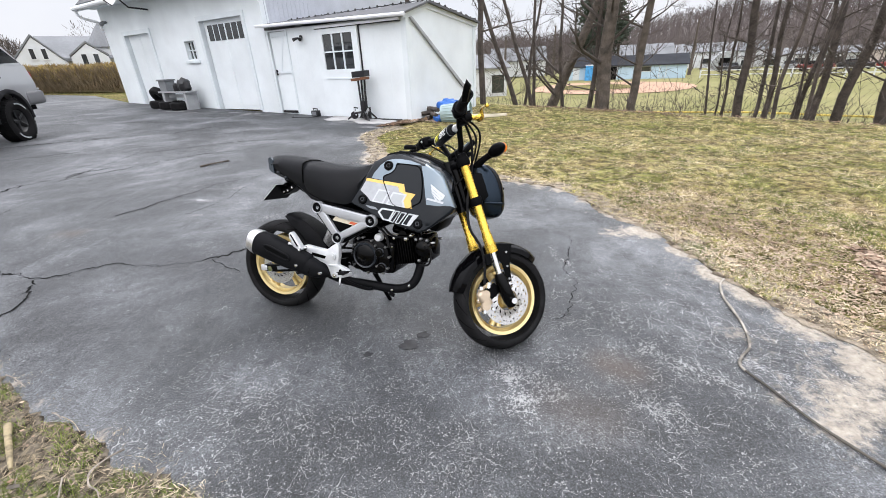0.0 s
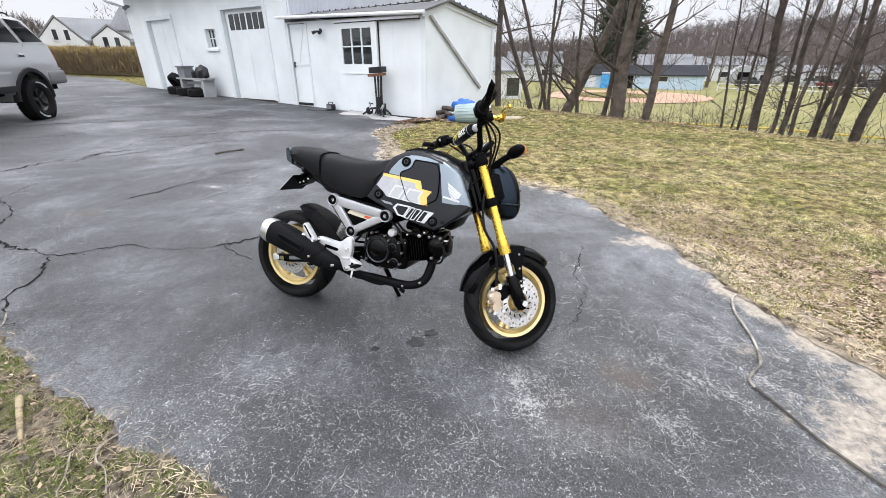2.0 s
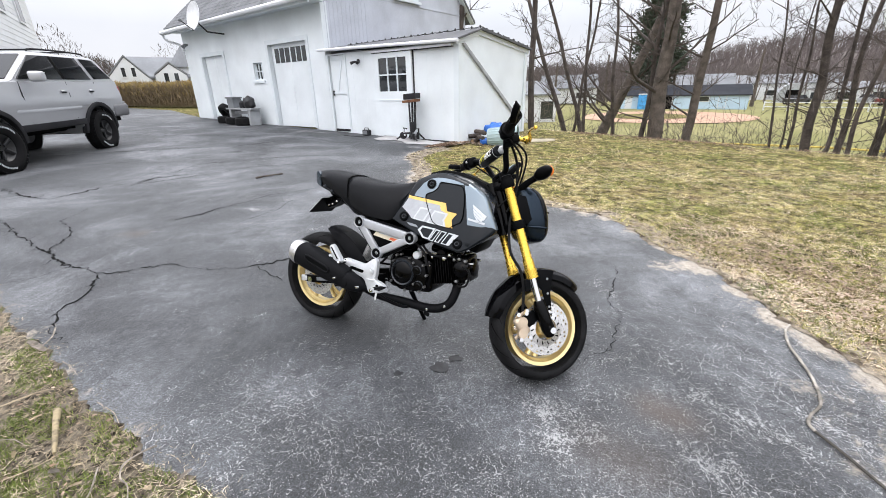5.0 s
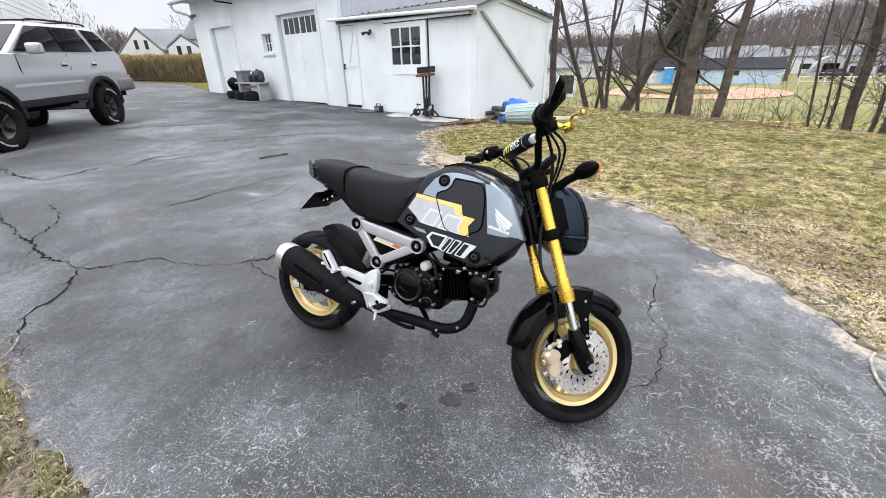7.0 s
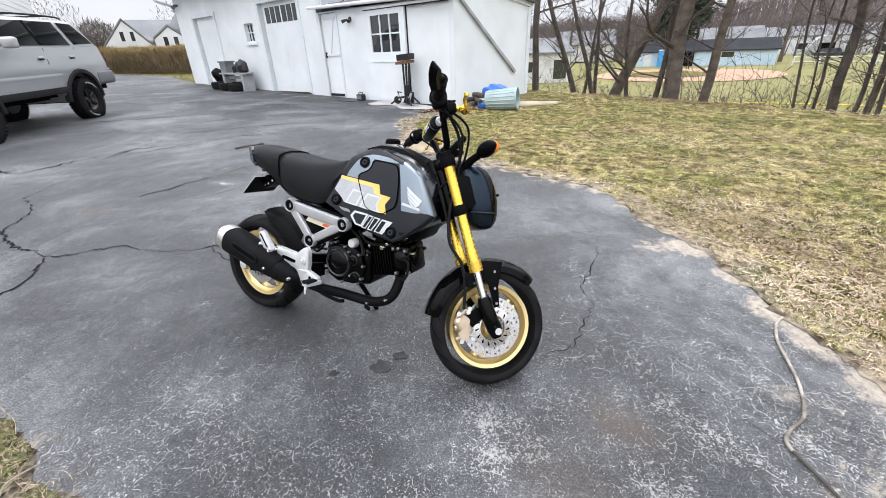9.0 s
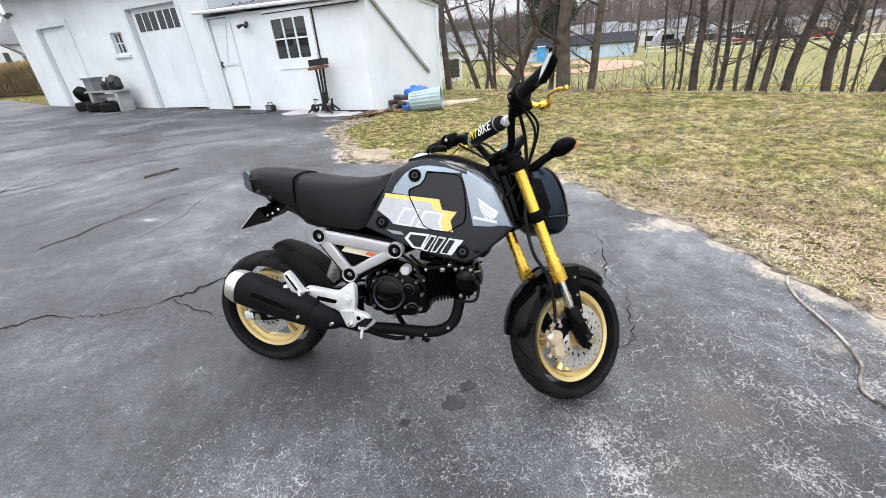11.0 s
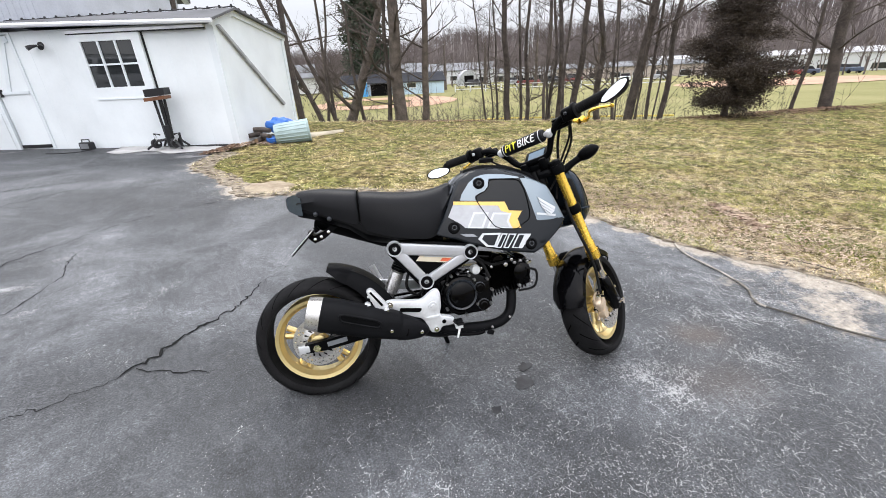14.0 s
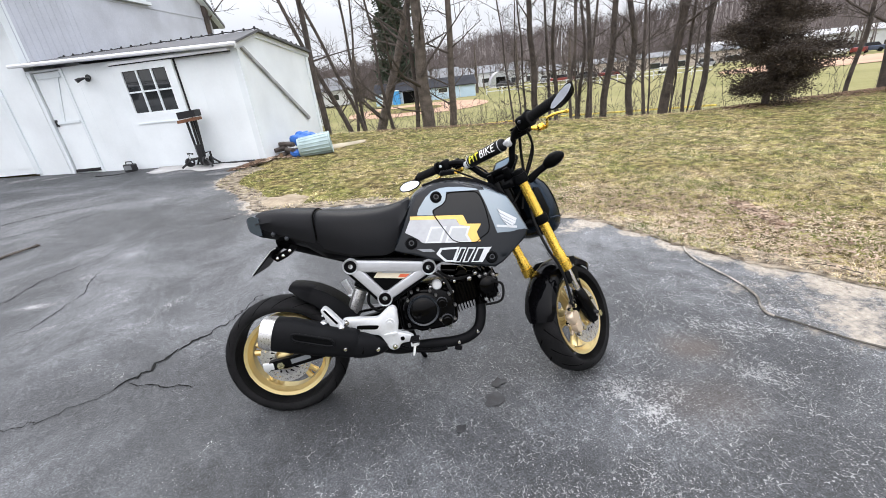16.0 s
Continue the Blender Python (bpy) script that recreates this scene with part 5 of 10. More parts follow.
def lettering(name, text, size, place, material, parent, label):
    """Letters as thin solid shapes; place maps (u, v, depth) to the bike's frame."""
    cu = bpy.data.curves.new(name, "FONT")
    cu.body, cu.size, cu.extrude, cu.shear = text, size, 0.0, 0.15
    tmp = bpy.data.objects.new(name, cu)
    me = bpy.data.meshes.new_from_object(tmp)
    bpy.data.objects.remove(tmp)
    bm = bmesh.new()
    bm.from_mesh(me)
    wid = max(v.co.x for v in bm.verts)
    bmesh.ops.triangulate(bm, faces=bm.faces)
    bmesh.ops.subdivide_edges(bm, edges=bm.edges, cuts=3, use_grid_fill=True)
    for v in bm.verts:
        v.co = place(v.co.x, v.co.y)
    me.clear_geometry()
    bmesh.ops.triangulate(bm, faces=bm.faces)
    g = bmesh.ops.solidify(bm, geom=bm.faces[:], thickness=0.0006)
    return part(name, bm, material, parent, label), wid


def on_pad(u0):
    def f(u, v):
        a = (v - 0.013) / 0.0245
        r = 0.0264
        return SM @ Vector((-0.014 - r * math.cos(a + 0.35), u0 - u * 1.02, 0.776 + r * math.sin(a + 0.35)))
    return f


_, wd = lettering("lettering", "PIT", 0.041, on_pad(0.078), mat("bright_yellow_print", (0.72, 0.68, 0.05), 0.5, bump=0), pad, "yellow word PIT")
lettering("lettering", "BIKE", 0.041, on_pad(0.078 - wd * 1.02 - 0.0005), mat("white_print", (0.75, 0.75, 0.75), 0.5, bump=0), pad, "white word BIKE")
for y in (0.086, -0.084):
    bp("print_band", tube(bmesh.new(), [(-0.014, y - 0.0015, 0.776), (-0.014, y + 0.0015, 0.776)], 0.0250, 24), M_WDEC, pad, "", True, True)
# meter
mt = bp("meter", nbox((0.085, 0.12, 0.026), (0.055, 0.0, 0.690), (0, -28, 0), 0.010, seg=2), M_BLK, None, "black digital meter", True, True)
bp("display", nbox((0.046, 0.076, 0.003), (0.0475, 0.0, 0.7035), (0, -28, 0), 0.001), M_LCD, mt, "blue-grey display", False, True)
bp("meter_bracket", nbox((0.09, 0.05, 0.02), (0.035, 0, 0.665), bevel=0.005), M_BLK, mt, "", True, True)
# headlight: a rounded shell of level slices, leaning forwards at the top
LAMP = [(0.357, 0.070, 0.100, 0.060), (0.364, 0.048, 0.114, 0.076), (0.378, 0.026, 0.127, 0.092), (0.402, 0.010, 0.138, 0.104), (0.445, 0.002, 0.150, 0.111), (0.490, 0.003, 0.155, 0.112), (0.530, 0.008, 0.152, 0.110), (0.562, 0.013, 0.141, 0.106), (0.588, 0.020, 0.116, 0.098), (0.602, 0.027, 0.090, 0.088), (0.610, 0.040, 0.066, 0.068)]


def lamp_slice(q, k, a0, a1, n, p=2.7):
    z, x0, x1, w = q
    cx, hx = (x0 + x1) / 2, (x1 - x0) / 2
    out = []
    for i in range(n):
        a = radians(a0 + (a1 - a0) * i / max(1, n - 1))
        c, d = math.cos(a), math.sin(a)
        out.append(Vector((cx + k * hx * math.copysign(abs(c) ** (2 / p), c), k * w * math.copysign(abs(d) ** (2 / p), d), z)))
    return out


hl = bp("headlight", loft(bmesh.new(), [lamp_slice(q, 1.0, 0, 348, 30) for q in LAMP]), M_COWL, None, "rounded slate-blue headlight shell with a black lens", True, True)
bp("lens", loft(bmesh.new(), [lamp_slice(q, 1.018, -73, 73, 25) + lamp_slice(q, 0.94, 71, -71, 25) for q in LAMP[2:9]]), M_LENS, hl, "gloss black headlight lens", True, True)
bp("lens_bar", nbox((0.008, 0.12, 0.010), (0.157, 0, 0.468), bevel=0.003), M_GBLK, hl, "", True, True)
for s in (-1, 1):
    bp("fin", tube(bmesh.new(), [(0.022, s * 0.107, 0.437), (0.045, s * 0.113, 0.428), (0.080, s * 0.113, 0.415), (0.112, s * 0.104, 0.406)], [0.002, 0.0048, 0.0055, 0.002], 10), M_COWL, hl, "", True, True)
    bp("lamp_ear", prism(bmesh.new(), [(-0.012, 0.47), (-0.012, 0.545), (0.02, 0.575), (0.05, 0.56), (0.05, 0.46), (0.02, 0.445)], lambda a, b, side, s=s: Vector((a, s * (0.108 - 0.006 * side), b)), 0.003), M_BLK, hl, "", True, True)
    stalk = bp("indicator", tube(bmesh.new(), [(0.05, s * 0.08, 0.60), (0.075, s * 0.12, 0.615), (0.10, s * 0.155, 0.622)], [0.017, 0.014, 0.014], 10), M_BLK, None, "black indicator with amber lens", True, True)
    bp("indicator_shell", loft(bmesh.new(), [[Vector((x + 0.85 * 0.0, s * y, 0.626 + dz)) + Vector((r * 1.15 * math.cos(a), 0, r * math.sin(a))) for a in (2 * math.pi * k / 14 for k in range(14))] for x, y, r, dz in ((0.10, 0.142, 0.013, -0.003), (0.106, 0.157, 0.023, 0), (0.112, 0.180, 0.028, 0.003), (0.118, 0.204, 0.023, 0.005), (0.122, 0.219, 0.012, 0.006), (0.123, 0.225, 0.004, 0.006))]), M_BLK, stalk, "", True, True)
    bp("indicator_lens", loft(bmesh.new(), [[Vector((x, s * y, 0.629)) + Vector((0, r * 1.2 * math.cos(a), r * math.sin(a))) for a in (2 * math.pi * k / 14 for k in range(14))] for x, y, r in ((0.124, 0.191, 0.0215), (0.141, 0.191, 0.0205), (0.149, 0.191, 0.012))]), M_AMBER, stalk, "amber indicator lens", True, True)
# front mudguard, following the tyre
def guard(r, a0, a1, half, n, edge):
    rings = []
    for i in range(n + 1):
        a = radians(a0 + (a1 - a0) * i / n)
        f = math.sin(math.pi * i / n)
        h = half * (0.72 + 0.28 * min(1, 4 * f))
        prof = [(-1, r - edge), (-0.97, r - edge * 0.35), (-0.7, r + 0.004), (-0.25, r + 0.013), (0.25, r + 0.013), (0.7, r + 0.004), (0.97, r - edge * 0.35), (1, r - edge), (0.92, r - edge), (0.66, r - 0.002), (0.2, r + 0.008), (-0.2, r + 0.008), (-0.66, r - 0.002), (-0.92, r - edge)]
        rings.append([Vector((q * math.cos(a), s * h, q * math.sin(a))) for s, q in prof])
    return rings


fg = bp("front_mudguard", loft(bmesh.new(), guard(0.243, 28, 152, 0.070, 26, 0.034)), M_GBLK, None, "gloss black front mudguard", True, True)
for s in (-1, 1):
    fn = lambda a, b, side, s=s: Vector((a, s * (0.078 - 0.006 * side), b))
    bp("mudguard_stay", prism(bmesh.new(), [(-0.03, 0.245), (0.035, 0.25), (0.10, 0.225), (0.06, 0.14), (0.045, 0.07), (0.025, 0.07), (0.025, 0.16)], fn, 0.002), M_BLK, fg, "", True, True)
    for a, b in ((0.045, 0.14), (0.036, 0.085), (0.06, 0.20)):
        bp("stay_bolt", lathe(bmesh.new(), [(0.0, -0.009), (0.0045, -0.008), (0.005, 0.004)], 10, pose(a, s * 0.078, b, -90 * s, 0, 0)), M_BOLT, fg, "", True, True)
# front caliper and hose
cal = bp("brake_caliper", nbox((0.045, 0.036, 0.080), (-0.110, -0.083, 0.048), (0, -18, 0), 0.014, seg=3), M_CAL, None, "bronze two-piston brake caliper", True, True)
for z in (0.02, 0.065):
    bp("piston_housing", lathe(bmesh.new(), [(0.0, -0.022), (0.015, -0.020), (0.020, -0.012), (0.020, 0.01)], 16, pose(-0.112 + (z - 0.04) * 0.3, -0.092, z, 90, 0, 0)), M_CAL, cal, "", True, True)
for z, dx in ((0.012, 0.0), (0.048, -0.004), (0.088, 0.002)):
    bp("caliper_rib", nbox((0.050, 0.012, 0.013), (-0.128 + dx + z * 0.3, -0.070, z), (0, -18, 0), 0.004, seg=2), M_CAL, cal, "", True, True)
for x, z in ((-0.134, 0.000), (-0.092, -0.004), (-0.082, 0.094), (-0.118, 0.100)):
    bp("caliper_bolt", lathe(bmesh.new(), [(0.0, -0.012), (0.005, -0.012), (0.0085, -0.007), (0.0085, 0.006)], 8, pose(x, -0.098, z, 90, 0, 0)), M_CHROME, cal, "", False, True)
bp("pad_pin", tube(bmesh.new(), [(-0.14, -0.072, 0.05), (-0.088, -0.072, 0.06)], 0.009, 8), M_CHROME, cal, "", True, True)
bp("caliper_bracket", nbox((0.07, 0.016, 0.05), (-0.062, -0.072, 0.06), (0, -20, 0), 0.005), M_BLK, cal, "", True, True)
bp("bleed_bolt", lathe(bmesh.new(), [(0.0, -0.014), (0.008, -0.012), (0.008, 0.0)], 10, pose(-0.07, -0.088, 0.10, 90, 0, 0)), M_CHROME, cal, "", True, True)
bp("brake_hose", tube(bmesh.new(), smooth_path([(0.012, -0.165, 0.79), (0.05, -0.10, 0.70), (0.02, -0.075, 0.58), (-0.045, -0.085, 0.47), (-0.085, -0.11, 0.36), (-0.062, -0.105, 0.27), (-0.07, -0.105, 0.19), (-0.095, -0.10, 0.11)], 8), 0.0058, 8), M_RUB, None, "black brake hose", True, True)
bp("hose_guide", nbox((0.028, 0.012, 0.05), (-0.05, -0.112, 0.205), (0, 12, 0), 0.004), M_BLK, None, "", True, True)
for k, pts in enumerate(([(0.0, 0.19, 0.79), (0.06, 0.12, 0.73), (0.05, 0.06, 0.60), (-0.02, 0.05, 0.50)], [(0.0, -0.20, 0.79), (0.075, -0.15, 0.72), (0.055, -0.07, 0.62), (-0.03, -0.05, 0.52)], [(-0.01, -0.21, 0.785), (0.045, -0.16, 0.70), (0.02, -0.07, 0.60), (-0.06, -0.03, 0.55)], [(-0.01, 0.21, 0.785), (0.045, 0.15, 0.69), (0.02, 0.06, 0.62), (-0.06, 0.03, 0.55)])):
    bp("control_cable", tube(bmesh.new(), smooth_path(pts, 6), 0.0042, 7), M_RUB, None, "", True, True)

# --- frame, engine and body, in the bike's own frame ---
bp("head_tube", tube(bmesh.new(), [(0.945, CY0, 0.80), (1.02, CY0, 0.60)], 0.034, 14), M_ENG)
bp("main_frame", tube(bmesh.new(), [(0.97, CY0, 0.71), (0.80, CY0, 0.60), (0.55, CY0, 0.50), (0.47, CY0, 0.36), (0.45, CY0, 0.26)], [0.035, 0.04, 0.045, 0.045, 0.04], 10), M_ENG, None, "black tubular frame")
bp("rear_subframe", tube(bmesh.new(), [(0.52, CY0, 0.55), (0.30, CY0, 0.60), (0.05, CY0, 0.70)], 0.035, 8, squash=1.8), M_BLK)
for s in (-1, 1):
    sa = bp("swingarm", loft(bmesh.new(), [[Vector((x, CY0 + s * y + dy, z + dz)) for dy, dz in ((-0.012, -h), (0.012, -h), (0.012, h), (-0.012, h))] for x, y, z, h in ((-0.045, 0.102, 0.217, 0.017), (0.03, 0.102, 0.222, 0.02), (0.2, 0.10, 0.25, 0.023), (0.44, 0.085, 0.285, 0.03))]), M_BLK, None, "black steel swingarm")
    bp("chain_adjuster", nbox((0.045, 0.014, 0.034), (-0.048, CY0 + s * 0.108, 0.216), (0, -4, 0), 0.006, seg=2), M_SILVER, sa, "silver axle adjuster")
    bp("axle_nut", lathe(bmesh.new(), [(0, -0.024), (0.008, -0.023), (0.015, -0.012), (0.015, 0.01)], 6, pose(0, CY0 + s * 0.116, 0.219, -90 * s, 0, 0)), M_CHROME, sa, "", False)
    if s < 0:
        bp("warning_label", nbox((0.075, 0.001, 0.018), (0.075, CY0 - 0.1155, 0.231), (0, -9, 0)), M_GDEC, sa, "grey label with tiny unreadable print", False)
rc = bp("rear_caliper", nbox((0.06, 0.034, 0.042), (0.015, CY0 - 0.075, 0.285), (0, -24, 0), 0.009, seg=2), M_CAL, None, "rear brake caliper")
bp("pad_pin", lathe(bmesh.new(), [(0, -0.02), (0.009, -0.018), (0.009, 0)], 10, pose(0.012, CY0 - 0.09, 0.288, 90, 0, 0)), M_CHROME, rc)
bp("chain", tube(bmesh.new(), smooth_path([(-0.075, CY0 + 0.07, 0.219), (0, CY0 + 0.07, 0.295), (0.45, CY0 + 0.07, 0.33), (0.51, CY0 + 0.07, 0.30), (0.45, CY0 + 0.07, 0.265), (0, CY0 + 0.07, 0.143), (-0.075, CY0 + 0.07, 0.219)], 6), 0.007, 6, squash=0.8), M_ENG)
# shock absorber with spring
sp0, sp1 = Vector((0.372, CY0 - 0.03, 0.53)), Vector((0.287, CY0 - 0.03, 0.355))
shock = bp("shock_absorber", tube(bmesh.new(), [sp0, sp0.lerp(sp1, 0.44), sp0.lerp(sp1, 0.46), sp0.lerp(sp1, 0.90), sp0.lerp(sp1, 0.93), sp1], [0.017, 0.017, 0.027, 0.027, 0.018, 0.018], 18), M_DISC, None, "silver rear shock absorber")
ax = (sp1 - sp0).normalized()
e1 = ax.orthogonal().normalized()
e2 = ax.cross(e1)
bp("spring", tube(bmesh.new(), [sp0.lerp(sp1, 0.03 + 0.32 * i / 70) + (e1 * math.cos(i * 0.55) + e2 * math.sin(i * 0.55)) * 0.027 for i in range(71)], 0.0052, 6), M_BLK, shock, "black coil spring")
bp("spring_seat", tube(bmesh.new(), [sp0.lerp(sp1, 0.37), sp0.lerp(sp1, 0.42)], 0.031, 18), M_BLK, shock)
# rear mudguard over the tyre
rings = []
for i in range(22):
    f = i / 21
    a = radians(77 - 56 * f)
    rt, rc, rl = 0.294 + 0.036 * f, 0.281 + 0.026 * f, 0.282 - 0.026 * min(1, f * 5) - 0.012 * f
    w0, w1 = 0.046 + 0.010 * f, 0.064 + 0.006 * f
    rings.append([Vector((q * math.cos(a), CY0 + y, 0.219 + q * math.sin(a))) for y, q in ((-w1 - 0.004, rl), (-w1, rc), (-w0, rt), (0, rt + 0.003), (w0, rt), (w1, rc), (w1 + 0.004, rl), (w1 - 0.001, rl), (w1 - 0.005, rc - 0.003), (w0 - 0.003, rt - 0.005), (0, rt - 0.003), (3e-3 - w0, rt - 0.005), (0.005 - w1, rc - 0.003), (0.001 - w1, rl))])
bp("rear_mudguard", loft(bmesh.new(), rings), M_MBLK, None, "matt black rear mudguard")
bp("pillion_peg_left", tube(bmesh.new(), [(0.27, CY0 + 0.16, 0.36), (0.23, CY0 + 0.19, 0.44)], [0.012, 0.014], 8), M_SILVER)
bp("left_peg_plate", nbox((0.20, 0.012, 0.045), (0.34, CY0 + 0.15, 0.35), (0, 8, 0), 0.005), M_SILVER)

# engine
eng = bp("engine", nbox((0.235, 0.20, 0.17), (0.585, CY0, 0.345), bevel=0.03, seg=3), M_ENG, None, "black air-cooled single engine")
bp("clutch_cover", lathe(bmesh.new(), [(0, -0.040), (0.042, -0.040), (0.050, -0.034), (0.056, -0.026), (0.070, -0.022), (0.078, -0.008), (0.080, 0.03)], 36, pose(0.566, CY0 - 0.105, 0.352, 90, 0, 0) @ Matrix.Diagonal((1, 1, -1, 1))), M_ENG, eng, "round black clutch cover")
cc = pose(0.566, CY0 - 0.105, 0.352)
bp("cover_ring", lathe(bmesh.new(), [(0.051, 0.030), (0.058, 0.034), (0.062, 0.027), (0.060, 0.022)], 36, cc @ pose(0, 0, 0, 90, 0, 0)), M_GREYP, eng)
bp("side_case", prism(bmesh.new(), [(0.50, 0.29), (0.52, 0.405), (0.565, 0.432), (0.63, 0.43), (0.675, 0.405), (0.69, 0.345), (0.68, 0.285), (0.655, 0.268), (0.55, 0.264)], lambda a, b, s: Vector((a, CY0 - 0.122 + 0.03 * s, b)), 0.008), M_ENG, eng)
for a, b, r in ((0.640, 0.372, 0.019), (0.652, 0.300, 0.021)):
    bp("inspection_cap", lathe(bmesh.new(), [(0, 0.012), (r * 0.55, 0.012), (r * 0.7, 0.009), (r, 0.009), (r, -0.01)], 20, pose(a, CY0 - 0.126, b, 90, 0, 0)), M_ENG, eng, "round screw cap")
    bp("cap_ring", lathe(bmesh.new(), [(r * 1.02, 0.006), (r * 1.14, 0.005), (r * 1.14, -0.004)], 20, pose(a, CY0 - 0.124, b, 90, 0, 0)), M_GREYP, eng)
for a, b in ((0.512, 0.40), (0.505, 0.30), (0.555, 0.437), (0.672, 0.402), (0.66, 0.275), (0.682, 0.30), (0.58, 0.268), (0.627, 0.305), (0.60, 0.425), (0.69, 0.355), (0.53, 0.43), (0.62, 0.405)):
    bp("case_bolt", lathe(bmesh.new(), [(0, 0.011), (0.004, 0.011), (0.0062, 0.008), (0.0062, -0.01)], 8, pose(a, CY0 - 0.125, b, 90, 0, 0)), M_BOLT, eng)
# cylinder with fins, lying nearly flat, and the head
cyl_m = pose(0.69, CY0, 0.365) @ Matrix.Rotation(radians(-10), 4, "Y")
for k in range(9):
    h = 0.064 - 0.0006 * k
    bp("cooling_fin", nbox((0.0045, 2 * h + 0.014, 2 * h + 0.012), (0.008 + k * 0.0125, 0, 0.006), bevel=0.002, m=cyl_m), M_ENG, eng, "", False)
bp("cylinder", nbox((0.12, 0.10, 0.10), (0.05, 0, 0.006), bevel=0.01, m=cyl_m), M_ENG, eng)
bp("cylinder_head", nbox((0.072, 0.142, 0.128), (0.150, 0, 0.006), bevel=0.020, m=cyl_m, seg=3), M_ENG, eng, "black cylinder head")
for k in range(3):
    bp("head_fin", nbox((0.005, 0.154, 0.138), (0.124 + k * 0.014, 0, 0.006), bevel=0.002, m=cyl_m), M_ENG, eng, "", False)
bp("head_cover", lathe(bmesh.new(), [(0, 0.014), (0.020, 0.014), (0.030, 0.006), (0.036, 0.004), (0.038, -0.01)], 22, cyl_m @ pose(0.150, -0.073, 0.008, 90, 0, 0)), M_ENG, eng)
bp("front_cap", lathe(bmesh.new(), [(0.045, -0.01), (0.040, 0.012), (0.022, 0.018), (0, 0.018)], 20, cyl_m @ pose(0.184, 0, 0.006, 0, 90, 0)), M_ENG, eng)
for a, b in ((0.125, -0.045), (0.178, 0.045), (0.178, -0.045), (0.125, 0.055), (0.15, 0.056)):
    bp("head_bolt", lathe(bmesh.new(), [(0, 0.012), (0.007, 0.010), (0.007, -0.01)], 6, cyl_m @ pose(a, -0.075, b, 90, 0, 0)), M_BOLT, eng, "", False)
for y in (-0.05, 0.05):
    bp("stud_nut", lathe(bmesh.new(), [(0, 0.02), (0.006, 0.018), (0.008, 0.006), (0.008, -0.01)], 6, cyl_m @ pose(0.187, y, 0.03, 0, 90, 0)), M_CHROME, eng, "", False)
bp("spark_lead", tube(bmesh.new(), smooth_path([cyl_m @ Vector((0.165, -0.085, 0.02)), cyl_m @ Vector((0.20, -0.10, 0.0)), cyl_m @ Vector((0.18, -0.10, -0.06)), cyl_m @ Vector((0.12, -0.07, -0.07))], 6), 0.005, 7), M_RUB, eng)
bp("sensor_cap", lathe(bmesh.new(), [(0, 0.010), (0.015, 0.010), (0.019, 0.005), (0.019, -0.02)], 22, pose(0.630, CY0 - 0.118, 0.442, 90, 0, 0)), M_SILVER, eng, "bright round cap")
bp("throttle_body", lathe(bmesh.new(), [(0.022, -0.04), (0.026, -0.03), (0.026, 0.03), (0.022, 0.04)], 18, pose(0.735, CY0 - 0.04, 0.455, 90, 0, 0)), M_ENG, eng)
bp("intake_pipe", tube(bmesh.new(), smooth_path([(0.66, CY0, 0.47), (0.73, CY0 - 0.01, 0.46), (0.79, CY0, 0.44), (0.82, CY0, 0.42)], 5), 0.022, 10), M_ENG, eng)
for a, b, r in ((0.70, 0.44, 0.008), (0.76, 0.442, 0.012), (0.605, 0.43, 0.009), (0.69, 0.40, 0.007), (0.785, 0.46, 0.009), (0.66, 0.44, 0.007)):
    bp("fitting", lathe(bmesh.new(), [(0, 0.012), (r * 0.7, 0.011), (r, 0.006), (r, -0.02)], 10, pose(a, CY0 - 0.09, b, 90, 0, 0)), M_CHROME, eng)
for pts in ([(0.60, -0.09, 0.50), (0.66, -0.10, 0.46), (0.685, -0.11, 0.40)], [(0.64, -0.08, 0.49), (0.70, -0.09, 0.45), (0.80, -0.07, 0.45), (0.84, -0.06, 0.40)], [(0.38, -0.06, 0.47), (0.36, -0.07, 0.40), (0.40, -0.07, 0.36), (0.44, -0.06, 0.40)], [(0.50, -0.09, 0.47), (0.52, -0.10, 0.43), (0.50, -0.11, 0.36)]):
    bp("loom_tube", tube(bmesh.new(), smooth_path(pts, 6), 0.006, 7), M_RUB, eng)
bp("air_box", nbox((0.20, 0.15, 0.11), (0.47, CY0, 0.50), bevel=0.02, seg=2), M_BLK)
# exhaust
ex = bp("exhaust_pipe", tube(bmesh.new(), smooth_path([(0.805, CY0 - 0.01, 0.335), (0.802, CY0 - 0.025, 0.28), (0.785, CY0 - 0.045, 0.225), (0.745, CY0 - 0.06, 0.195), (0.68, CY0 - 0.07, 0.185), (0.56, CY0 - 0.09, 0.197), (0.46, CY0 - 0.13, 0.215), (0.40, CY0 - 0.175, 0.252)], 6), 0.0215, 14), M_MBLK, None, "matt black exhaust pipe with low silencer")
for p in ((0.772, CY0 - 0.076, 0.212), (0.69, CY0 - 0.092, 0.186)):
    bp("pipe_bolt", lathe(bmesh.new(), [(0, 0.008), (0.006, 0.007), (0.007, 0.0)], 10, pose(*p, 90, 0, 0)), M_CHROME, ex)
bp("pipe_flange", nbox((0.05, 0.055, 0.014), (0.806, CY0 - 0.012, 0.315), bevel=0.006), M_ENG, ex)
bp("pipe_tab", nbox((0.03, 0.008, 0.02), (0.685, CY0 - 0.085, 0.160), (0, 20, 0), 0.003), M_MBLK, ex)
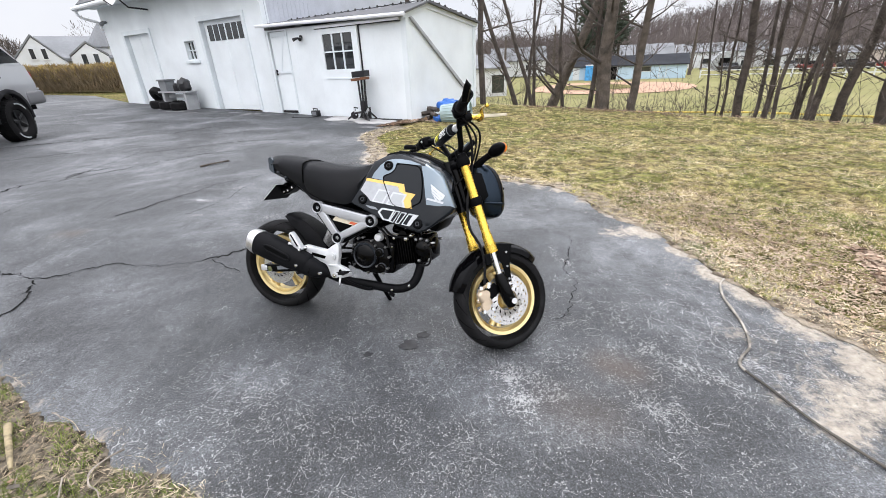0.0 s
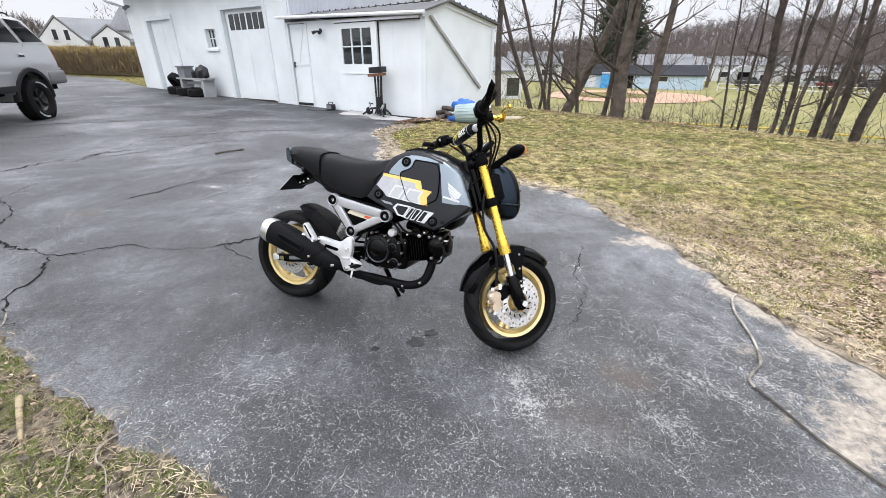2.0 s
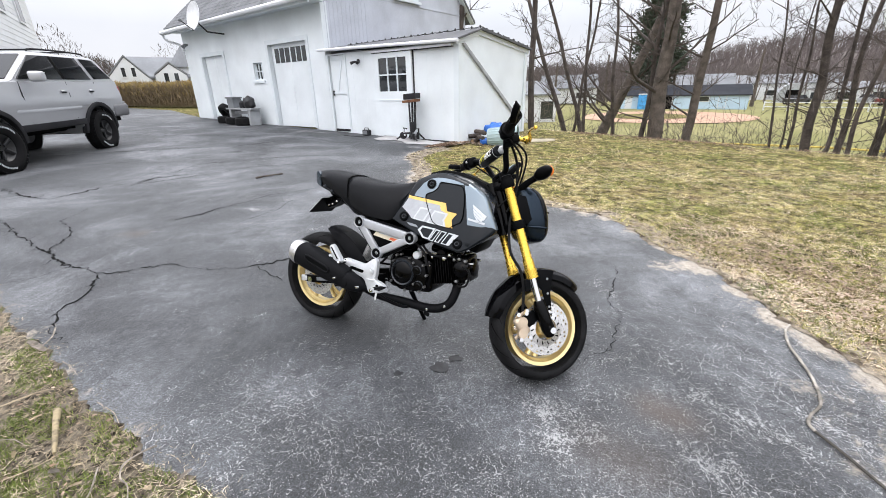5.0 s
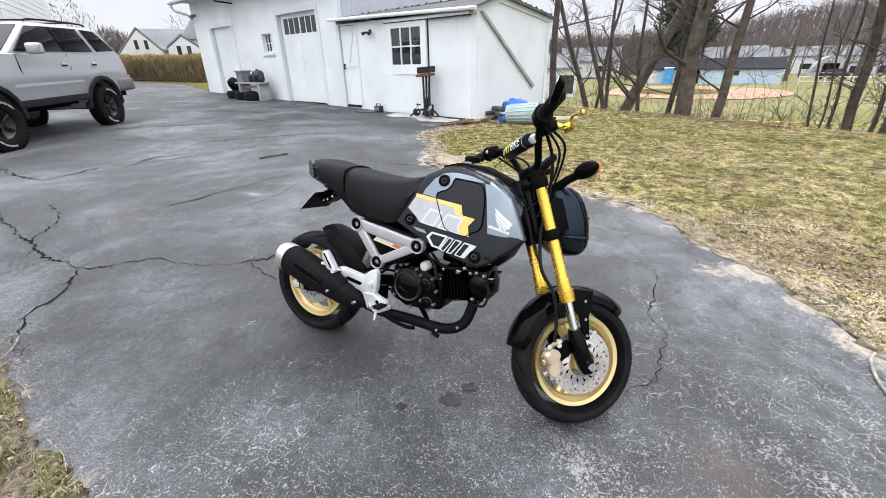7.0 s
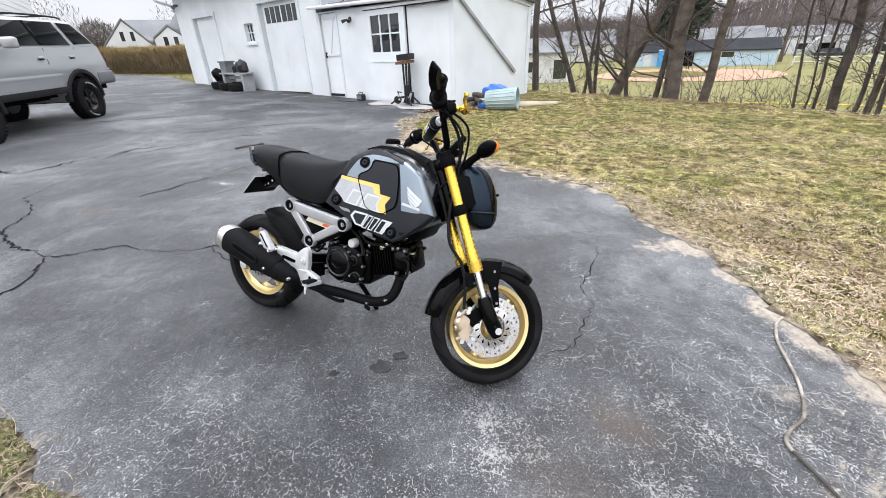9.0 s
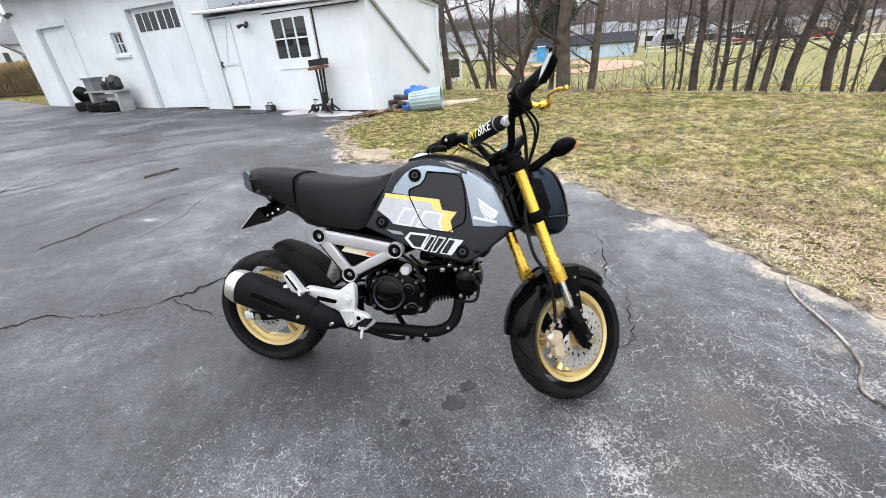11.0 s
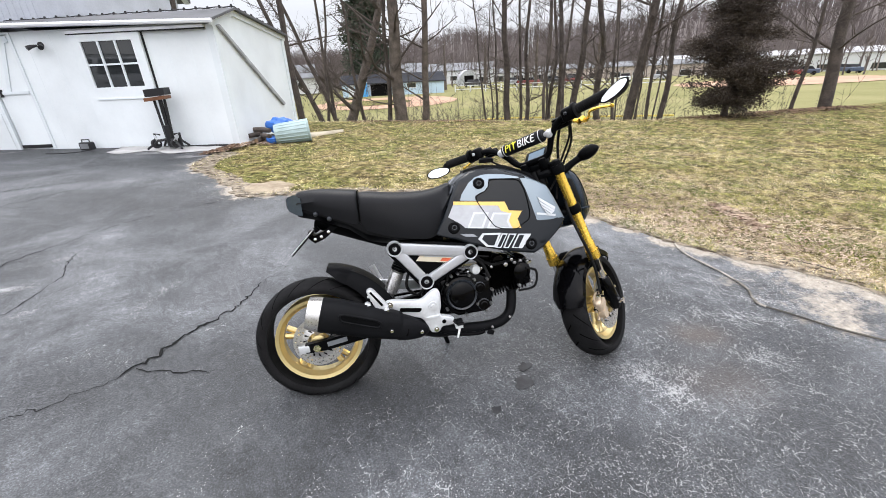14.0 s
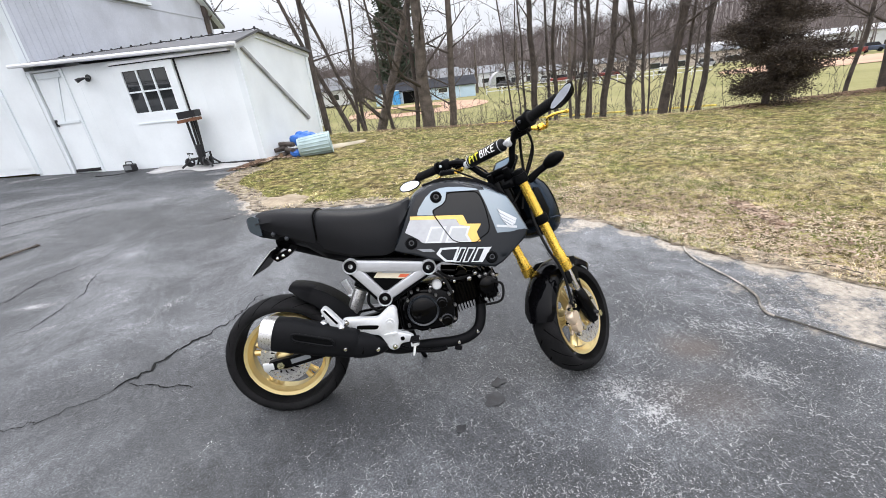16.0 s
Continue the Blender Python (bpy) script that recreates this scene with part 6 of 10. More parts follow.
MUF = [(0.045, 0.383, 0.057, 0.058, -0.218), (0.10, 0.368, 0.058, 0.060, -0.217), (0.20, 0.333, 0.057, 0.056, -0.212), (0.285, 0.305, 0.053, 0.052, -0.203), (0.306, 0.298, 0.052, 0.050, -0.200), (0.316, 0.294, 0.047, 0.045, -0.198)]


def oval(x, z, hy, hz, y, tilt=radians(16), n=20, p=2.6):
    out = []
    for k in range(n):
        a = 2 * math.pi * k / n
        c, s = math.cos(a), math.sin(a)
        dy, dz = hy * math.copysign(abs(c) ** (2 / p), c), hz * math.copysign(abs(s) ** (2 / p), s)
        out.append(Vector((x + dz * math.sin(tilt), y + dy, z + dz * math.cos(tilt))))
    return out


muf = bp("silencer", loft(bmesh.new(), [oval(*q) for q in MUF]), M_MBLK, ex, "matt black silencer shroud")
bp("silencer_front", loft(bmesh.new(), smooth_rings([oval(0.308, 0.291, 0.049, 0.047, -0.199), oval(0.345, 0.280, 0.046, 0.044, -0.194), oval(0.385, 0.267, 0.037, 0.032, -0.188), oval(0.408, 0.260, 0.026, 0.020, -0.182), oval(0.420, 0.256, 0.012, 0.009, -0.178)], 3)), M_MBLK, ex)
bp("end_cap", loft(bmesh.new(), [oval(0.002, 0.397, 0.035, 0.036, -0.218), oval(0.004, 0.396, 0.050, 0.052, -0.218), oval(0.022, 0.390, 0.055, 0.0565, -0.218), oval(0.046, 0.3825, 0.0575, 0.0585, -0.218)]), M_DISC, ex, "brushed silver end cap")
SLOT = smooth_outline([(0.112, 0.376), (0.114, 0.388), (0.130, 0.388), (0.236, 0.349), (0.247, 0.337), (0.243, 0.325), (0.228, 0.325), (0.120, 0.364)])
# darker inset paints the shade inside the slot
bp("shroud_slot", prism(bmesh.new(), [(a * 0.94 + 0.0108, b + (0.3565 - b) * 0.30 - (a - 0.18) * 0.105) for a, b in SLOT], lambda a, b, s: Vector((a, -0.2756 + (a - 0.1) * 0.055 + 0.02 * s, b))), M_BLK, ex, "slot in the shroud, its shade painted as a darker inset")
bp("slot_rim", tube(bmesh.new(), [Vector((a, -0.2738 + (a - 0.1) * 0.055, b)) for a, b in SLOT + SLOT[:1]], 0.0042, 8, cap=False), M_MBLK, ex)
bp("shroud_hole", prism(bmesh.new(), smooth_outline([(0.333, 0.291), (0.341, 0.291), (0.335, 0.266), (0.328, 0.267)]), lambda a, b, s: Vector((a, -0.2418 + 0.01 * s, b))), M_GROOVE, ex)
for x, z, y in ((0.280, 0.302, -0.256), (0.386, 0.269, -0.225)):
    bp("shroud_bolt", lathe(bmesh.new(), [(0, 0.010), (0.006, 0.009), (0.008, 0.003), (0.008, -0.01)], 12, pose(x, y, z, 90, 0, 0)), M_CHROME, ex)
# foot peg bracket
fb = lambda a, b, s: Vector((a, -0.195 + 0.022 * s + (0.46 - a) * 0.03, b))
OUT = smooth_outline([(0.276, 0.347), (0.262, 0.372), (0.280, 0.389), (0.396, 0.374), (0.411, 0.383), (0.444, 0.408), (0.461, 0.409), (0.471, 0.395), (0.470, 0.342), (0.461, 0.309), (0.500, 0.298), (0.518, 0.286), (0.512, 0.266), (0.468, 0.264), (0.458, 0.246), (0.441, 0.242), (0.425, 0.246), (0.403, 0.298), (0.388, 0.309), (0.329, 0.322)], 3, 0.3)
br = bp("peg_bracket", prism(bmesh.new(), OUT, fb, 0.005), M_SILVER, None, "cast aluminium foot peg bracket")
bp("bracket_slot", prism(bmesh.new(), smooth_outline([(0.317, 0.342), (0.319, 0.357), (0.400, 0.346), (0.390, 0.331)]), lambda a, b, s: fb(a, b, 0) + Vector((0, -0.001 + 0.002 * s, 0))), M_GROOVE, br, "", False)
for a, b, r in ((0.439, 0.350, 0.016), (0.445, 0.258, 0.009), (0.284, 0.373, 0.011)):
    bp("bracket_bolt", lathe(bmesh.new(), [(0, 0.012), (r * 0.45, 0.012), (r * 0.5, 0.007), (r, 0.007), (r * 1.1, -0.01)], 16, pose(a, fb(a, b, 0).y, b, 90, 0, 0)), M_SILVER if r > 0.011 else M_CHROME, br)
bp("bracket_hole", lathe(bmesh.new(), [(0, 0.0012), (0.008, 0.0012), (0.008, -0.004)], 14, pose(0.476, fb(0.476, 0.28, 0).y, 0.283, 90, 0, 0)), M_GROOVE, br)
bp("bracket_rib", prism(bmesh.new(), smooth_outline([(0.413, 0.300), (0.455, 0.300), (0.462, 0.309), (0.458, 0.313), (0.410, 0.309)]), lambda a, b, s: fb(a, b, 0) + Vector((0, -0.004 + 0.006 * s, 0)), 0.0015), M_SILVER, br)
peg = bp("foot_peg", loft(bmesh.new(), [[Vector((0.526 - 0.1 * (-0.196 - y) + a * h, y, 0.277 - 0.1 * (y + 0.196) + b * h)) for a, b in ((-1, -0.6), (-1, 0.3), (-0.7, 0.6), (0.7, 0.6), (1, 0.3), (1, -0.6))] for y, h in ((-0.190, 0.010), (-0.205, 0.013), (-0.262, 0.014), (-0.270, 0.011))]), M_SILVER, br, "folding foot peg with black rubber", False)
bp("peg_rubber", nbox((0.030, 0.062, 0.010), (0.5215, -0.242, 0.2895), (-6, 0, 5), 0.004), M_RUB, peg, "black ribbed rubber pad")
for k in range(6):
    bp("rubber_rib", nbox((0.031, 0.005, 0.004), (0.5235 - 0.001 * k, -0.218 - 0.010 * k, 0.293 + 0.001 * k), (-6, 0, 5), 0.001), M_BLK, peg, "", False)
bp("peg_tip", tube(bmesh.new(), [(0.519, -0.262, 0.276), (0.515, -0.262, 0.258), (0.511, -0.260, 0.240)], [0.005, 0.0045, 0.003], 10), M_TIP, peg, "white worn feeler tip")
PPEG = smooth_outline([(0.206, 0.438), (0.220, 0.449), (0.234, 0.440), (0.281, 0.375), (0.268, 0.356), (0.250, 0.356), (0.237, 0.366)])
pp = bp("passenger_peg", prism(bmesh.new(), PPEG, lambda a, b, s: Vector((a, -0.216 + 0.026 * s, b)), 0.004), M_SILVER, br, "folded cast passenger peg")
bp("peg_slit", prism(bmesh.new(), [(0.217, 0.436), (0.224, 0.439), (0.262, 0.385), (0.255, 0.381)], lambda a, b, s: Vector((a, -0.2168 + 0.002 * s, b))), M_GROOVE, pp, "", False)
for k in range(5):
    bp("peg_tooth", nbox((0.007, 0.014, 0.010), (0.213 + 0.010 * k, -0.207, 0.420 - 0.0145 * k), (0, 54, 0), 0.002), M_SILVER, pp, "", False)
bp("pivot_bolt", lathe(bmesh.new(), [(0, 0.020), (0.007, 0.020), (0.009, 0.012), (0.013, 0.010), (0.013, -0.012)], 16, pose(0.206, -0.198, 0.383, 90, 0, 0)), M_SILVER, br)
bp("pivot_nut", lathe(bmesh.new(), [(0, 0.012), (0.009, 0.010), (0.011, 0.0)], 6, pose(0.270, -0.216, 0.367, 90, 0, 0)), M_CHROME, br, "", False)
bp("brake_pedal", tube(bmesh.new(), smooth_path([(0.44, -0.17, 0.25), (0.52, -0.165, 0.215), (0.60, -0.17, 0.205), (0.635, -0.175, 0.212)], 5), [0.008] * 16, 8), M_BLK, None, "black brake pedal")
# side stand on the far side
ss = bp("side_stand", tube(bmesh.new(), [(0.50, CY0 + 0.09, 0.20), (0.52, CY0 + 0.15, 0.10), (0.555, CY0 + 0.205, -0.012)], [0.013, 0.011, 0.011], 10), M_BLK, None, "black side stand")
bp("stand_foot", nbox((0.06, 0.035, 0.008), (0.56, CY0 + 0.212, -0.018), (0, 0, 0), 0.003), M_BLK, ss)

# body: tank core, side panels, decals
def tx(x, z0, z1, w0, w1):
    return [Vector((x, CY0 + s * w, z)) for s, w, z in ((-1, w0, z0), (-1, w1 + 0.004, z1 - 0.05), (-1, w1 - 0.012, z1 - 0.012), (-1, w1 * 0.45, z1), (1, w1 * 0.45, z1), (1, w1 - 0.012, z1 - 0.012), (1, w1 + 0.004, z1 - 0.05), (1, w0, z0))]


bp("tank_core", loft(bmesh.new(), smooth_rings([tx(0.545, 0.58, 0.735, 0.09, 0.07), tx(0.60, 0.55, 0.798, 0.10, 0.072), tx(0.66, 0.54, 0.822, 0.11, 0.070), tx(0.74, 0.53, 0.828, 0.12, 0.070), tx(0.84, 0.52, 0.808, 0.12, 0.073), tx(0.92, 0.53, 0.766, 0.11, 0.075), tx(0.965, 0.57, 0.722, 0.09, 0.07)])), M_GREYP, None, "dark metallic tank cover")
bp("tank_spine", loft(bmesh.new(), [[Vector((x, CY0 + s * w, z)) for s, w, z in ((-1, wd_, z0), (-1, wd_ * 0.8, z0 + 0.014), (1, wd_ * 0.8, z0 + 0.014), (1, wd_, z0))] for x, z0, wd_ in ((0.63, 0.809, 0.03), (0.70, 0.825, 0.036), (0.80, 0.817, 0.042), (0.90, 0.779, 0.045), (0.955, 0.734, 0.04))]), M_BLK, None, "black centre strip of the tank")
bp("filler_cap", lathe(bmesh.new(), [(0, 0.012), (0.024, 0.011), (0.030, 0.004), (0.030, -0.01)], 22, pose(0.735, CY0, 0.856)), M_BLK)
bp("front_shroud", nbox((0.10, 0.20, 0.20), (0.905, CY0, 0.585), (0, 25, 0), 0.03, seg=2), M_BLK, None, "black lower cowl")
PANEL = [(0.566, 0.742), (0.590, 0.787), (0.640, 0.814), (0.686, 0.823), (0.764, 0.816), (0.851, 0.786), (0.937, 0.741), (0.957, 0.704), (1.003, 0.606), (0.988, 0.582), (0.890, 0.506), (0.855, 0.489), (0.750, 0.508), (0.643, 0.538), (0.560, 0.570), (0.479, 0.594), (0.520, 0.655)]


def flank(a, b, off, s):
    """A place on the body's flank; it rolls inwards at the nose and towards the top."""
    y = 0.147 - 0.249 * (b - 0.53) + 0.069 * (a - 0.7) + 0.3 * (b - 0.53) * (0.79 - b) - max(0, a - 0.90) ** 2 * 2.5 - max(0, 0.56 - a) ** 2 * 1.5 - max(0, b - 0.785) * 0.5
    return Vector((a, CY0 + s * (y + 0.008 + off), b))


def flank_part(name, pts, off, thick, material, parent, s, label="", bev=0.0, smooth=True):
    """A skin over an outline, bent along the flank, with a rim turned inwards."""
    n = len(pts)
    lo, hi = [min(p[k] for p in pts) for k in (0, 1)], [max(p[k] for p in pts) for k in (0, 1)]
    sp_ = 0.018
    inside = []
    for i in range(1, int((hi[0] - lo[0]) / sp_) + 1):
        for j in range(1, int((hi[1] - lo[1]) / sp_) + 1):
            x, z = lo[0] + i * sp_, lo[1] + j * sp_
            c, near_ = False, 9.0
            for k in range(n):
                (x0, z0), (x1, z1) = pts[k - 1], pts[k]
                if (z0 > z) != (z1 > z) and x < (x1 - x0) * (z - z0) / (z1 - z0) + x0:
                    c = not c
                u = Vector((x1 - x0, z1 - z0))
                t = max(0, min(1, Vector((x - x0, z - z0)).dot(u) / max(u.length_squared, 1e-9)))
                near_ = min(near_, (Vector((x - x0, z - z0)) - u * t).length)
            if c and near_ > 0.006:
                inside.append((x, z))
    vv, _, ff, *_ = delaunay_2d_cdt([Vector(p) for p in list(pts) + inside], [(k, (k + 1) % n) for k in range(n)], [], 1, 1e-6)
    bm = bmesh.new()
    top = [bm.verts.new(flank(p.x, p.y, off, s)) for p in vv]
    for f in ff:
        bm.faces.new([top[k] for k in f])
    rim_e = [e for e in bm.edges if e.is_boundary]
    g = bmesh.ops.extrude_edge_only(bm, edges=rim_e)
    low_v = [v for v in g["geom"] if isinstance(v, bmesh.types.BMVert)]
    for v in low_v:
        v.co.y -= s * thick
    if bev:
        bmesh.ops.recalc_face_normals(bm, faces=bm.faces)
        bmesh.ops.bevel(bm, geom=[e for e in bm.edges if e.verts[0] not in low_v and e.verts[1] not in low_v and len(e.link_faces) == 2 and e.calc_face_angle(0) > 0.9], offset=bev, segments=2, profile=0.5, affect="EDGES")
    return bp(name, bm, material, parent, label, smooth)


def para(x, z, w, h, lean=0.35, drop=-0.11):
    """A leaning block, following the slope of the graphics."""
    return [(x, z), (x + w, z + drop * w), (x + w + lean * h, z + h + drop * w), (x + lean * h, z + h)]


NOSE = [((0.854, 0.775), (0.851, 0.786)), ((0.895, 0.756), (0.895, 0.764)), ((0.930, 0.734), (0.937, 0.741)), ((0.939, 0.716), (0.947, 0.7225)), ((0.948, 0.698), (0.957, 0.704)), ((0.959, 0.674), (0.9685, 0.6795)), ((0.970, 0.650), (0.980, 0.655)), ((0.978, 0.632), (0.9915, 0.6305)), ((0.986, 0.614), (1.003, 0.606))]
for s in (-1, 1):
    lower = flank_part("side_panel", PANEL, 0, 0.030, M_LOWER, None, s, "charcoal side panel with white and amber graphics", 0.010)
    # paler shapes put the panel's sky sheen into its colour
    flank_part("front_sheen", [(0.834, 0.778), (0.854, 0.775), (0.895, 0.756), (0.930, 0.734), (0.948, 0.698), (0.970, 0.650), (0.986, 0.614), (0.930, 0.612), (0.878, 0.614), (0.863, 0.680), (0.851, 0.729)], 0.0016, 0.004, M_SHEEN, lower, s, "steel-blue metallic front panel with sky sheen painted in")
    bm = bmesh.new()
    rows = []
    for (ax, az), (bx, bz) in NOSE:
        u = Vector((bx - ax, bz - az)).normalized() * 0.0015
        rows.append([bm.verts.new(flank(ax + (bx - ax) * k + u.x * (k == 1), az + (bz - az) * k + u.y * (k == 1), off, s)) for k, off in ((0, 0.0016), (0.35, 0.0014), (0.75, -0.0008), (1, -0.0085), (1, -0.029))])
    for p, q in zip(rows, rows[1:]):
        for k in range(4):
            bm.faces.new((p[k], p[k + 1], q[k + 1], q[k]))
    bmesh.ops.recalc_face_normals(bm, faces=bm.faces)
    bp("nose_edge", bm, M_SHEEN, lower, "steel-blue rolled front edge in the same painted sheen")
    flank_part("top_sheen", [(0.592, 0.714), (0.600, 0.735), (0.632, 0.775), (0.660, 0.795), (0.690, 0.802), (0.720, 0.803), (0.775, 0.797), (0.827, 0.784), (0.831, 0.778), (0.713, 0.786), (0.705, 0.757), (0.690, 0.742), (0.667, 0.734), (0.652, 0.726), (0.650, 0.715), (0.655, 0.707)], 0.0016, 0.004, M_SHEEN, lower, s, "grey-blue upper panel with sky sheen painted in")
    H = smooth_outline([(0.713, 0.784), (0.824, 0.775), (0.840, 0.747), (0.849, 0.702), (0.853, 0.646), (0.846, 0.620), (0.816, 0.605), (0.797, 0.590), (0.734, 0.597), (0.708, 0.609), (0.654, 0.706), (0.654, 0.726), (0.692, 0.741), (0.708, 0.758)], 3, 0.3)
    flank_part("service_cover", H, 0.0022, 0.006, M_LOWER, lower, s, "dark service cover")
    flank_part("lower_flash", [(0.564, 0.701), (0.733, 0.683), (0.743, 0.662), (0.768, 0.655), (0.767, 0.622), (0.776, 0.592), (0.598, 0.612), (0.585, 0.627), (0.539, 0.657)], 0.0028, 0.003, M_LILAC, lower, s, "silver-grey graphic", smooth=False)
    flank_part("amber_stripe", [(0.566, 0.713), (0.761, 0.695), (0.773, 0.661), (0.823, 0.655), (0.802, 0.627), (0.812, 0.592), (0.776, 0.592), (0.763, 0.622), (0.778, 0.650), (0.743, 0.662), (0.734, 0.683), (0.564, 0.701)], 0.0032, 0.003, M_YDEC, lower, s, "amber stripe", smooth=False)
    # block emblems: pale outlines round a darker core
    for outer, core, cm in (([(0.606, 0.611), (0.637, 0.667), (0.695, 0.661), (0.666, 0.604)], [(0.616, 0.615), (0.641, 0.660), (0.684, 0.656), (0.660, 0.611)], M_GDEC2),
                            ([(0.680, 0.603), (0.711, 0.659), (0.782, 0.651), (0.767, 0.622), (0.780, 0.592)], [(0.690, 0.607), (0.716, 0.652), (0.770, 0.646), (0.758, 0.621), (0.767, 0.599)], M_GDEC2),
                            ([(0.642, 0.566), (0.661, 0.586), (0.732, 0.581), (0.705, 0.530), (0.671, 0.534)], [(0.656, 0.565), (0.666, 0.579), (0.721, 0.575), (0.700, 0.537), (0.678, 0.540)], M_LOWER),
                            ([(0.704, 0.528), (0.736, 0.579), (0.757, 0.576), (0.725, 0.525)], [(0.711, 0.531), (0.738, 0.574), (0.751, 0.572), (0.723, 0.529)], M_LOWER),
                            ([(0.734, 0.524), (0.763, 0.575), (0.791, 0.572), (0.755, 0.522)], [(0.741, 0.527), (0.765, 0.571), (0.783, 0.568), (0.752, 0.526)], M_LOWER),
                            ([(0.767, 0.521), (0.799, 0.571), (0.848, 0.566), (0.808, 0.516)], [(0.774, 0.524), (0.801, 0.566), (0.820, 0.564), (0.793, 0.521)], M_LOWER)):
        flank_part("emblem_block", outer, 0.0040, 0.003, M_WDEC, lower, s, "silver-white emblem block", smooth=False)
        flank_part("emblem_core", core, 0.0046, 0.003, cm, lower, s, smooth=False)
    flank_part("lower_dash", [(0.575, 0.592), (0.628, 0.586), (0.640, 0.575), (0.596, 0.580)], 0.0030, 0.003, M_GDEC, lower, s, smooth=False)
    # seam round the cover
    bp("cover_seam", tube(bmesh.new(), [flank(a, b, 0.0040, s) for a, b in H + H[:1]], 0.0017, 6), M_GROOVE, lower)
    for k, q in enumerate(([(0.890, 0.702), (0.959, 0.657), (0.953, 0.647), (0.896, 0.687)], [(0.893, 0.686), (0.954, 0.645), (0.947, 0.638), (0.899, 0.673)], [(0.897, 0.671), (0.945, 0.638), (0.938, 0.633), (0.904, 0.660)], [(0.903, 0.658), (0.933, 0.633), (0.924, 0.630), (0.912, 0.647)])):
        flank_part("wing_bar", q, 0.0060, 0.003, M_WDEC, lower, s, "white wing-shaped emblem" if k == 0 else "", smooth=False)
    flank_part("name_bar", [(0.879, 0.644), (0.955, 0.630), (0.954, 0.622), (0.878, 0.636)], 0.0060, 0.003, M_WDEC, lower, s, "white bar of lettering", smooth=False)
    for a, b, r in ((0.672, 0.771, 0.021), (0.557, 0.616, 0.021), (0.845, 0.529, 0.021)):
        c = flank(a, b, 0, s)
        rm = pose(*c, 90 * -s, 0, 0) @ pose(0, 0, 0, 16 * (1 if s < 0 else 1), 0, 0)
        rm = Matrix.Translation(c) @ (Vector((0, s, 0.3)).to_track_quat("Z", "Y").to_matrix().to_4x4())
        ring = bp("panel_bolt", lathe(bmesh.new(), [(r * 0.58, 0.006), (r * 0.72, 0.010), (r, 0.008), (r * 1.12, -0.004)], 26, rm), M_BLK, lower, "round black panel fastener")
        bp("bolt_socket", lathe(bmesh.new(), [(0, 0.003), (r * 0.28, 0.003), (r * 0.34, 0.007), (r * 0.46, 0.007), (r * 0.6, 0.0)], 18, rm), M_GREYP, ring)
    # triangular frame cover
    A, Bb, Cc = Vector((0.325, 0.566)), Vector((0.607, 0.522)), Vector((0.431, 0.428))
    yv = lambda off: CY0 + s * (0.150 + off)
    vc = bp("frame_cover", prism(bmesh.new(), [(0.312, 0.590), (0.45, 0.577), (0.62, 0.551), (0.63, 0.500), (0.455, 0.402), (0.412, 0.404), (0.300, 0.545)], lambda a, b, k: Vector((a, yv(-0.012 - 0.012 * k), b)), 0.003), M_BLK, None, "silver triangular frame cover")
    for p, q, w0, w1 in ((A, Bb, 0.022, 0.020), (Bb, Cc, 0.019, 0.017), (Cc, A, 0.017, 0.020)):
        d = (q - p).normalized()
        nn = Vector((-d.y, d.x))
        bp("cover_arm", prism(bmesh.new(), [tuple(p + nn * w0), tuple(q + nn * w1), tuple(q - nn * w1), tuple(p - nn * w0)], lambda a, b, k: Vector((a, yv(0.004 - 0.02 * k), b)), 0.007, 3), M_VSILV, vc, "silver arm")
    for p in (A, Bb, Cc):
        rm = pose(p.x, yv(0.0), p.y, -90 * s, 0, 0)
        ring = bp("cover_boss", lathe(bmesh.new(), [(0.0225, 0.002), (0.0235, 0.009), (0.0265, 0.010), (0.0285, 0.004), (0.0285, -0.02)], 28, rm @ Matrix()), M_VSILV, vc, "round silver boss")
        bp("boss_cap", lathe(bmesh.new(), [(0, 0.002), (0.008, 0.002), (0.010, 0.007), (0.014, 0.008), (0.0225, 0.006), (0.0225, -0.01)], 24, rm), M_BLK, ring)
    st = bp("sticker", prism(bmesh.new(), [(0.400, 0.510), (0.434, 0.549), (0.562, 0.533), (0.552, 0.506), (0.522, 0.489)], lambda a, b, k: Vector((a, yv(-0.009 - 0.003 * k), b))), M_CDEC, vc, "cream, white and red sticker", False)
    bp("sticker_bar", prism(bmesh.new(), [(0.432, 0.523), (0.444, 0.543), (0.555, 0.528), (0.545, 0.507)], lambda a, b, k: Vector((a, yv(-0.0082 - 0.002 * k), b))), M_WDEC, st, "", False)
    bp("sticker_stripe", prism(bmesh.new(), [(0.490, 0.499), (0.500, 0.510), (0.532, 0.505), (0.524, 0.494)], lambda a, b, k: Vector((a, yv(-0.0076 - 0.002 * k), b))), M_RDEC, st, "", False)
    for k in range(4):
        bp("sticker_mark", prism(bmesh.new(), para(0.442 + 0.025 * k, 0.5265 - 0.0032 * k, 0.017, 0.011), lambda a, b, q: Vector((a, yv(-0.0076 - 0.001 * q), b))), M_GREYP, st, "", False)

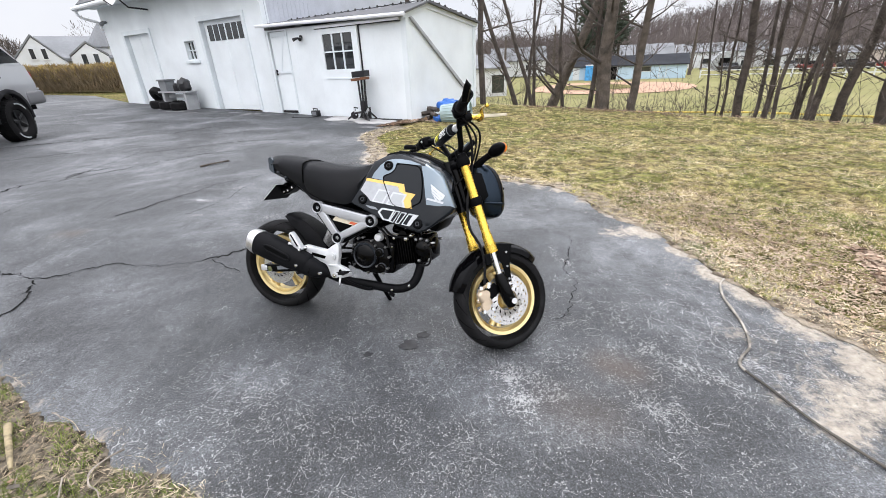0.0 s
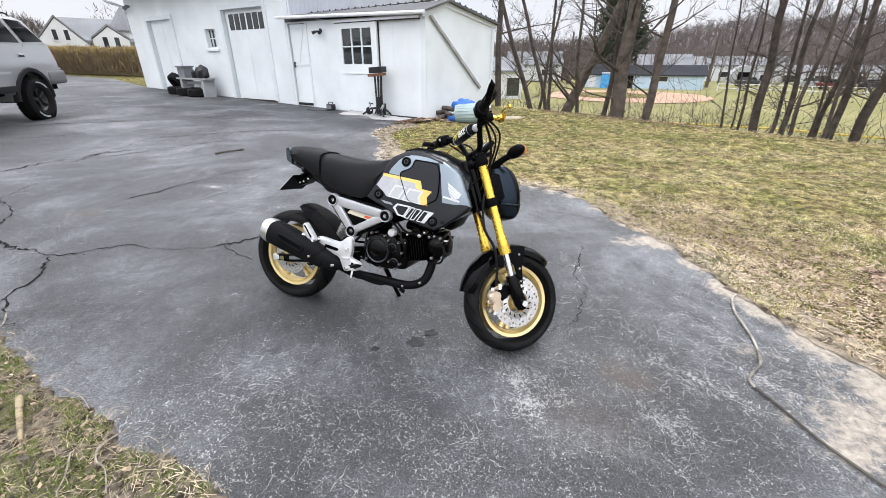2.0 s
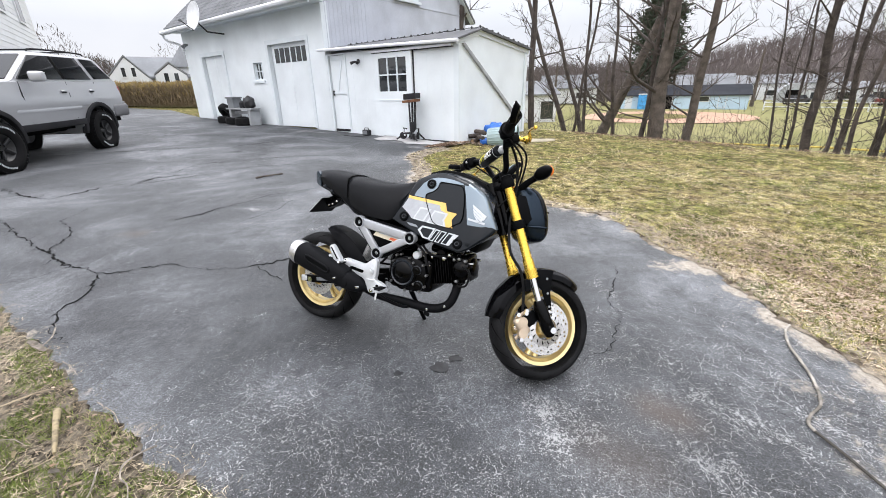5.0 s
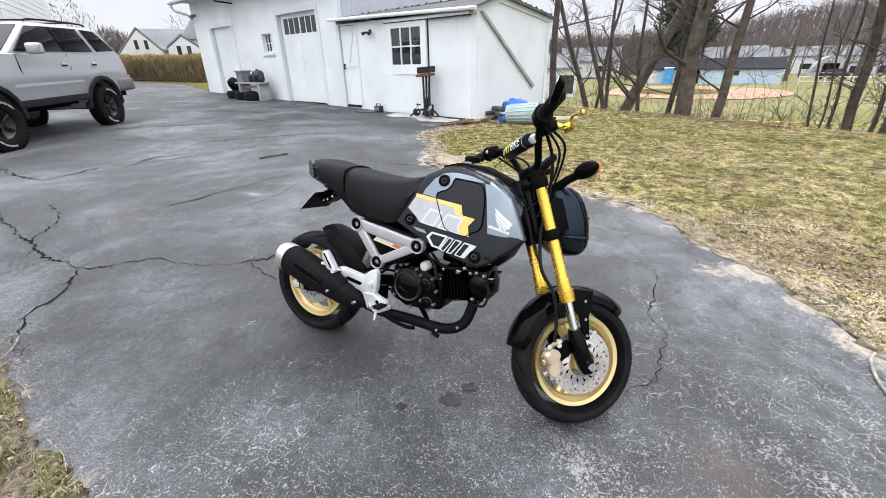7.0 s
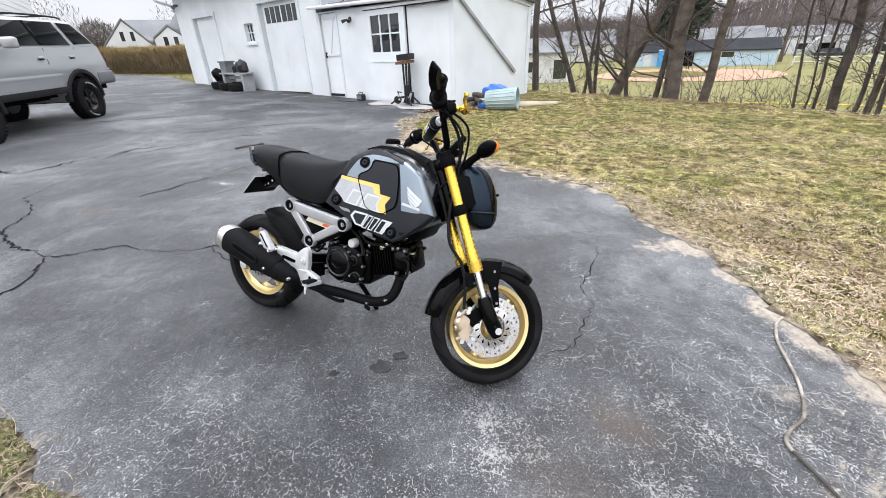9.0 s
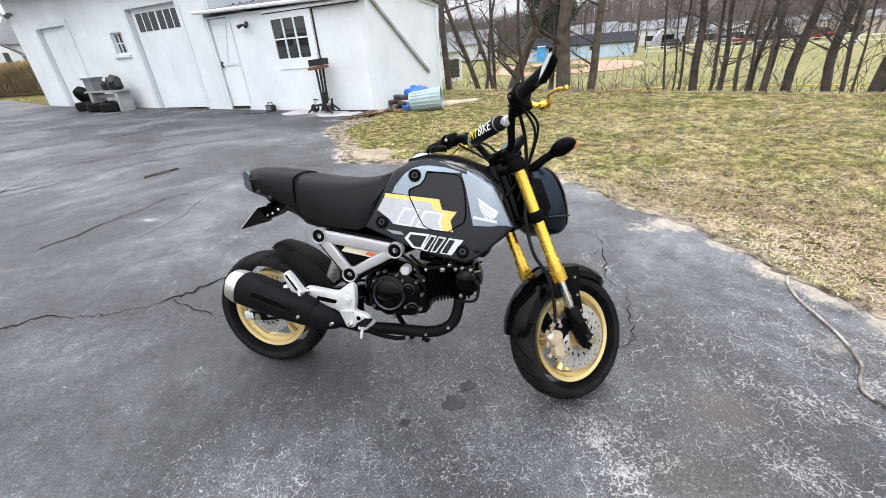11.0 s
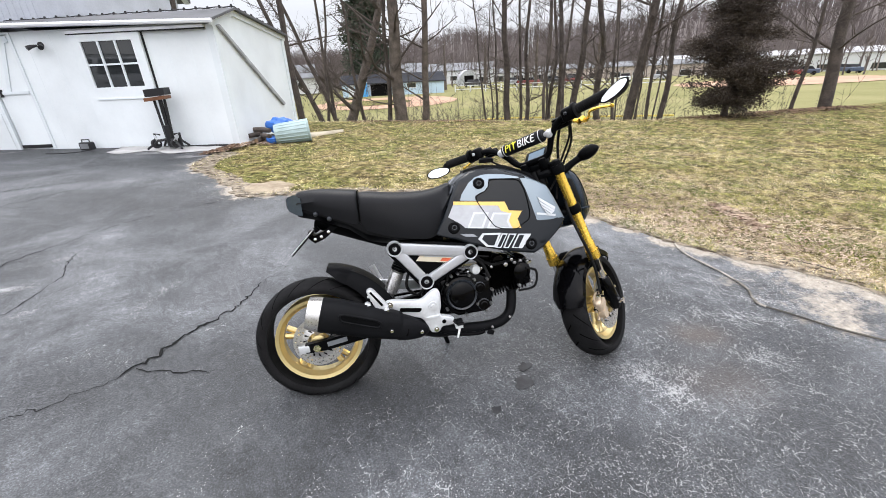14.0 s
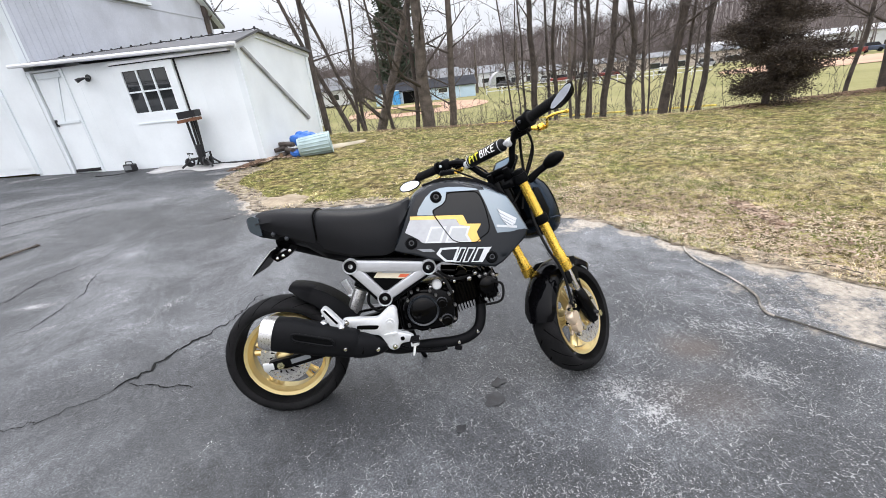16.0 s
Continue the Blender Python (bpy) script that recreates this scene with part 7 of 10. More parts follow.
# seat, tail and plate
def seat_ring(x, z0, z1, w0, w1, crown=0.012):
    return [Vector((x, CY0 + s * w, z)) for s, w, z in ((-1, w0, z0), (-1, w0 + 0.006, z0 + (z1 - z0) * 0.35), (-1, w1 + 0.004, z1 - 0.030), (-1, w1 - 0.008, z1 - 0.010), (-1, w1 * 0.72, z1 + crown * 0.4), (-1, w1 * 0.3, z1 + crown), (1, w1 * 0.3, z1 + crown), (1, w1 * 0.72, z1 + crown * 0.4), (1, w1 - 0.008, z1 - 0.010), (1, w1 + 0.004, z1 - 0.030), (1, w0 + 0.006, z0 + (z1 - z0) * 0.35), (1, w0, z0))]


seat = bp("rider_seat", loft(bmesh.new(), smooth_rings([seat_ring(x, a, b, w0, w1) for x, a, b, w0, w1 in ((0.206, 0.652, 0.752, 0.085, 0.088), (0.214, 0.648, 0.764, 0.095, 0.098), (0.26, 0.628, 0.763, 0.115, 0.112), (0.33, 0.606, 0.753, 0.128, 0.118), (0.42, 0.590, 0.747, 0.130, 0.112), (0.475, 0.592, 0.748, 0.122, 0.098), (0.525, 0.655, 0.756, 0.098, 0.078), (0.562, 0.725, 0.768, 0.07, 0.06), (0.572, 0.745, 0.768, 0.05, 0.045))])), M_SEAT, None, "black vinyl seat with raised rear part")
bp("pillion_seat", loft(bmesh.new(), smooth_rings([seat_ring(x, a, b, w0, w1) for x, a, b, w0, w1 in ((-0.012, 0.752, 0.778, 0.042, 0.050), (0.0, 0.742, 0.786, 0.058, 0.066), (0.05, 0.722, 0.790, 0.078, 0.084), (0.11, 0.698, 0.787, 0.092, 0.096), (0.17, 0.674, 0.779, 0.10, 0.103), (0.208, 0.662, 0.774, 0.098, 0.098), (0.218, 0.664, 0.764, 0.085, 0.085))])), M_SEAT, seat, "raised rear part of the seat")
bp("seat_seam", tube(bmesh.new(), [Vector((0.2125, CY0 + s * w, z)) for s, w, z in ((-1, 0.1005, 0.675), (-1, 0.1045, 0.735), (-1, 0.0965, 0.764), (-1, 0.072, 0.775), (-1, 0.03, 0.782), (1, 0.03, 0.782), (1, 0.072, 0.775), (1, 0.0965, 0.764), (1, 0.1045, 0.735), (1, 0.1005, 0.675))], 0.003, 6), M_GROOVE, seat)
tail = bp("tail_cowl", loft(bmesh.new(), [[Vector((x, CY0 + s * w, z)) for s, w, z in ((-1, w_ * 0.7, z0), (-1, w_, (z0 + z1) / 2), (-1, w_ * 0.95, z1), (1, w_ * 0.95, z1), (1, w_, (z0 + z1) / 2), (1, w_ * 0.7, z0))] for x, z0, z1, w_ in ((-0.010, 0.708, 0.752, 0.055), (0.06, 0.690, 0.735, 0.082), (0.17, 0.645, 0.690, 0.098), (0.235, 0.595, 0.655, 0.108), (0.34, 0.570, 0.620, 0.125), (0.47, 0.574, 0.602, 0.125), (0.53, 0.585, 0.640, 0.11))]), M_BLK, None, "black plastic tail cowl")
bp("tail_light", loft(bmesh.new(), [[Vector((x, CY0 + s * w, z)) for s, w, z in ((-1, w_, z0), (-1, w_ * 1.1, z1), (1, w_ * 1.1, z1), (1, w_, z0))] for x, z0, z1, w_ in ((-0.046, 0.745, 0.772, 0.034), (-0.036, 0.730, 0.783, 0.046), (-0.012, 0.716, 0.790, 0.056), (0.012, 0.712, 0.776, 0.068))]), M_SMOKE, tail, "smoked clear tail light")
for a, b in ((0.105, 0.694), (0.06, 0.716)):
    for s in (-1, 1):
        bp("cowl_bolt", lathe(bmesh.new(), [(0, 0.008), (0.007, 0.006), (0.009, 0.0)], 12, pose(a, CY0 + s * 0.092, b, -90 * s, 0, 0)), M_GREYP, tail)
bk = bp("plate_bracket", loft(bmesh.new(), [[Vector((x, CY0 + s * 0.030, z + h)) for s, h in ((-1, -0.014), (-1, 0.014), (1, 0.014), (1, -0.014))] for x, z in ((0.125, 0.668), (0.075, 0.630), (0.035, 0.615), (0.015, 0.634))]), M_BLK, tail, "black tail tidy bracket")
for x, z in ((0.09, 0.640), (0.062, 0.624), (0.038, 0.617)):
    bp("bracket_bolt", lathe(bmesh.new(), [(0, 0.006), (0.006, 0.005), (0.007, 0)], 10, pose(x, CY0 - 0.031, z, 90, 0, 0)), M_CHROME, bk)
pl = bp("number_plate", nbox((0.115, 0.175, 0.003), (-0.004, CY0, 0.616), (0, -44, 0), 0.001), mat("blank_plate", (0.55, 0.56, 0.57), 0.5, bump=0), bk, "pale number plate", False)
bp("plate_backing", nbox((0.118, 0.178, 0.004), (-0.0005, CY0, 0.6124), (0, -44, 0), 0.001), M_BLK, bk, "black plate backing", False)
bp("plate_bar", nbox((0.03, 0.11, 0.001), (-0.0055, CY0, 0.6185), (0, -44, 0)), M_GREYP, bk, "", False)
bp("plate_lamp", nbox((0.02, 0.06, 0.02), (0.045, CY0, 0.652), (0, -30, 0), 0.004), M_BLK, bk)

# ---- sport utility vehicle ----
M_SUV = mat("silver_car_paint", (0.41, 0.415, 0.43), 0.28, 0.45, var=0.01, scale=2, bump=0, coat=0.6, rvar=0.01)
M_SUVD = mat("dark_grey_cladding", (0.022, 0.022, 0.024), 0.6, var=0.15, bump=0.1, spec=0.06)
M_TYRE = mat("off_road_tyre", (0.010, 0.010, 0.0105), 0.8, var=0.2, bump=0.15, spec=0.06)
M_UNDER = mat("dark_underbody", (0.005, 0.005, 0.005), 0.9, bump=0.1, spec=0.05)
M_TINT = mat("tinted_car_glass", (0.005, 0.0055, 0.0065), 0.05, var=0.02, bump=0, spec=0.22, rvar=0.02)
M_RIMD = mat("dark_alloy_wheel", (0.022, 0.022, 0.023), 0.45, 0.3, var=0.15, bump=0.05)
M_LAMPR = mat("red_lamp_lens", (0.35, 0.02, 0.015), 0.15, bump=0)

SC = 0.915
fwd, lft = Vector((0.2633, -0.9647, 0)), Vector((0.9647, 0.2633, 0))
rear_c = Vector((-7.473, 7.659, 0)) - lft * 0.76
SUVM = Matrix(((fwd.x, lft.x, 0, rear_c.x), (fwd.y, lft.y, 0, rear_c.y), (0, 0, 1, yard(-7.9, 6.8) - 0.005), (0, 0, 0, 1))) @ Matrix.Rotation(radians(0.9), 4, "Y") @ Matrix.Diagonal((SC, SC, SC, 1))
suv = thing("sport_utility_vehicle", "silver four-door sport utility vehicle with dark wheels parked on the driveway", "car")
suv.matrix_world = SUVM


def sp(name, bm, material, parent=None, label="", smooth=True):
    return part(name, bm, material, parent or suv, label, smooth)


def arch(cx, r, z=0.40, n=10):
    return [(cx + r * math.cos(math.pi * k / n), z + r * math.sin(math.pi * k / n)) for k in range(n, -1, -1)]


low = [(-1.0, 0.70), (-0.62, 0.66)] + arch(0, 0.50)[0:] + [(0.6, 0.62), (2.08, 0.62)] + arch(2.675, 0.50) + [(3.25, 0.66), (3.42, 0.72), (3.44, 1.0), (3.36, 1.22), (3.1, 1.29), (2.05, 1.37), (-0.96, 1.38), (-1.02, 1.05)]


def crown(a, b, s):
    y = 0.84 - 0.10 * max(0, (b - 1.05)) - 0.10 * max(0, 0.9 - b) - (0.12 * max(0, a - 2.9) ** 1.5)
    return Vector((a, y if s == 0 else -y, b))


body = sp("body", prism(bmesh.new(), low, crown, 0.03, 2), M_SUV, None, "silver body")
# underbody as near-black boxes, added so arches and underside look shaded
sp("underbody", nbox((4.1, 1.25, 0.55), (1.2, 0, 0.78)), M_UNDER)
sp("rear_underbody", nbox((0.55, 1.50, 0.32), (-0.60, 0, 0.70)), M_UNDER)
sp("chassis_rail", nbox((3.6, 0.9, 0.12), (1.2, 0, 0.52)), M_UNDER)
cab = [(-0.95, 1.37, 0.80), (-0.66, 1.80, 0.68), (-0.5, 1.845, 0.64), (1.10, 1.865, 0.64), (1.25, 1.83, 0.66), (2.02, 1.36, 0.79)]
bm = bmesh.new()
l_ = [bm.verts.new((x, w_, z)) for x, z, w_ in cab]
r_ = [bm.verts.new((x, -w_, z)) for x, z, w_ in cab]
bm.faces.new(l_)
bm.faces.new(r_[::-1])
for i in range(len(cab)):
    j = (i + 1) % len(cab)
    bm.faces.new((l_[i], r_[i], r_[j], l_[j]))
bmesh.ops.bevel(bm, geom=bm.edges[:], offset=0.03, segments=2, profile=0.5, affect="EDGES")
cabin = sp("cabin", bm, M_SUV, None, "silver roof and pillars")


def flat_side(a, b, off, s):
    return Vector((a, s * (0.80 - (b - 1.37) * 0.285 + off), b))


for s in (-1, 1):
    for nm, pts in (("front_window", [(1.84, 1.40), (1.25, 1.795), (0.79, 1.805), (0.73, 1.40)]), ("rear_window", [(0.65, 1.40), (0.70, 1.805), (0.00, 1.805), (-0.12, 1.40)]), ("quarter_window", [(-0.24, 1.41), (-0.12, 1.80), (-0.53, 1.785), (-0.86, 1.43)])):
        sp(nm, prism(bmesh.new(), pts, lambda a, b, k: flat_side(a, b, 0.006 - 0.02 * k, s), 0.004), M_TINT, cabin, "dark tinted side window")
    sp("door_pillar", prism(bmesh.new(), [(0.725, 1.40), (0.785, 1.805), (0.705, 1.805), (0.655, 1.40)], lambda a, b, k: flat_side(a, b, 0.004 - 0.02 * k, s), 0.003), M_UNDER, cabin, "black door pillar")
    for x in (1.86, 0.70, -0.16):
        sp("door_gap", prism(bmesh.new(), [(x, 0.70), (x, 1.36), (x + 0.012, 1.36), (x + 0.012, 0.70)], lambda a, b, k: crown(a, b, 0 if s > 0 else 1) + Vector((0, s * (0.001 - 0.01 * k), 0))), M_UNDER, body, "", False)
    for x in (0.86, 0.02):
        hd = sp("door_handle", nbox((0.15, 0.03, 0.035), (x, s * 0.825, 1.20), bevel=0.01), M_SUV, body)
        sp("handle_recess", nbox((0.13, 0.012, 0.05), (x, s * 0.826, 1.185)), M_SUVD, hd, "", False)
    sp("side_moulding", prism(bmesh.new(), [(0.52, 0.86), (0.52, 0.92), (2.15, 0.92), (2.15, 0.86)], lambda a, b, k: crown(a, b, 0 if s > 0 else 1) + Vector((0, s * (0.003 - 0.02 * k), 0)), 0.003), M_SUV, body)
    sp("rocker_cladding", prism(bmesh.new(), [(0.50, 0.57), (0.50, 0.68), (2.18, 0.68), (2.18, 0.57)], lambda a, b, k: crown(a, b, 0 if s > 0 else 1) + Vector((0, s * (0.035 - 0.06 * k), 0)), 0.012), M_SUVD, body, "grey sill step")
    for cx in (0, 2.675):
        ro, ri = arch(cx, 0.575), arch(cx, 0.495)[::-1]
        sp("wheel_flare", prism(bmesh.new(), ro + ri, lambda a, b, k: crown(a, b, 0 if s > 0 else 1) + Vector((0, s * (0.035 - 0.09 * k), 0)), 0.012), M_SUVD, body, "dark wheel arch flare")
        wm = pose(cx, s * 0.76, 0.395, -90 * s, 0, 0)
        wh = sp("wheel", lathe(bmesh.new(), [(0.0, 0.035), (0.06, 0.045), (0.075, 0.02), (0.175, 0.045), (0.20, 0.075), (0.212, 0.085), (0.21, -0.10), (0.05, -0.10)], 36, wm), M_RIMD, None, "dark alloy wheel with wide tyre")
        for k in range(5):
            th = 2 * math.pi * k / 5
            sp("spoke", tube(bmesh.new(), [wm @ Vector((0.05 * math.cos(th), 0.05 * math.sin(th), 0.05)), wm @ Vector((0.19 * math.cos(th), 0.19 * math.sin(th), 0.065))], [0.032, 0.042], 8, squash=0.6), M_RIMD, wh)
        sp("tyre", lathe(bmesh.new(), [(0.208, 0.085), (0.225, 0.105), (0.30, 0.125), (0.365, 0.118), (0.388, 0.095), (0.395, 0.05), (0.395, -0.05), (0.388, -0.095), (0.365, -0.118), (0.225, -0.105), (0.205, -0.08)], 48, wm, close=True), M_TYRE, wh, "wide black off-road tyre")
        bm = bmesh.new()
        for k in range(40):
            th = 2 * math.pi * k / 40
            for zz in (-0.085, 0.0, 0.085):
                t2 = th + (0.08 if zz == 0 else 0)
                box(bm, (0.020, 0.042, 0.055), bevel=0, m=wm @ Matrix.Rotation(t2, 4, "Z") @ pose(0.395, 0, zz))
        tagged(sp("tread", bm, M_TYRE, wh, "", False), kind="stuff")
        bm = bmesh.new()
        for k in range(24):
            th = 0.7 + 0.085 * (k % 12) + (math.pi if k > 11 else 0)
            box(bm, (0.026, 0.009 + 0.004 * (k % 3), 0.003), m=wm @ Matrix.Rotation(th, 4, "Z") @ pose(0.315, 0, 0.126))
        tagged(sp("tyre_letter_bars", bm, M_WDEC, wh, "white raised sidewall bars", False), kind="stuff")
    mr = sp("door_mirror", nbox((0.16, 0.20, 0.17), (1.62, s * 0.96, 1.44), (0, 0, 8 * s), 0.04, seg=3), M_SUV, body, "silver door mirror")
    sp("mirror_glass", nbox((0.006, 0.16, 0.13), (1.536, s * 0.955, 1.44), (0, 0, 8 * s), 0.002), M_MIRROR, mr, "", False)
    tl = sp("tail_lamp", nbox((0.10, 0.14, 0.30), (-0.985, s * 0.745, 1.12), bevel=0.02), M_LAMPR, body, "red tail lamp")
    hlp = sp("head_lamp", nbox((0.10, 0.36, 0.17), (3.38, s * 0.58, 1.08), bevel=0.02), M_PANE, body, "clear head lamp")
    rail = sp("roof_rail", tube(bmesh.new(), smooth_path([(-0.42, s * 0.60, 1.86), (-0.34, s * 0.60, 1.90), (0.4, s * 0.60, 1.915), (1.0, s * 0.60, 1.905), (1.1, s * 0.60, 1.87)], 5), 0.016, 8), M_SUVD, cabin, "dark roof rail")
for x in (-0.1, 0.75):
    sp("roof_bar", tube(bmesh.new(), [(x, -0.6, 1.915), (x, 0.6, 1.915)], 0.014, 8), M_SUVD, cabin)
sp("windscreen", loft(bmesh.new(), [[Vector((1.96, y, 1.40 + 0.015)) for y in (-0.70, 0.70)] + [Vector((1.31, y, 1.80 + 0.015)) for y in (0.60, -0.60)], [Vector((1.94, y, 1.39)) for y in (-0.70, 0.70)] + [Vector((1.29, y, 1.79)) for y in (0.60, -0.60)]]), M_TINT, cabin, "windscreen", False)
sp("rear_screen", nbox((0.012, 1.18, 0.34), (-0.845, 0, 1.58), (0, 34, 0), 0.004), M_TINT, cabin, "rear screen", False)
sp("rear_bumper", nbox((0.62, 1.69, 0.27), (-0.86, 0, 0.77), bevel=0.06, seg=3), mat("grey_bumper_paint", (0.15, 0.15, 0.157), 0.45, 0.3, var=0.05), body, "grey rear bumper")
sp("bumper_cap", nbox((0.22, 1.60, 0.04), (-1.04, 0, 0.925), bevel=0.015), M_SUV, body)
sp("front_bumper", nbox((0.24, 1.74, 0.26), (3.40, 0, 0.80), bevel=0.06, seg=3), M_SUV, body)
sp("grille", nbox((0.06, 0.75, 0.16), (3.42, 0, 1.08), bevel=0.01), M_UNDER, body)
sp("plate_blank", nbox((0.01, 0.32, 0.16), (-1.035, 0, 1.08)), M_WDEC, body, "", False)
sp("axle", tube(bmesh.new(), [(0, -0.7, 0.40), (0, 0.7, 0.40)], 0.06, 10), M_UNDER, None)
sp("front_axle", tube(bmesh.new(), [(2.675, -0.7, 0.40), (2.675, 0.7, 0.40)], 0.05, 10), M_UNDER, None)

# ---- things along the garage front ----
M_GREYPL = mat("grey_plastic", (0.16, 0.17, 0.18), 0.5, var=0.15, bump=0.05)
M_BENCH = mat("weathered_grey_bench", (0.30, 0.31, 0.32), 0.75, var=0.15, bump=0.1)
M_STEELB = mat("black_painted_steel", (0.02, 0.02, 0.022), 0.45, 0.3, var=0.2, bump=0.08)
M_BROWNW = mat("brown_stained_wood", (0.15, 0.062, 0.027), 0.6, var=0.25, scale=6, bump=0.15)
M_TARPW = mat("dirty_white_sheet", (0.40, 0.395, 0.39), 0.7, var=0.12, scale=4, bump=0.15)
M_BIN = mat("pale_aqua_plastic", (0.34, 0.44, 0.445), 0.45, var=0.1, scale=4, bump=0.05)
M_TARPB = mat("blue_tarpaulin", (0.03, 0.14, 0.50), 0.4, var=0.15, scale=6, bump=0.2)


def gpt(s, w, up=0.0):
    p = B(s, w, 0)
    return Vector((p.x, p.y, yard(p.x, p.y) + 0.012 + up))


def loose_tyre(m, label):
    t = part("car_tyre", lathe(bmesh.new(), [(0.185, -0.085), (0.22, -0.10), (0.285, -0.10), (0.312, -0.075), (0.318, 0), (0.312, 0.075), (0.285, 0.10), (0.22, 0.10), (0.185, 0.085), (0.20, 0.0)], 40, Matrix(), close=True), M_RUB, None, "", True)
    t.matrix_world = m
    return tagged(t, label, "tyre", "tyres by the garage")


p = gpt(8.60, -0.42)
loose_tyre(Matrix.Translation(p + Vector((0, 0, 0.10))), "black car tyre lying flat in front of a bench")
p = gpt(8.02, -0.46)
loose_tyre(Matrix.Translation(p + Vector((0, 0, 0.10))), "black car tyre lying flat under a bench")
p = gpt(7.45, -0.46)
loose_tyre(Matrix.Translation(p + Vector((0, 0, 0.10))), "black car tyre lying flat under a bench")
p = gpt(8.92, -0.25)
loose_tyre(Matrix.Translation(p + Vector((0, 0, 0.27))) @ Matrix.Rotation(math.atan2(UY, UX), 4, "Z") @ pose(0, 0, 0, 55, 0, 0), "black car tyre leaning against another tyre")

bench = thing("bench", "weathered grey plank bench with slanting legs", "bench")
g0 = gpt(7.6, -0.3).z
bb = lambda s0, s1, w0, w1, z0, z1: bbox(bmesh.new(), s0, s1, w0, w1, g0 + z0, g0 + z1)
part("seat", bb(6.98, 8.45, -0.52, -0.22, 0.43, 0.47), M_BENCH, bench)
for s in (7.12, 8.22):
    part("leg", bpoly(bmesh.new(), [(s - 0.08, -0.55, g0 - 0.01), (s + 0.0, -0.55, g0 - 0.01), (s + 0.10, -0.5, g0 + 0.43), (s - 0.02, -0.5, g0 + 0.43)], (0, 0.32, 0)), M_BENCH, bench)
part("rail", bb(7.2, 8.2, -0.39, -0.35, 0.30, 0.38), M_BENCH, bench)
tub = thing("plastic_tub", "grey plastic tub standing on a bench", "tub")
bm = bmesh.new()
for z0, z1, k in ((0.47, 0.75, 0.0), (0.74, 0.78, 0.03)):
    loft(bm, [[B(8.15 + a * (0.17 + k + 0.03 * (z - 0.47)), -0.37 + b * (0.13 + k), g0 + z) for a, b in ((-1, -1), (1, -1), (1, 1), (-1, 1))] for z in (z0, z1)])
part("tub_body", bm, M_GREYPL, tub)
bag = thing("black_bag", "lumpy black sack on a bench", "bag")
bm = bmesh.new()
bmesh.ops.create_icosphere(bm, subdivisions=3, radius=1)
for v in bm.verts:
    k = 1 + 0.25 * noise.noise(v.co * 2.2)
    q = B(7.28 + v.co.x * 0.21 * k, -0.37 + v.co.y * 0.15 * k, 0)
    v.co = Vector((q.x, q.y, g0 + 0.47 + max(0.0, 0.13 + v.co.z * 0.20 * k)))
part("sack", bm, M_STEELB, bag, "", True)
can = thing("metal_canister", "small dark canister on a bench", "canister")
part("can_body", lathe(bmesh.new(), [(0.075, 0), (0.08, 0.01), (0.08, 0.15), (0.05, 0.18), (0.02, 0.19)], 20, Matrix.Translation(B(7.72, -0.36, g0 + 0.47))), M_STEELB, can, "", True)
part("can_cap", lathe(bmesh.new(), [(0.022, 0.19), (0.024, 0.215), (0, 0.216)], 14, Matrix.Translation(B(7.72, -0.36, g0 + 0.47))), M_GREYPL, can)

# work stand with a brown head on a dirty white sheet
sheet = thing("ground_sheet", "dirty white sheet lying on the asphalt by the shed", "sheet")
sv, sf = [], []
for i in range(25):
    for j in range(6):
        s, w_ = 2.0 - 1.85 * i / 24, -0.12 - 0.34 * j / 5 - 0.10 * math.sin(i * 0.5) * (j / 5) - 0.15 * (i / 24)
        q = gpt(s, w_)
        sv.append((q.x, q.y, q.z + 0.012 + 0.012 * noise.noise((s * 4, w_ * 6, 0)) + (0.03 if j == 0 else 0)))
for i in range(24):
    for j in range(5):
        sf.append((i * 6 + j, i * 6 + j + 1, (i + 1) * 6 + j + 1, (i + 1) * 6 + j))
ob = part("sheet", (sv, [], sf), M_TARPW, sheet, "", True)
md = ob.modifiers.new("thick", "SOLIDIFY")
md.thickness = 0.006
stand = thing("work_stand", "black steel stand with a brown wooden head on wheels", "stand")
q = gpt(1.02, -0.25)
zz = q.z + 0.03
pt = lambda ds, dw, z: B(1.02 + ds, -0.25 + dw, zz + z)
for a in (-0.075, 0.0, 0.075):
    part("post", tube(bmesh.new(), [pt(a * 0.7, 0, 0.16), pt(a * 1.15, 0.02, 0.76)], 0.020, 8), M_STEELB, stand)
part("post_foot", tube(bmesh.new(), [pt(0, 0, 0.02), pt(0, 0, 0.36)], 0.06, 10), M_STEELB, stand)
part("head", bpoly(bmesh.new(), [(0.85, -0.35, zz + 0.765), (1.19, -0.35, zz + 0.735), (1.19, -0.35, zz + 0.785), (0.85, -0.35, zz + 0.815)], (0, 0.18, 0)), M_BROWNW, stand, "brown wooden head")
part("head_box", bpoly(bmesh.new(), [(0.84, -0.33, zz + 0.825), (1.17, -0.33, zz + 0.80), (1.17, -0.33, zz + 0.91), (0.84, -0.33, zz + 0.93)], (0, 0.16, 0)), M_STEELB, stand, "black box on the head")
for a, b in ((-0.30, -0.22), (0.30, -0.18), (0.22, 0.12), (-0.22, 0.12)):
    part("leg", tube(bmesh.new(), [pt(0, 0, 0.14), pt(a * 0.5, b * 0.5, 0.13), pt(a, b, 0.012)], [0.024, 0.020, 0.016], 8), M_STEELB, stand)
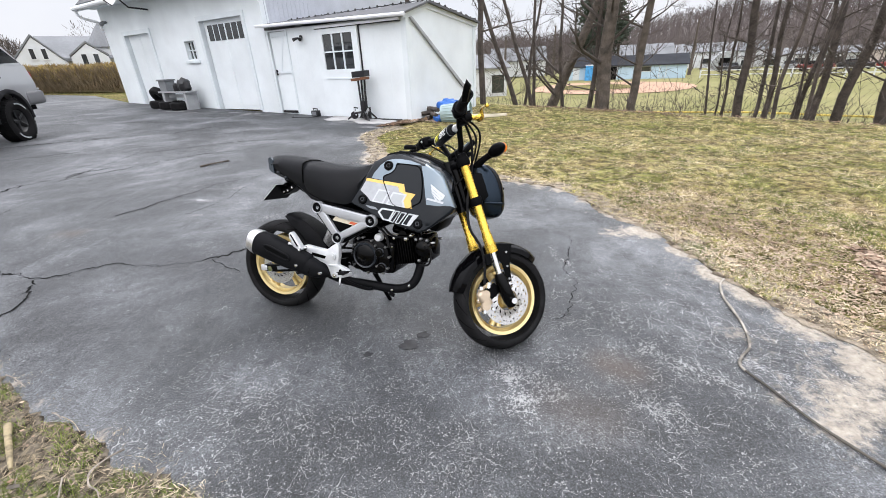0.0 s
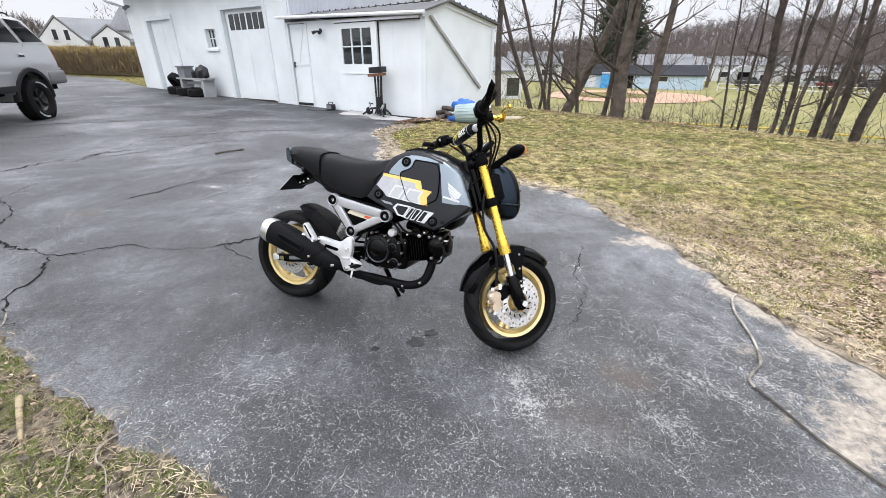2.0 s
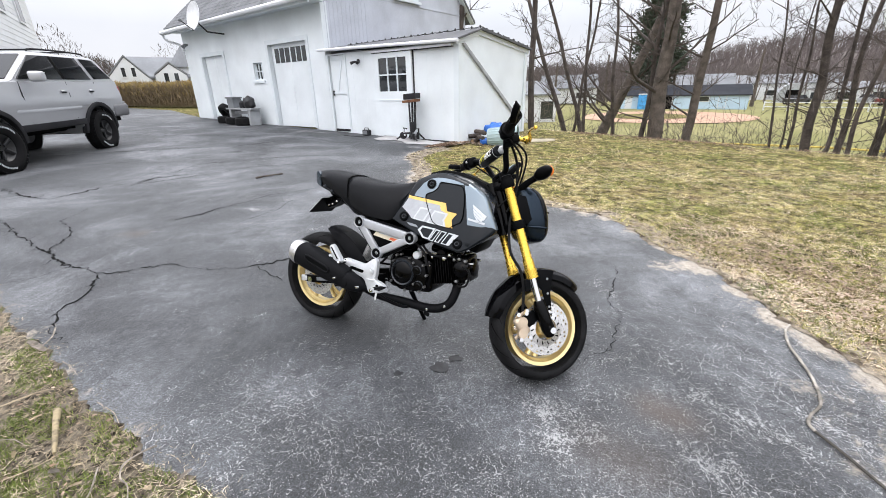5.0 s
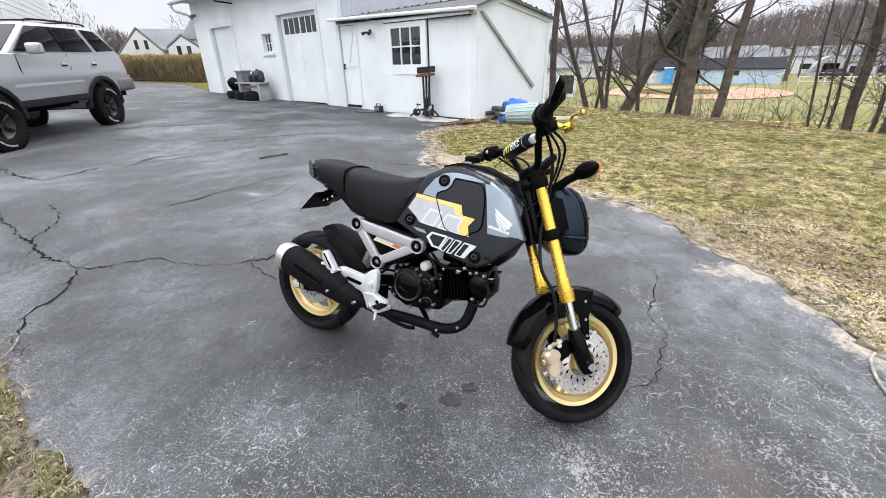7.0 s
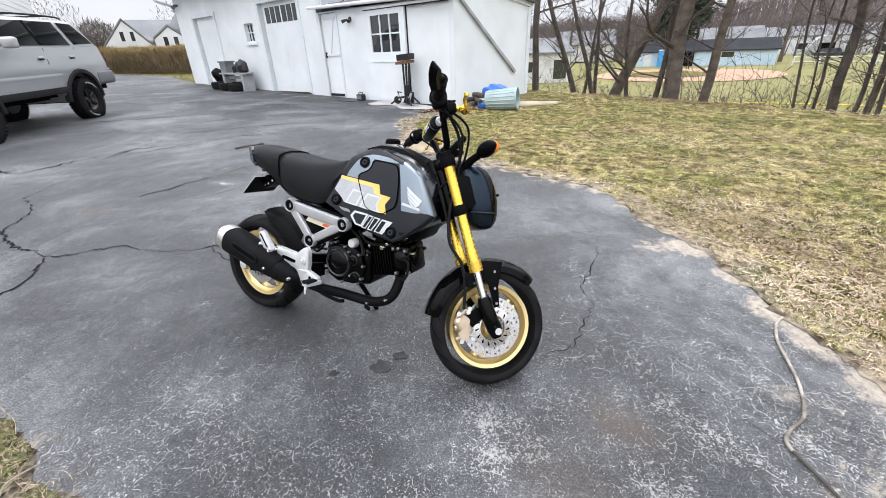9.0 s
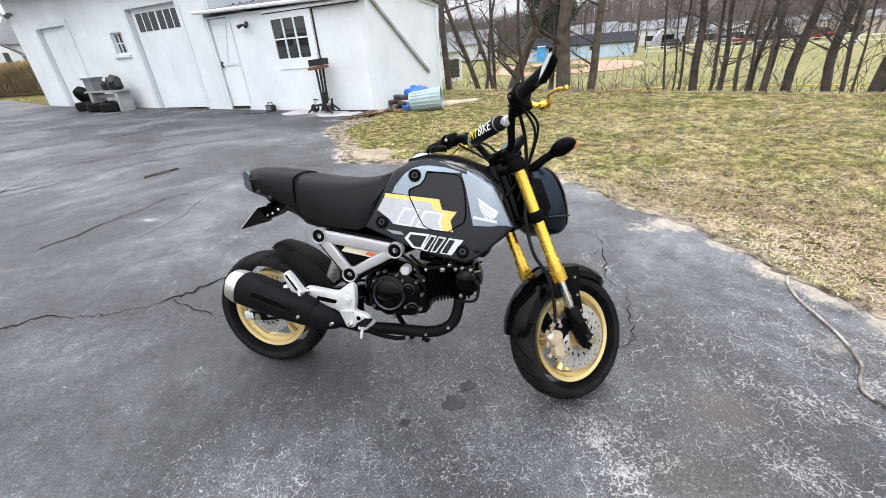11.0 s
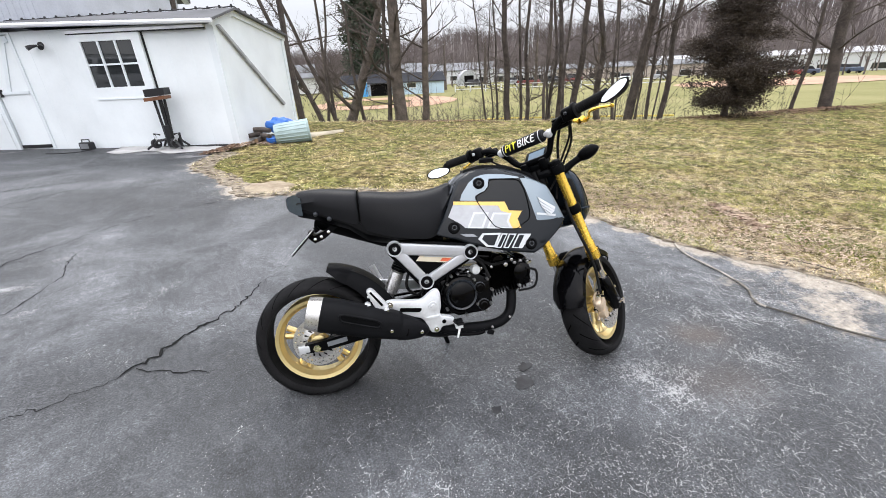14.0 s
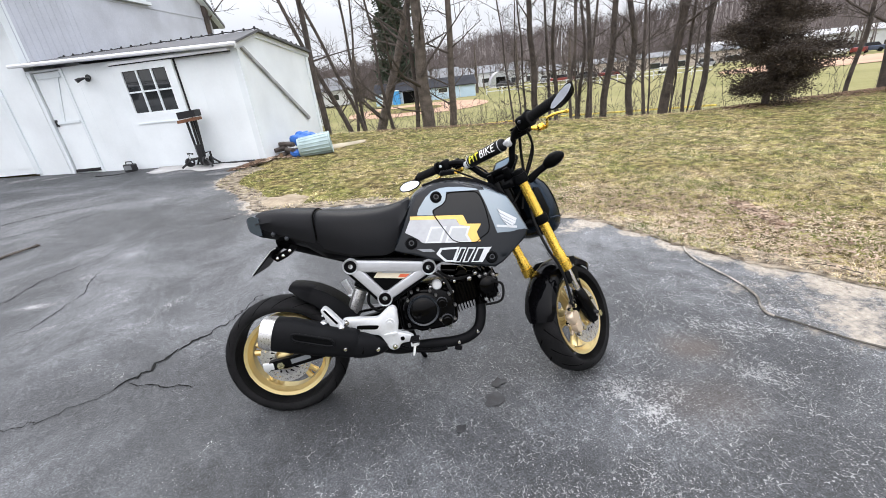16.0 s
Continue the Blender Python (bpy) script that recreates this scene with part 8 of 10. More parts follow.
for a in (-0.13, 0.20):
    part("wheel", lathe(bmesh.new(), [(0.02, -0.02), (0.075, -0.025), (0.08, 0), (0.075, 0.025), (0.02, 0.02)], 20, Matrix.Translation(pt(a, -0.08, 0.085)) @ pose(0, 0, 0, 90, 0, 30)), M_STEELB, stand, "", True)
part("base_bar", tube(bmesh.new(), [B(1.75, -0.13, zz - 0.005), B(0.15, -0.13, zz - 0.012)], 0.022, 8, squash=0.8), M_STEELB, stand, "long black bar along the wall")
for a in (-0.2, 0.2):
    part("clamp", tube(bmesh.new(), [pt(a, -0.05, 0.02), pt(a * 1.05, -0.05, 0.24), pt(a * 0.6, -0.05, 0.22)], [0.022, 0.018, 0.014], 8), M_STEELB, stand)
    part("spring", tube(bmesh.new(), [pt(a * 0.72, -0.09, 0.08), pt(a * 0.95, -0.09, 0.22)], 0.016, 8), M_SILVER, stand)
part("lever", tube(bmesh.new(), [pt(-0.10, -0.1, 0.10), pt(-0.24, -0.16, 0.22)], 0.012, 8), M_SILVER, stand)
chg = thing("battery_charger", "small black battery charger on the asphalt", "charger")
q = gpt(2.55, -0.16)
mq = Matrix.Translation(q) @ Matrix.Rotation(math.atan2(UY, UX), 4, "Z")
part("case", nbox((0.20, 0.12, 0.13), (0, 0, 0.065), bevel=0.015, m=mq), M_STEELB, chg)
part("handle", tube(bmesh.new(), [mq @ Vector(v) for v in ((-0.07, 0, 0.12), (-0.06, 0, 0.17), (0.06, 0, 0.17), (0.07, 0, 0.12))], 0.01, 8), M_STEELB, chg)
part("front_panel", nbox((0.14, 0.004, 0.08), (0, 0.061, 0.07), m=mq), M_GREYPL, chg)
cord = part("power_cord", tube(bmesh.new(), smooth_path([gpt(2.45, -0.2, 0.008), gpt(2.6, -0.45, 0.008), gpt(2.95, -0.5, 0.008), gpt(3.1, -0.35, 0.008)], 8), 0.007, 6), M_STEELB, None, "", True)
tagged(cord, "thin black power cord lying on the asphalt", "cord")
# lamps, dish, string of bulbs
wl_ = thing("wall_lamp", "small black twin spotlight on the shed wall", "lamp")
part("base", lathe(bmesh.new(), [(0.045, 0), (0.045, 0.02), (0.02, 0.04)], 14, Matrix.Translation(B(2.80, -0.002, 1.86)) @ (Vector((-UY, UX, 0)).to_track_quat("Z", "Y").to_matrix().to_4x4())), M_STEELB, wl_)
for d in (-0.08, 0.08):
    part("spot", tube(bmesh.new(), [B(2.80 + d * 0.3, -0.05, 1.85), B(2.80 + d, -0.10, 1.835), B(2.80 + d * 1.4, -0.15, 1.81)], [0.015, 0.028, 0.036], 12), M_STEELB, wl_, "", True)
cl = thing("corner_lamp", "small grey lamp on the garage wall", "lamp")
part("shade", tube(bmesh.new(), [B(11.3, -0.01, 2.80), B(11.3, -0.10, 2.78), B(11.28, -0.18, 2.72)], [0.03, 0.05, 0.06], 10), M_GREYPL, cl, "", True)
dish = thing("satellite_dish", "white satellite dish on an arm under the eave", "dish")
dm = Matrix.Translation(B(8.65, -0.80, 3.30)) @ (Vector((-0.40, -0.88, 0.22)).to_track_quat("Z", "Y").to_matrix().to_4x4())
part("reflector", lathe(bmesh.new(), [(0, -0.05), (0.12, -0.043), (0.24, -0.022), (0.34, 0.012), (0.34, 0.02), (0.24, -0.012), (0.12, -0.033), (0, -0.04)], 32, dm @ Matrix.Diagonal((0.92, 1.12, 1, 1))), mat("pale_grey_dish", (0.62, 0.63, 0.65), 0.5, bump=0.03), dish, "", True)
part("arm", tube(bmesh.new(), [B(8.65, -0.02, 2.9), B(8.65, -0.5, 2.92), dm @ Vector((0, -0.1, -0.05))], 0.022, 8), M_STEELB, dish)
part("feed_arm", tube(bmesh.new(), [dm @ Vector((0, -0.38, 0)), dm @ Vector((0, -0.25, 0.36))], 0.013, 8), M_STEELB, dish)
part("feed_horn", nbox((0.06, 0.06, 0.10), (0, -0.24, 0.37), bevel=0.01, m=dm), M_GREYPL, dish)
lights = thing("string_lights", "dark string of bulbs along the shed roof", "string lights")
line = []
for i in range(60):
    t = i / 59
    line.append(B(G0 - 0.05 - (G0 - 0.0) * t, 0.68, 2.305 + 0.042 * t + 0.006 * math.sin(i * 1.4)))
for i in range(1, 30):
    t = i / 29
    line.append(B(-0.06, 0.68 + 2.2 * t, 2.352 - 0.245 * t + 0.008 * math.sin(i * 1.5)))
part("cable", tube(bmesh.new(), line, 0.009, 6), M_STEELB, lights)
for i in range(2, len(line), 3):
    part("bulb", lathe(bmesh.new(), [(0.0, -0.05), (0.018, -0.035), (0.02, -0.01), (0.012, 0.008)], 8, Matrix.Translation(line[i] + Vector((0, 0, 0.022)))), M_STEELB, lights, "", True)

# bin, tarpaulin and plank beside the shed
bin_ = thing("ribbed_bin", "pale aqua ribbed plastic bin lying on its side", "bin")
bc = Vector((0.38, 8.45, yard(0.38, 8.45) + 0.195))
bm_m = Matrix.Translation(bc - Vector((0, 0, 0.03))) @ (Vector((0.93, -0.22, 0.06)).to_track_quat("Z", "Y").to_matrix().to_4x4()) @ Matrix.Diagonal((0.9, 0.9, 0.9, 1))
part("bin_body", lathe(bmesh.new(), [(0.0, -0.33), (0.175, -0.33), (0.182, -0.30), (0.21, 0.30), (0.222, 0.31), (0.222, 0.335), (0.200, 0.335), (0.17, -0.30), (0, -0.30)], 36, bm_m), M_BIN, bin_, "", True)
for k in range(18):
    th = 2 * math.pi * k / 18
    part("rib", tube(bmesh.new(), [bm_m @ Vector((0.182 * math.cos(th), 0.182 * math.sin(th), -0.29)), bm_m @ Vector((0.209 * math.cos(th), 0.209 * math.sin(th), 0.29))], 0.010, 6), M_BIN, bin_, "", True)
tarp = thing("blue_tarpaulin", "crumpled blue tarpaulin behind the bin", "tarpaulin")
for cx_, cy_, cz_, sx_, sy_, sz_ in ((0.26, 8.82, 0.42, 0.22, 0.11, 0.14), (0.02, 8.50, 0.22, 0.09, 0.07, 0.07)):
    bm = bmesh.new()
    bmesh.ops.create_icosphere(bm, subdivisions=3, radius=1)
    for v in bm.verts:
        k = 1 + 0.45 * noise.noise(v.co * 1.9 + Vector((cx_, 3, 0)))
        v.co = Vector((cx_ + v.co.x * sx_ * k, cy_ + v.co.y * sy_ * k, cz_ + v.co.z * sz_ * k))
    part("fold", bm, M_TARPB, tarp)
plank = thing("old_plank", "pale old plank lying on the grass", "plank")
part("board", tube(bmesh.new(), [Vector((x, y, height(x, y) + 0.03 + 0.02 * math.sin(x * 4))) for x, y in ((0.55, 8.75), (0.85, 8.85), (1.15, 9.0), (1.5, 9.05))], [0.05, 0.06, 0.05, 0.03], 6, squash=0.3), mat("pale_dry_wood", (0.42, 0.37, 0.28), 0.85, var=0.2), plank)
for i, (x, y) in enumerate(((-0.16, 8.72), (-0.06, 8.58), (-0.12, 8.95), (0.06, 8.95), (-0.20, 8.86), (-0.02, 8.78))):
    lg = thing("firewood_log", "cut brown firewood log beside the shed wall", "log", "firewood")
    d = Vector((random.uniform(-1, 1), random.uniform(-1, 1), 0)).normalized()
    c = Vector((x, y, yard(x, y) + 0.045 + 0.075 * (i % 3)))
    part("bark", tube(bmesh.new(), [c - d * 0.14, c, c + d * 0.14], [0.042, 0.046, 0.038], 10), M_BARKD, lg, "", True)
    part("cut_face", tube(bmesh.new(), [c - d * 0.1435, c - d * 0.1405], 0.036, 10), mat("cut_wood_face", (0.26, 0.17, 0.10), 0.85), lg)

# ---- hose, sticks ----
M_HOSE = mat("old_brown_black_cable", (0.028, 0.025, 0.022), 0.85, col2=(0.10, 0.09, 0.075), scale=2.5, contrast=(0.38, 0.60), bump=0.3)
M_CAKED = mat("dried_pale_mud", (0.11, 0.098, 0.082), 0.9, col2=(0.36, 0.33, 0.285), scale=9, contrast=(0.35, 0.6), bump=0.6)
hose_pts = [(1.62, 2.02), (1.56, 1.96), (1.50, 1.84), (1.47, 1.72), (1.43, 1.58), (1.36, 1.44), (1.275, 1.37), (1.235, 1.31), (1.26, 1.20), (1.29, 1.05), (1.325, 0.95), (1.40, 0.78), (1.50, 0.5), (1.65, 0.1), (1.9, -0.4)]
hp = smooth_path([(x, y, drive_z(x, y) + 0.009) for x, y in hose_pts], 9)
hr = [0.0050 + 0.0030 * max(0, noise.noise((p[0] * 16, p[1] * 16, 2))) for p in hp]
hose = thing("cable", "mud-caked brown cable lying across the asphalt", "cable")
k = 7 * 9 + 2
part("caked_stretch", tube(bmesh.new(), hp[:k + 1], [r * 1.15 for r in hr[:k + 1]], 10), M_CAKED, hose, "stretch caked in pale mud", True)
part("bare_stretch", tube(bmesh.new(), hp[k:], hr[k:], 10), M_HOSE, hose, "bare brown-black stretch", True)
M_STICK = mat("dry_stick", (0.36, 0.29, 0.19), 0.85, var=0.3, scale=25, bump=0.3)
M_PEEL = mat("peeled_mossy_stick", (0.29, 0.235, 0.14), 0.85, col2=(0.09, 0.07, 0.045), scale=26, contrast=(0.50, 0.66), fine=90, bump=0.5)
M_GREYST = mat("weathered_grey_twig", (0.23, 0.20, 0.165), 0.85, var=0.4, scale=25, bump=0.3)
M_STICKD = mat("dark_stick", (0.07, 0.058, 0.048), 0.9, var=0.3, scale=15, bump=0.2)


def stick(pts, r, material, label, segs=7, taper=0.6):
    """Bent, knotty, tapering; each point says whether it lies on the asphalt and how far up."""
    path = smooth_path([(x, y, (drive_z(x, y) if d else max(height(x, y) + float(lift((x, y))[0]), drive_z(x, y) if drive_inside(np.array([(x, y)]))[0] else -9)) + r * 0.9 + up * 0.6) for x, y, d, up in pts], 4)
    r *= 0.8 if r < 0.006 else 1
    n = len(path)
    rr_ = [r * (1 - (1 - taper) * i / (n - 1)) * (1 + (0.35 if r < 0.006 else 0.04) * noise.noise((path[i][0] * 31, path[i][1] * 31, 4))) for i in range(n)]
    ob = part("stick", tube(bmesh.new(), path, rr_, segs), material, None, "", True)
    return tagged(ob, label, "stick", "sticks on the ground")


stick([(-1.638, 1.112, 0, 0.012), (-1.59, 1.062, 0, 0.014), (-1.53, 1.0, 0, 0.014), (-1.489, 0.957, 0, 0.010), (-1.473, 0.941, 0, 0.004)], 0.0125, M_PEEL, "thick peeled pale stick with yellow moss lying on the grass", 9, 0.45)
stick([(-3.03, 5.14, 1, 0), (-2.92, 5.26, 1, 0.01), (-2.78, 5.40, 1, 0)], 0.013, M_STICKD, "dark broken branch lying on the asphalt")
stick([(-2.98, 5.20, 1, 0.01), (-2.85, 5.30, 1, 0.02), (-2.80, 5.42, 1, 0.02)], 0.008, M_STICKD, "dark broken branch lying on the asphalt")
G_TW, S_TW, D_TW = "bent grey twig lying on the verge", "pale straw stalk lying on the verge", "thin dark twig lying on the verge"
for pts, r, m_, lb in (
        ([(-1.58, 0.826), (-1.508, 0.88), (-1.442, 0.969)], 0.0022, M_STICK, S_TW),
        ([(-1.137, 1.002), (-1.169, 0.971), (-1.192, 0.919), (-1.16, 0.872), (-1.118, 0.851), (-1.057, 0.777)], 0.0042, M_GREYST, G_TW),
        ([(-1.273, 0.905), (-1.225, 0.828), (-1.204, 0.77), (-1.161, 0.753)], 0.0034, M_GREYST, G_TW),
        ([(-1.384, 0.935), (-1.354, 0.85), (-1.31, 0.799), (-1.254, 0.768)], 0.0024, M_STICKD, D_TW),
        ([(-1.909, 1.389), (-1.85, 1.365), (-1.759, 1.313)], 0.0035, M_GREYST, G_TW),
        ([(-1.53, 1.173), (-1.50, 1.162), (-1.463, 1.136)], 0.0034, M_GREYST, G_TW),
        ([(-1.478, 1.154), (-1.416, 1.128), (-1.353, 1.081)], 0.0018, M_STICK, S_TW),
        ([(-1.6, 0.843), (-1.602, 0.86), (-1.601, 0.876)], 0.002, M_STICKD, D_TW),
        ([(-1.748, 0.977), (-1.693, 0.987), (-1.615, 0.966)], 0.0022, M_GREYST, G_TW),
        ([(-2.213, 1.637), (-2.146, 1.556), (-2.121, 1.488)], 0.005, M_GREYST, G_TW),
        ([(-1.912, 1.125), (-1.845, 1.189), (-1.795, 1.22)], 0.003, M_STICK, S_TW),
        ([(-1.331, 0.99), (-1.328, 1.005), (-1.326, 1.018)], 0.0022, M_STICKD, D_TW),
        ([(-1.412, 0.884), (-1.425, 0.905), (-1.438, 0.927)], 0.0022, M_GREYST, G_TW)):
    stick([(x, y, 0, 0.012) for x, y in pts], r, m_, lb)


def chip(x, y, a, ln, wd, m_):
    """A curled piece of torn bark."""
    bm = bmesh.new()
    ca, sa = math.cos(a), math.sin(a)
    rows = []
    for i in range(7):
        u = -1 + i / 3
        e = 1 - 0.55 * abs(u) ** 2.2
        row = []
        for j in range(4):
            w_ = (-1 + j * 2 / 3) * wd * e * (1 + 0.3 * noise.noise((x * 40 + i, y * 40, j)))
            px, py = x + ca * u * ln - sa * w_, y + sa * u * ln + ca * w_
            row.append(bm.verts.new((px, py, height(px, py) + float(lift((px, py))[0]) + 0.012 + 0.35 * w_ * w_ / wd + 0.004 * math.sin(u * 2))))
        rows.append(row)
    for i in range(6):
        for j in range(3):
            bm.faces.new((rows[i][j], rows[i + 1][j], rows[i + 1][j + 1], rows[i][j + 1]))
    bmesh.ops.solidify(bm, geom=bm.faces[:], thickness=0.0025)
    return tagged(part("bark_chip", bm, m_, None, "", True), "pale curled piece of bark on the verge", "bark", "bark chips")


for q in ((-0.961, 0.906, 0.95, 0.022, 0.008, M_GREYST), (-1.295, 0.843, 0.25, 0.021, 0.007, M_STICK), (-1.046, 0.850, -0.25, 0.017, 0.009, M_STICK), (-2.15, 1.485, -0.4, 0.10, 0.016, M_GREYST),
          (-1.41, 0.880, -0.1, 0.024, 0.009, M_GREYST), (-1.142, 0.820, 0.2, 0.02, 0.005, M_STICK), (-1.355, 0.908, -0.1, 0.016, 0.005, M_STICK), (-1.70, 1.08, 0.6, 0.02, 0.007, M_STICK), (-1.62, 0.93, 2.2, 0.014, 0.006, M_PEEL)):
    chip(*q)
for i in range(16):
    x, y = random.uniform(1.9, 4.5), random.uniform(1.2, 5.5)
    a = random.uniform(0, math.pi)
    l = random.uniform(0.04, 0.14)
    bend = random.uniform(-0.03, 0.03)
    stick([(x - l * math.cos(a), y - l * math.sin(a), 0, 0.015), (x + bend, y + 0.01, 0, 0.02), (x + l * math.cos(a), y + l * math.sin(a), 0, 0.012)], random.uniform(0.0018, 0.0038), random.choice((M_STICK, M_STICKD, M_STICKD)), "thin dry twig lying on the lawn")

# ---- trees ----
class Limbs:
    """Gathers tapered tubes into one mesh."""

    def __init__(self):
        self.v, self.f = [], []

    def add(self, path, r0, r1, seg):
        n = len(path)
        base = len(self.v)
        up = None
        for i, p in enumerate(path):
            d = (path[min(i + 1, n - 1)] - path[max(i - 1, 0)]).normalized()
            up = d.orthogonal().normalized() if up is None else (up - d * up.dot(d)).normalized()
            sd = d.cross(up)
            r = r0 + (r1 - r0) * (i / (n - 1)) ** 0.8
            for k in range(seg):
                a = 2 * math.pi * k / seg
                self.v.append(tuple(p + (up * math.cos(a) + sd * math.sin(a)) * r))
        for i in range(n - 1):
            for k in range(seg):
                a, b = base + i * seg + k, base + i * seg + (k + 1) % seg
                self.f.append((a, b, b + seg, a + seg))


def grow(lm, rng, p, d, length, r, depth, seg, droop=0.0):
    n = max(3, int(length / 0.35)) if depth > 1 else 4
    n = min(n, 12)
    path, q, dd = [p.copy()], p.copy(), d.copy()
    for i in range(n):
        dd = (dd + Vector((rng.gauss(0, 0.10), rng.gauss(0, 0.10), rng.gauss(0.02, 0.06) - droop))).normalized()
        q = q + dd * (length / n)
        path.append(q.copy())
    lm.add(path, r, r * 0.35, seg)
    if depth == 0:
        return
    for k in range(rng.randint(3, 5) if depth > 1 else rng.randint(3, 6)):
        t = rng.uniform(0.25, 0.98)
        i = min(n - 1, int(t * n))
        b = path[i].lerp(path[i + 1], t * n - i)
        ax = (path[i + 1] - path[i]).normalized()
        sd = (ax.orthogonal().normalized())
        sd = Matrix.Rotation(rng.uniform(0, 6.28), 3, ax) @ sd
        nd = (ax * rng.uniform(0.5, 0.9) + sd * rng.uniform(0.6, 1.0) + Vector((0, 0, 0.15))).normalized()
        grow(lm, rng, b, nd, length * rng.uniform(0.35, 0.6), max(0.006, r * (1 - 0.6 * t) * 0.5), depth - 1, max(3, seg - 2), droop)


def bare_tree(x, y, r, lx, ly, tall, seed, forks=0):
    rng = random.Random(seed)
    z = height(x, y) - 0.15
    t = thing("bare_tree", "leafless grey-brown tree with a %s trunk" % ("thick" if r > 0.15 else "slim"), "tree", "bare trees along the lawn")
    trunk, limbs = Limbs(), Limbs()
    n = 22
    wob = 0.09 if r > 0.15 else 0.16
    path = []
    for i in range(n + 1):
        h = tall * i / n
        path.append(Vector((x + lx * h + wob * min(1, h * 0.7) * noise.noise((seed * 1.7, h * 0.45, 0)), y + ly * h + wob * min(1, h * 0.7) * noise.noise((seed * 1.7 + 9, h * 0.45, 0)), z + h)))
    trunk.add([path[0] - Vector((0, 0, 0.2))] + path, r * 1.18, r * 0.45, 12 if r > 0.12 else 8)
    for k in range(int(11 + tall * (1.3 if r > 0.09 else 0.7))):
        h = rng.uniform(0.16, 0.98)
        i = min(n - 1, int(h * n))
        b = path[i].lerp(path[i + 1], h * n - i)
        a = rng.uniform(0, 6.28)
        nd = Vector((math.cos(a), math.sin(a), rng.uniform(0.15, 0.9))).normalized()
        rr = max(0.012, r * (1 - 0.6 * h) * rng.uniform(0.12, 0.38))
        grow(limbs, rng, b, nd, min(4.5, rr * 38 + 0.6) * rng.uniform(0.7, 1.2), rr, 2, 6)
    part("trunk", (trunk.v, [], trunk.f), M_BARK if r > 0.16 else M_BARKD, t, "", True)
    part("crown", (limbs.v, [], limbs.f), M_TWIG, t, "bare twiggy crown", True)
    return t


# trees on the slope: place, radius, lean
TREES = [(5.29, 21.3, 0.25, 0.36, -0.11), (4.56, 19.5, 0.08, -0.05, 0.01), (5.74, 19.16, 0.09, -0.07, 0.02), (6.9, 17.9, 0.29, 0.008, 0), (6.55, 18.35, 0.11, 0.04, -0.015), (8.2, 18.0, 0.17, 0.038, -0.02),
         (10.34, 15.91, 0.06, -0.088, 0.055), (10.5, 15.9, 0.045, 0.02, 0.03), (10.8, 15.7, 0.07, -0.04, 0.03), (11.15, 15.45, 0.19, -0.05, 0.036), (11.5, 15.1, 0.09, -0.018, 0.014), (11.53, 14.68, 0.13, -0.013, 0.01)]
TREES += [(11.7, 13.7, 0.055, -0.02, 0), (11.9, 13.7, 0.10, -0.002, 0.002), (12.08, 13.32, 0.14, -0.03, 0.028), (12.78, 13.32, 0.18, 0.047, -0.05), (13.5, 12.5, 0.17, -0.04, 0.045),
         (12.8, 10.62, 0.21, 0.054, -0.074), (13.2, 10.1, 0.08, 0, 0), (13.42, 9.76, 0.13, 0.023, -0.035), (13.2, 5.8, 0.065, 0.004, -0.01), (13.6, 5.2, 0.18, -0.02, 0.08),
         (3.41, 16.68, 0.10, -0.36, 0.05), (1.27, 11.57, 0.075, -0.028, 0.0), (14.2, 3.2, 0.10, 0, 0), (15.5, 1.5, 0.14, 0.02, 0), (3.7, 18.5, 0.07, 0.12, 0), (4.4, 18.0, 0.09, -0.32, 0.05), (-1.0, 15.5, 0.11, 0.05, 0)]
rng = random.Random(21)
for k in range(8):
    x = 8.6 + 0.74 * k + rng.uniform(-0.2, 0.2)
    y = (rng.uniform(1.6, 4.5) + 9.6 + max(0, x - 8) * 0.45 - 0.62 * x) / 0.78
    TREES.append((x, y, rng.uniform(0.03, 0.055), rng.uniform(-0.08, 0.08), rng.uniform(-0.05, 0.05)))
for i, q in enumerate(TREES):
    q = (q[0], q[1], q[2] * (0.74 if q[0] > 10 else 1), q[3], q[4])
    bare_tree(*q, tall=random.uniform(9, 12) if q[2] > 0.1 else random.uniform(6, 9), seed=i + 1)
for i, (x, y, r) in enumerate(((-32, 50, 0.09), (-26, 50, 0.1), (-16, 46, 0.1), (22, 82, 0.3), (33, 80, 0.3), (42, 72, 0.28), (47, 66, 0.3), (52, 58, 0.3), (14, 88, 0.3), (58, 50, 0.3))):
    bare_tree(x, y, r, 0, 0, random.uniform(7, 9), 70 + i)


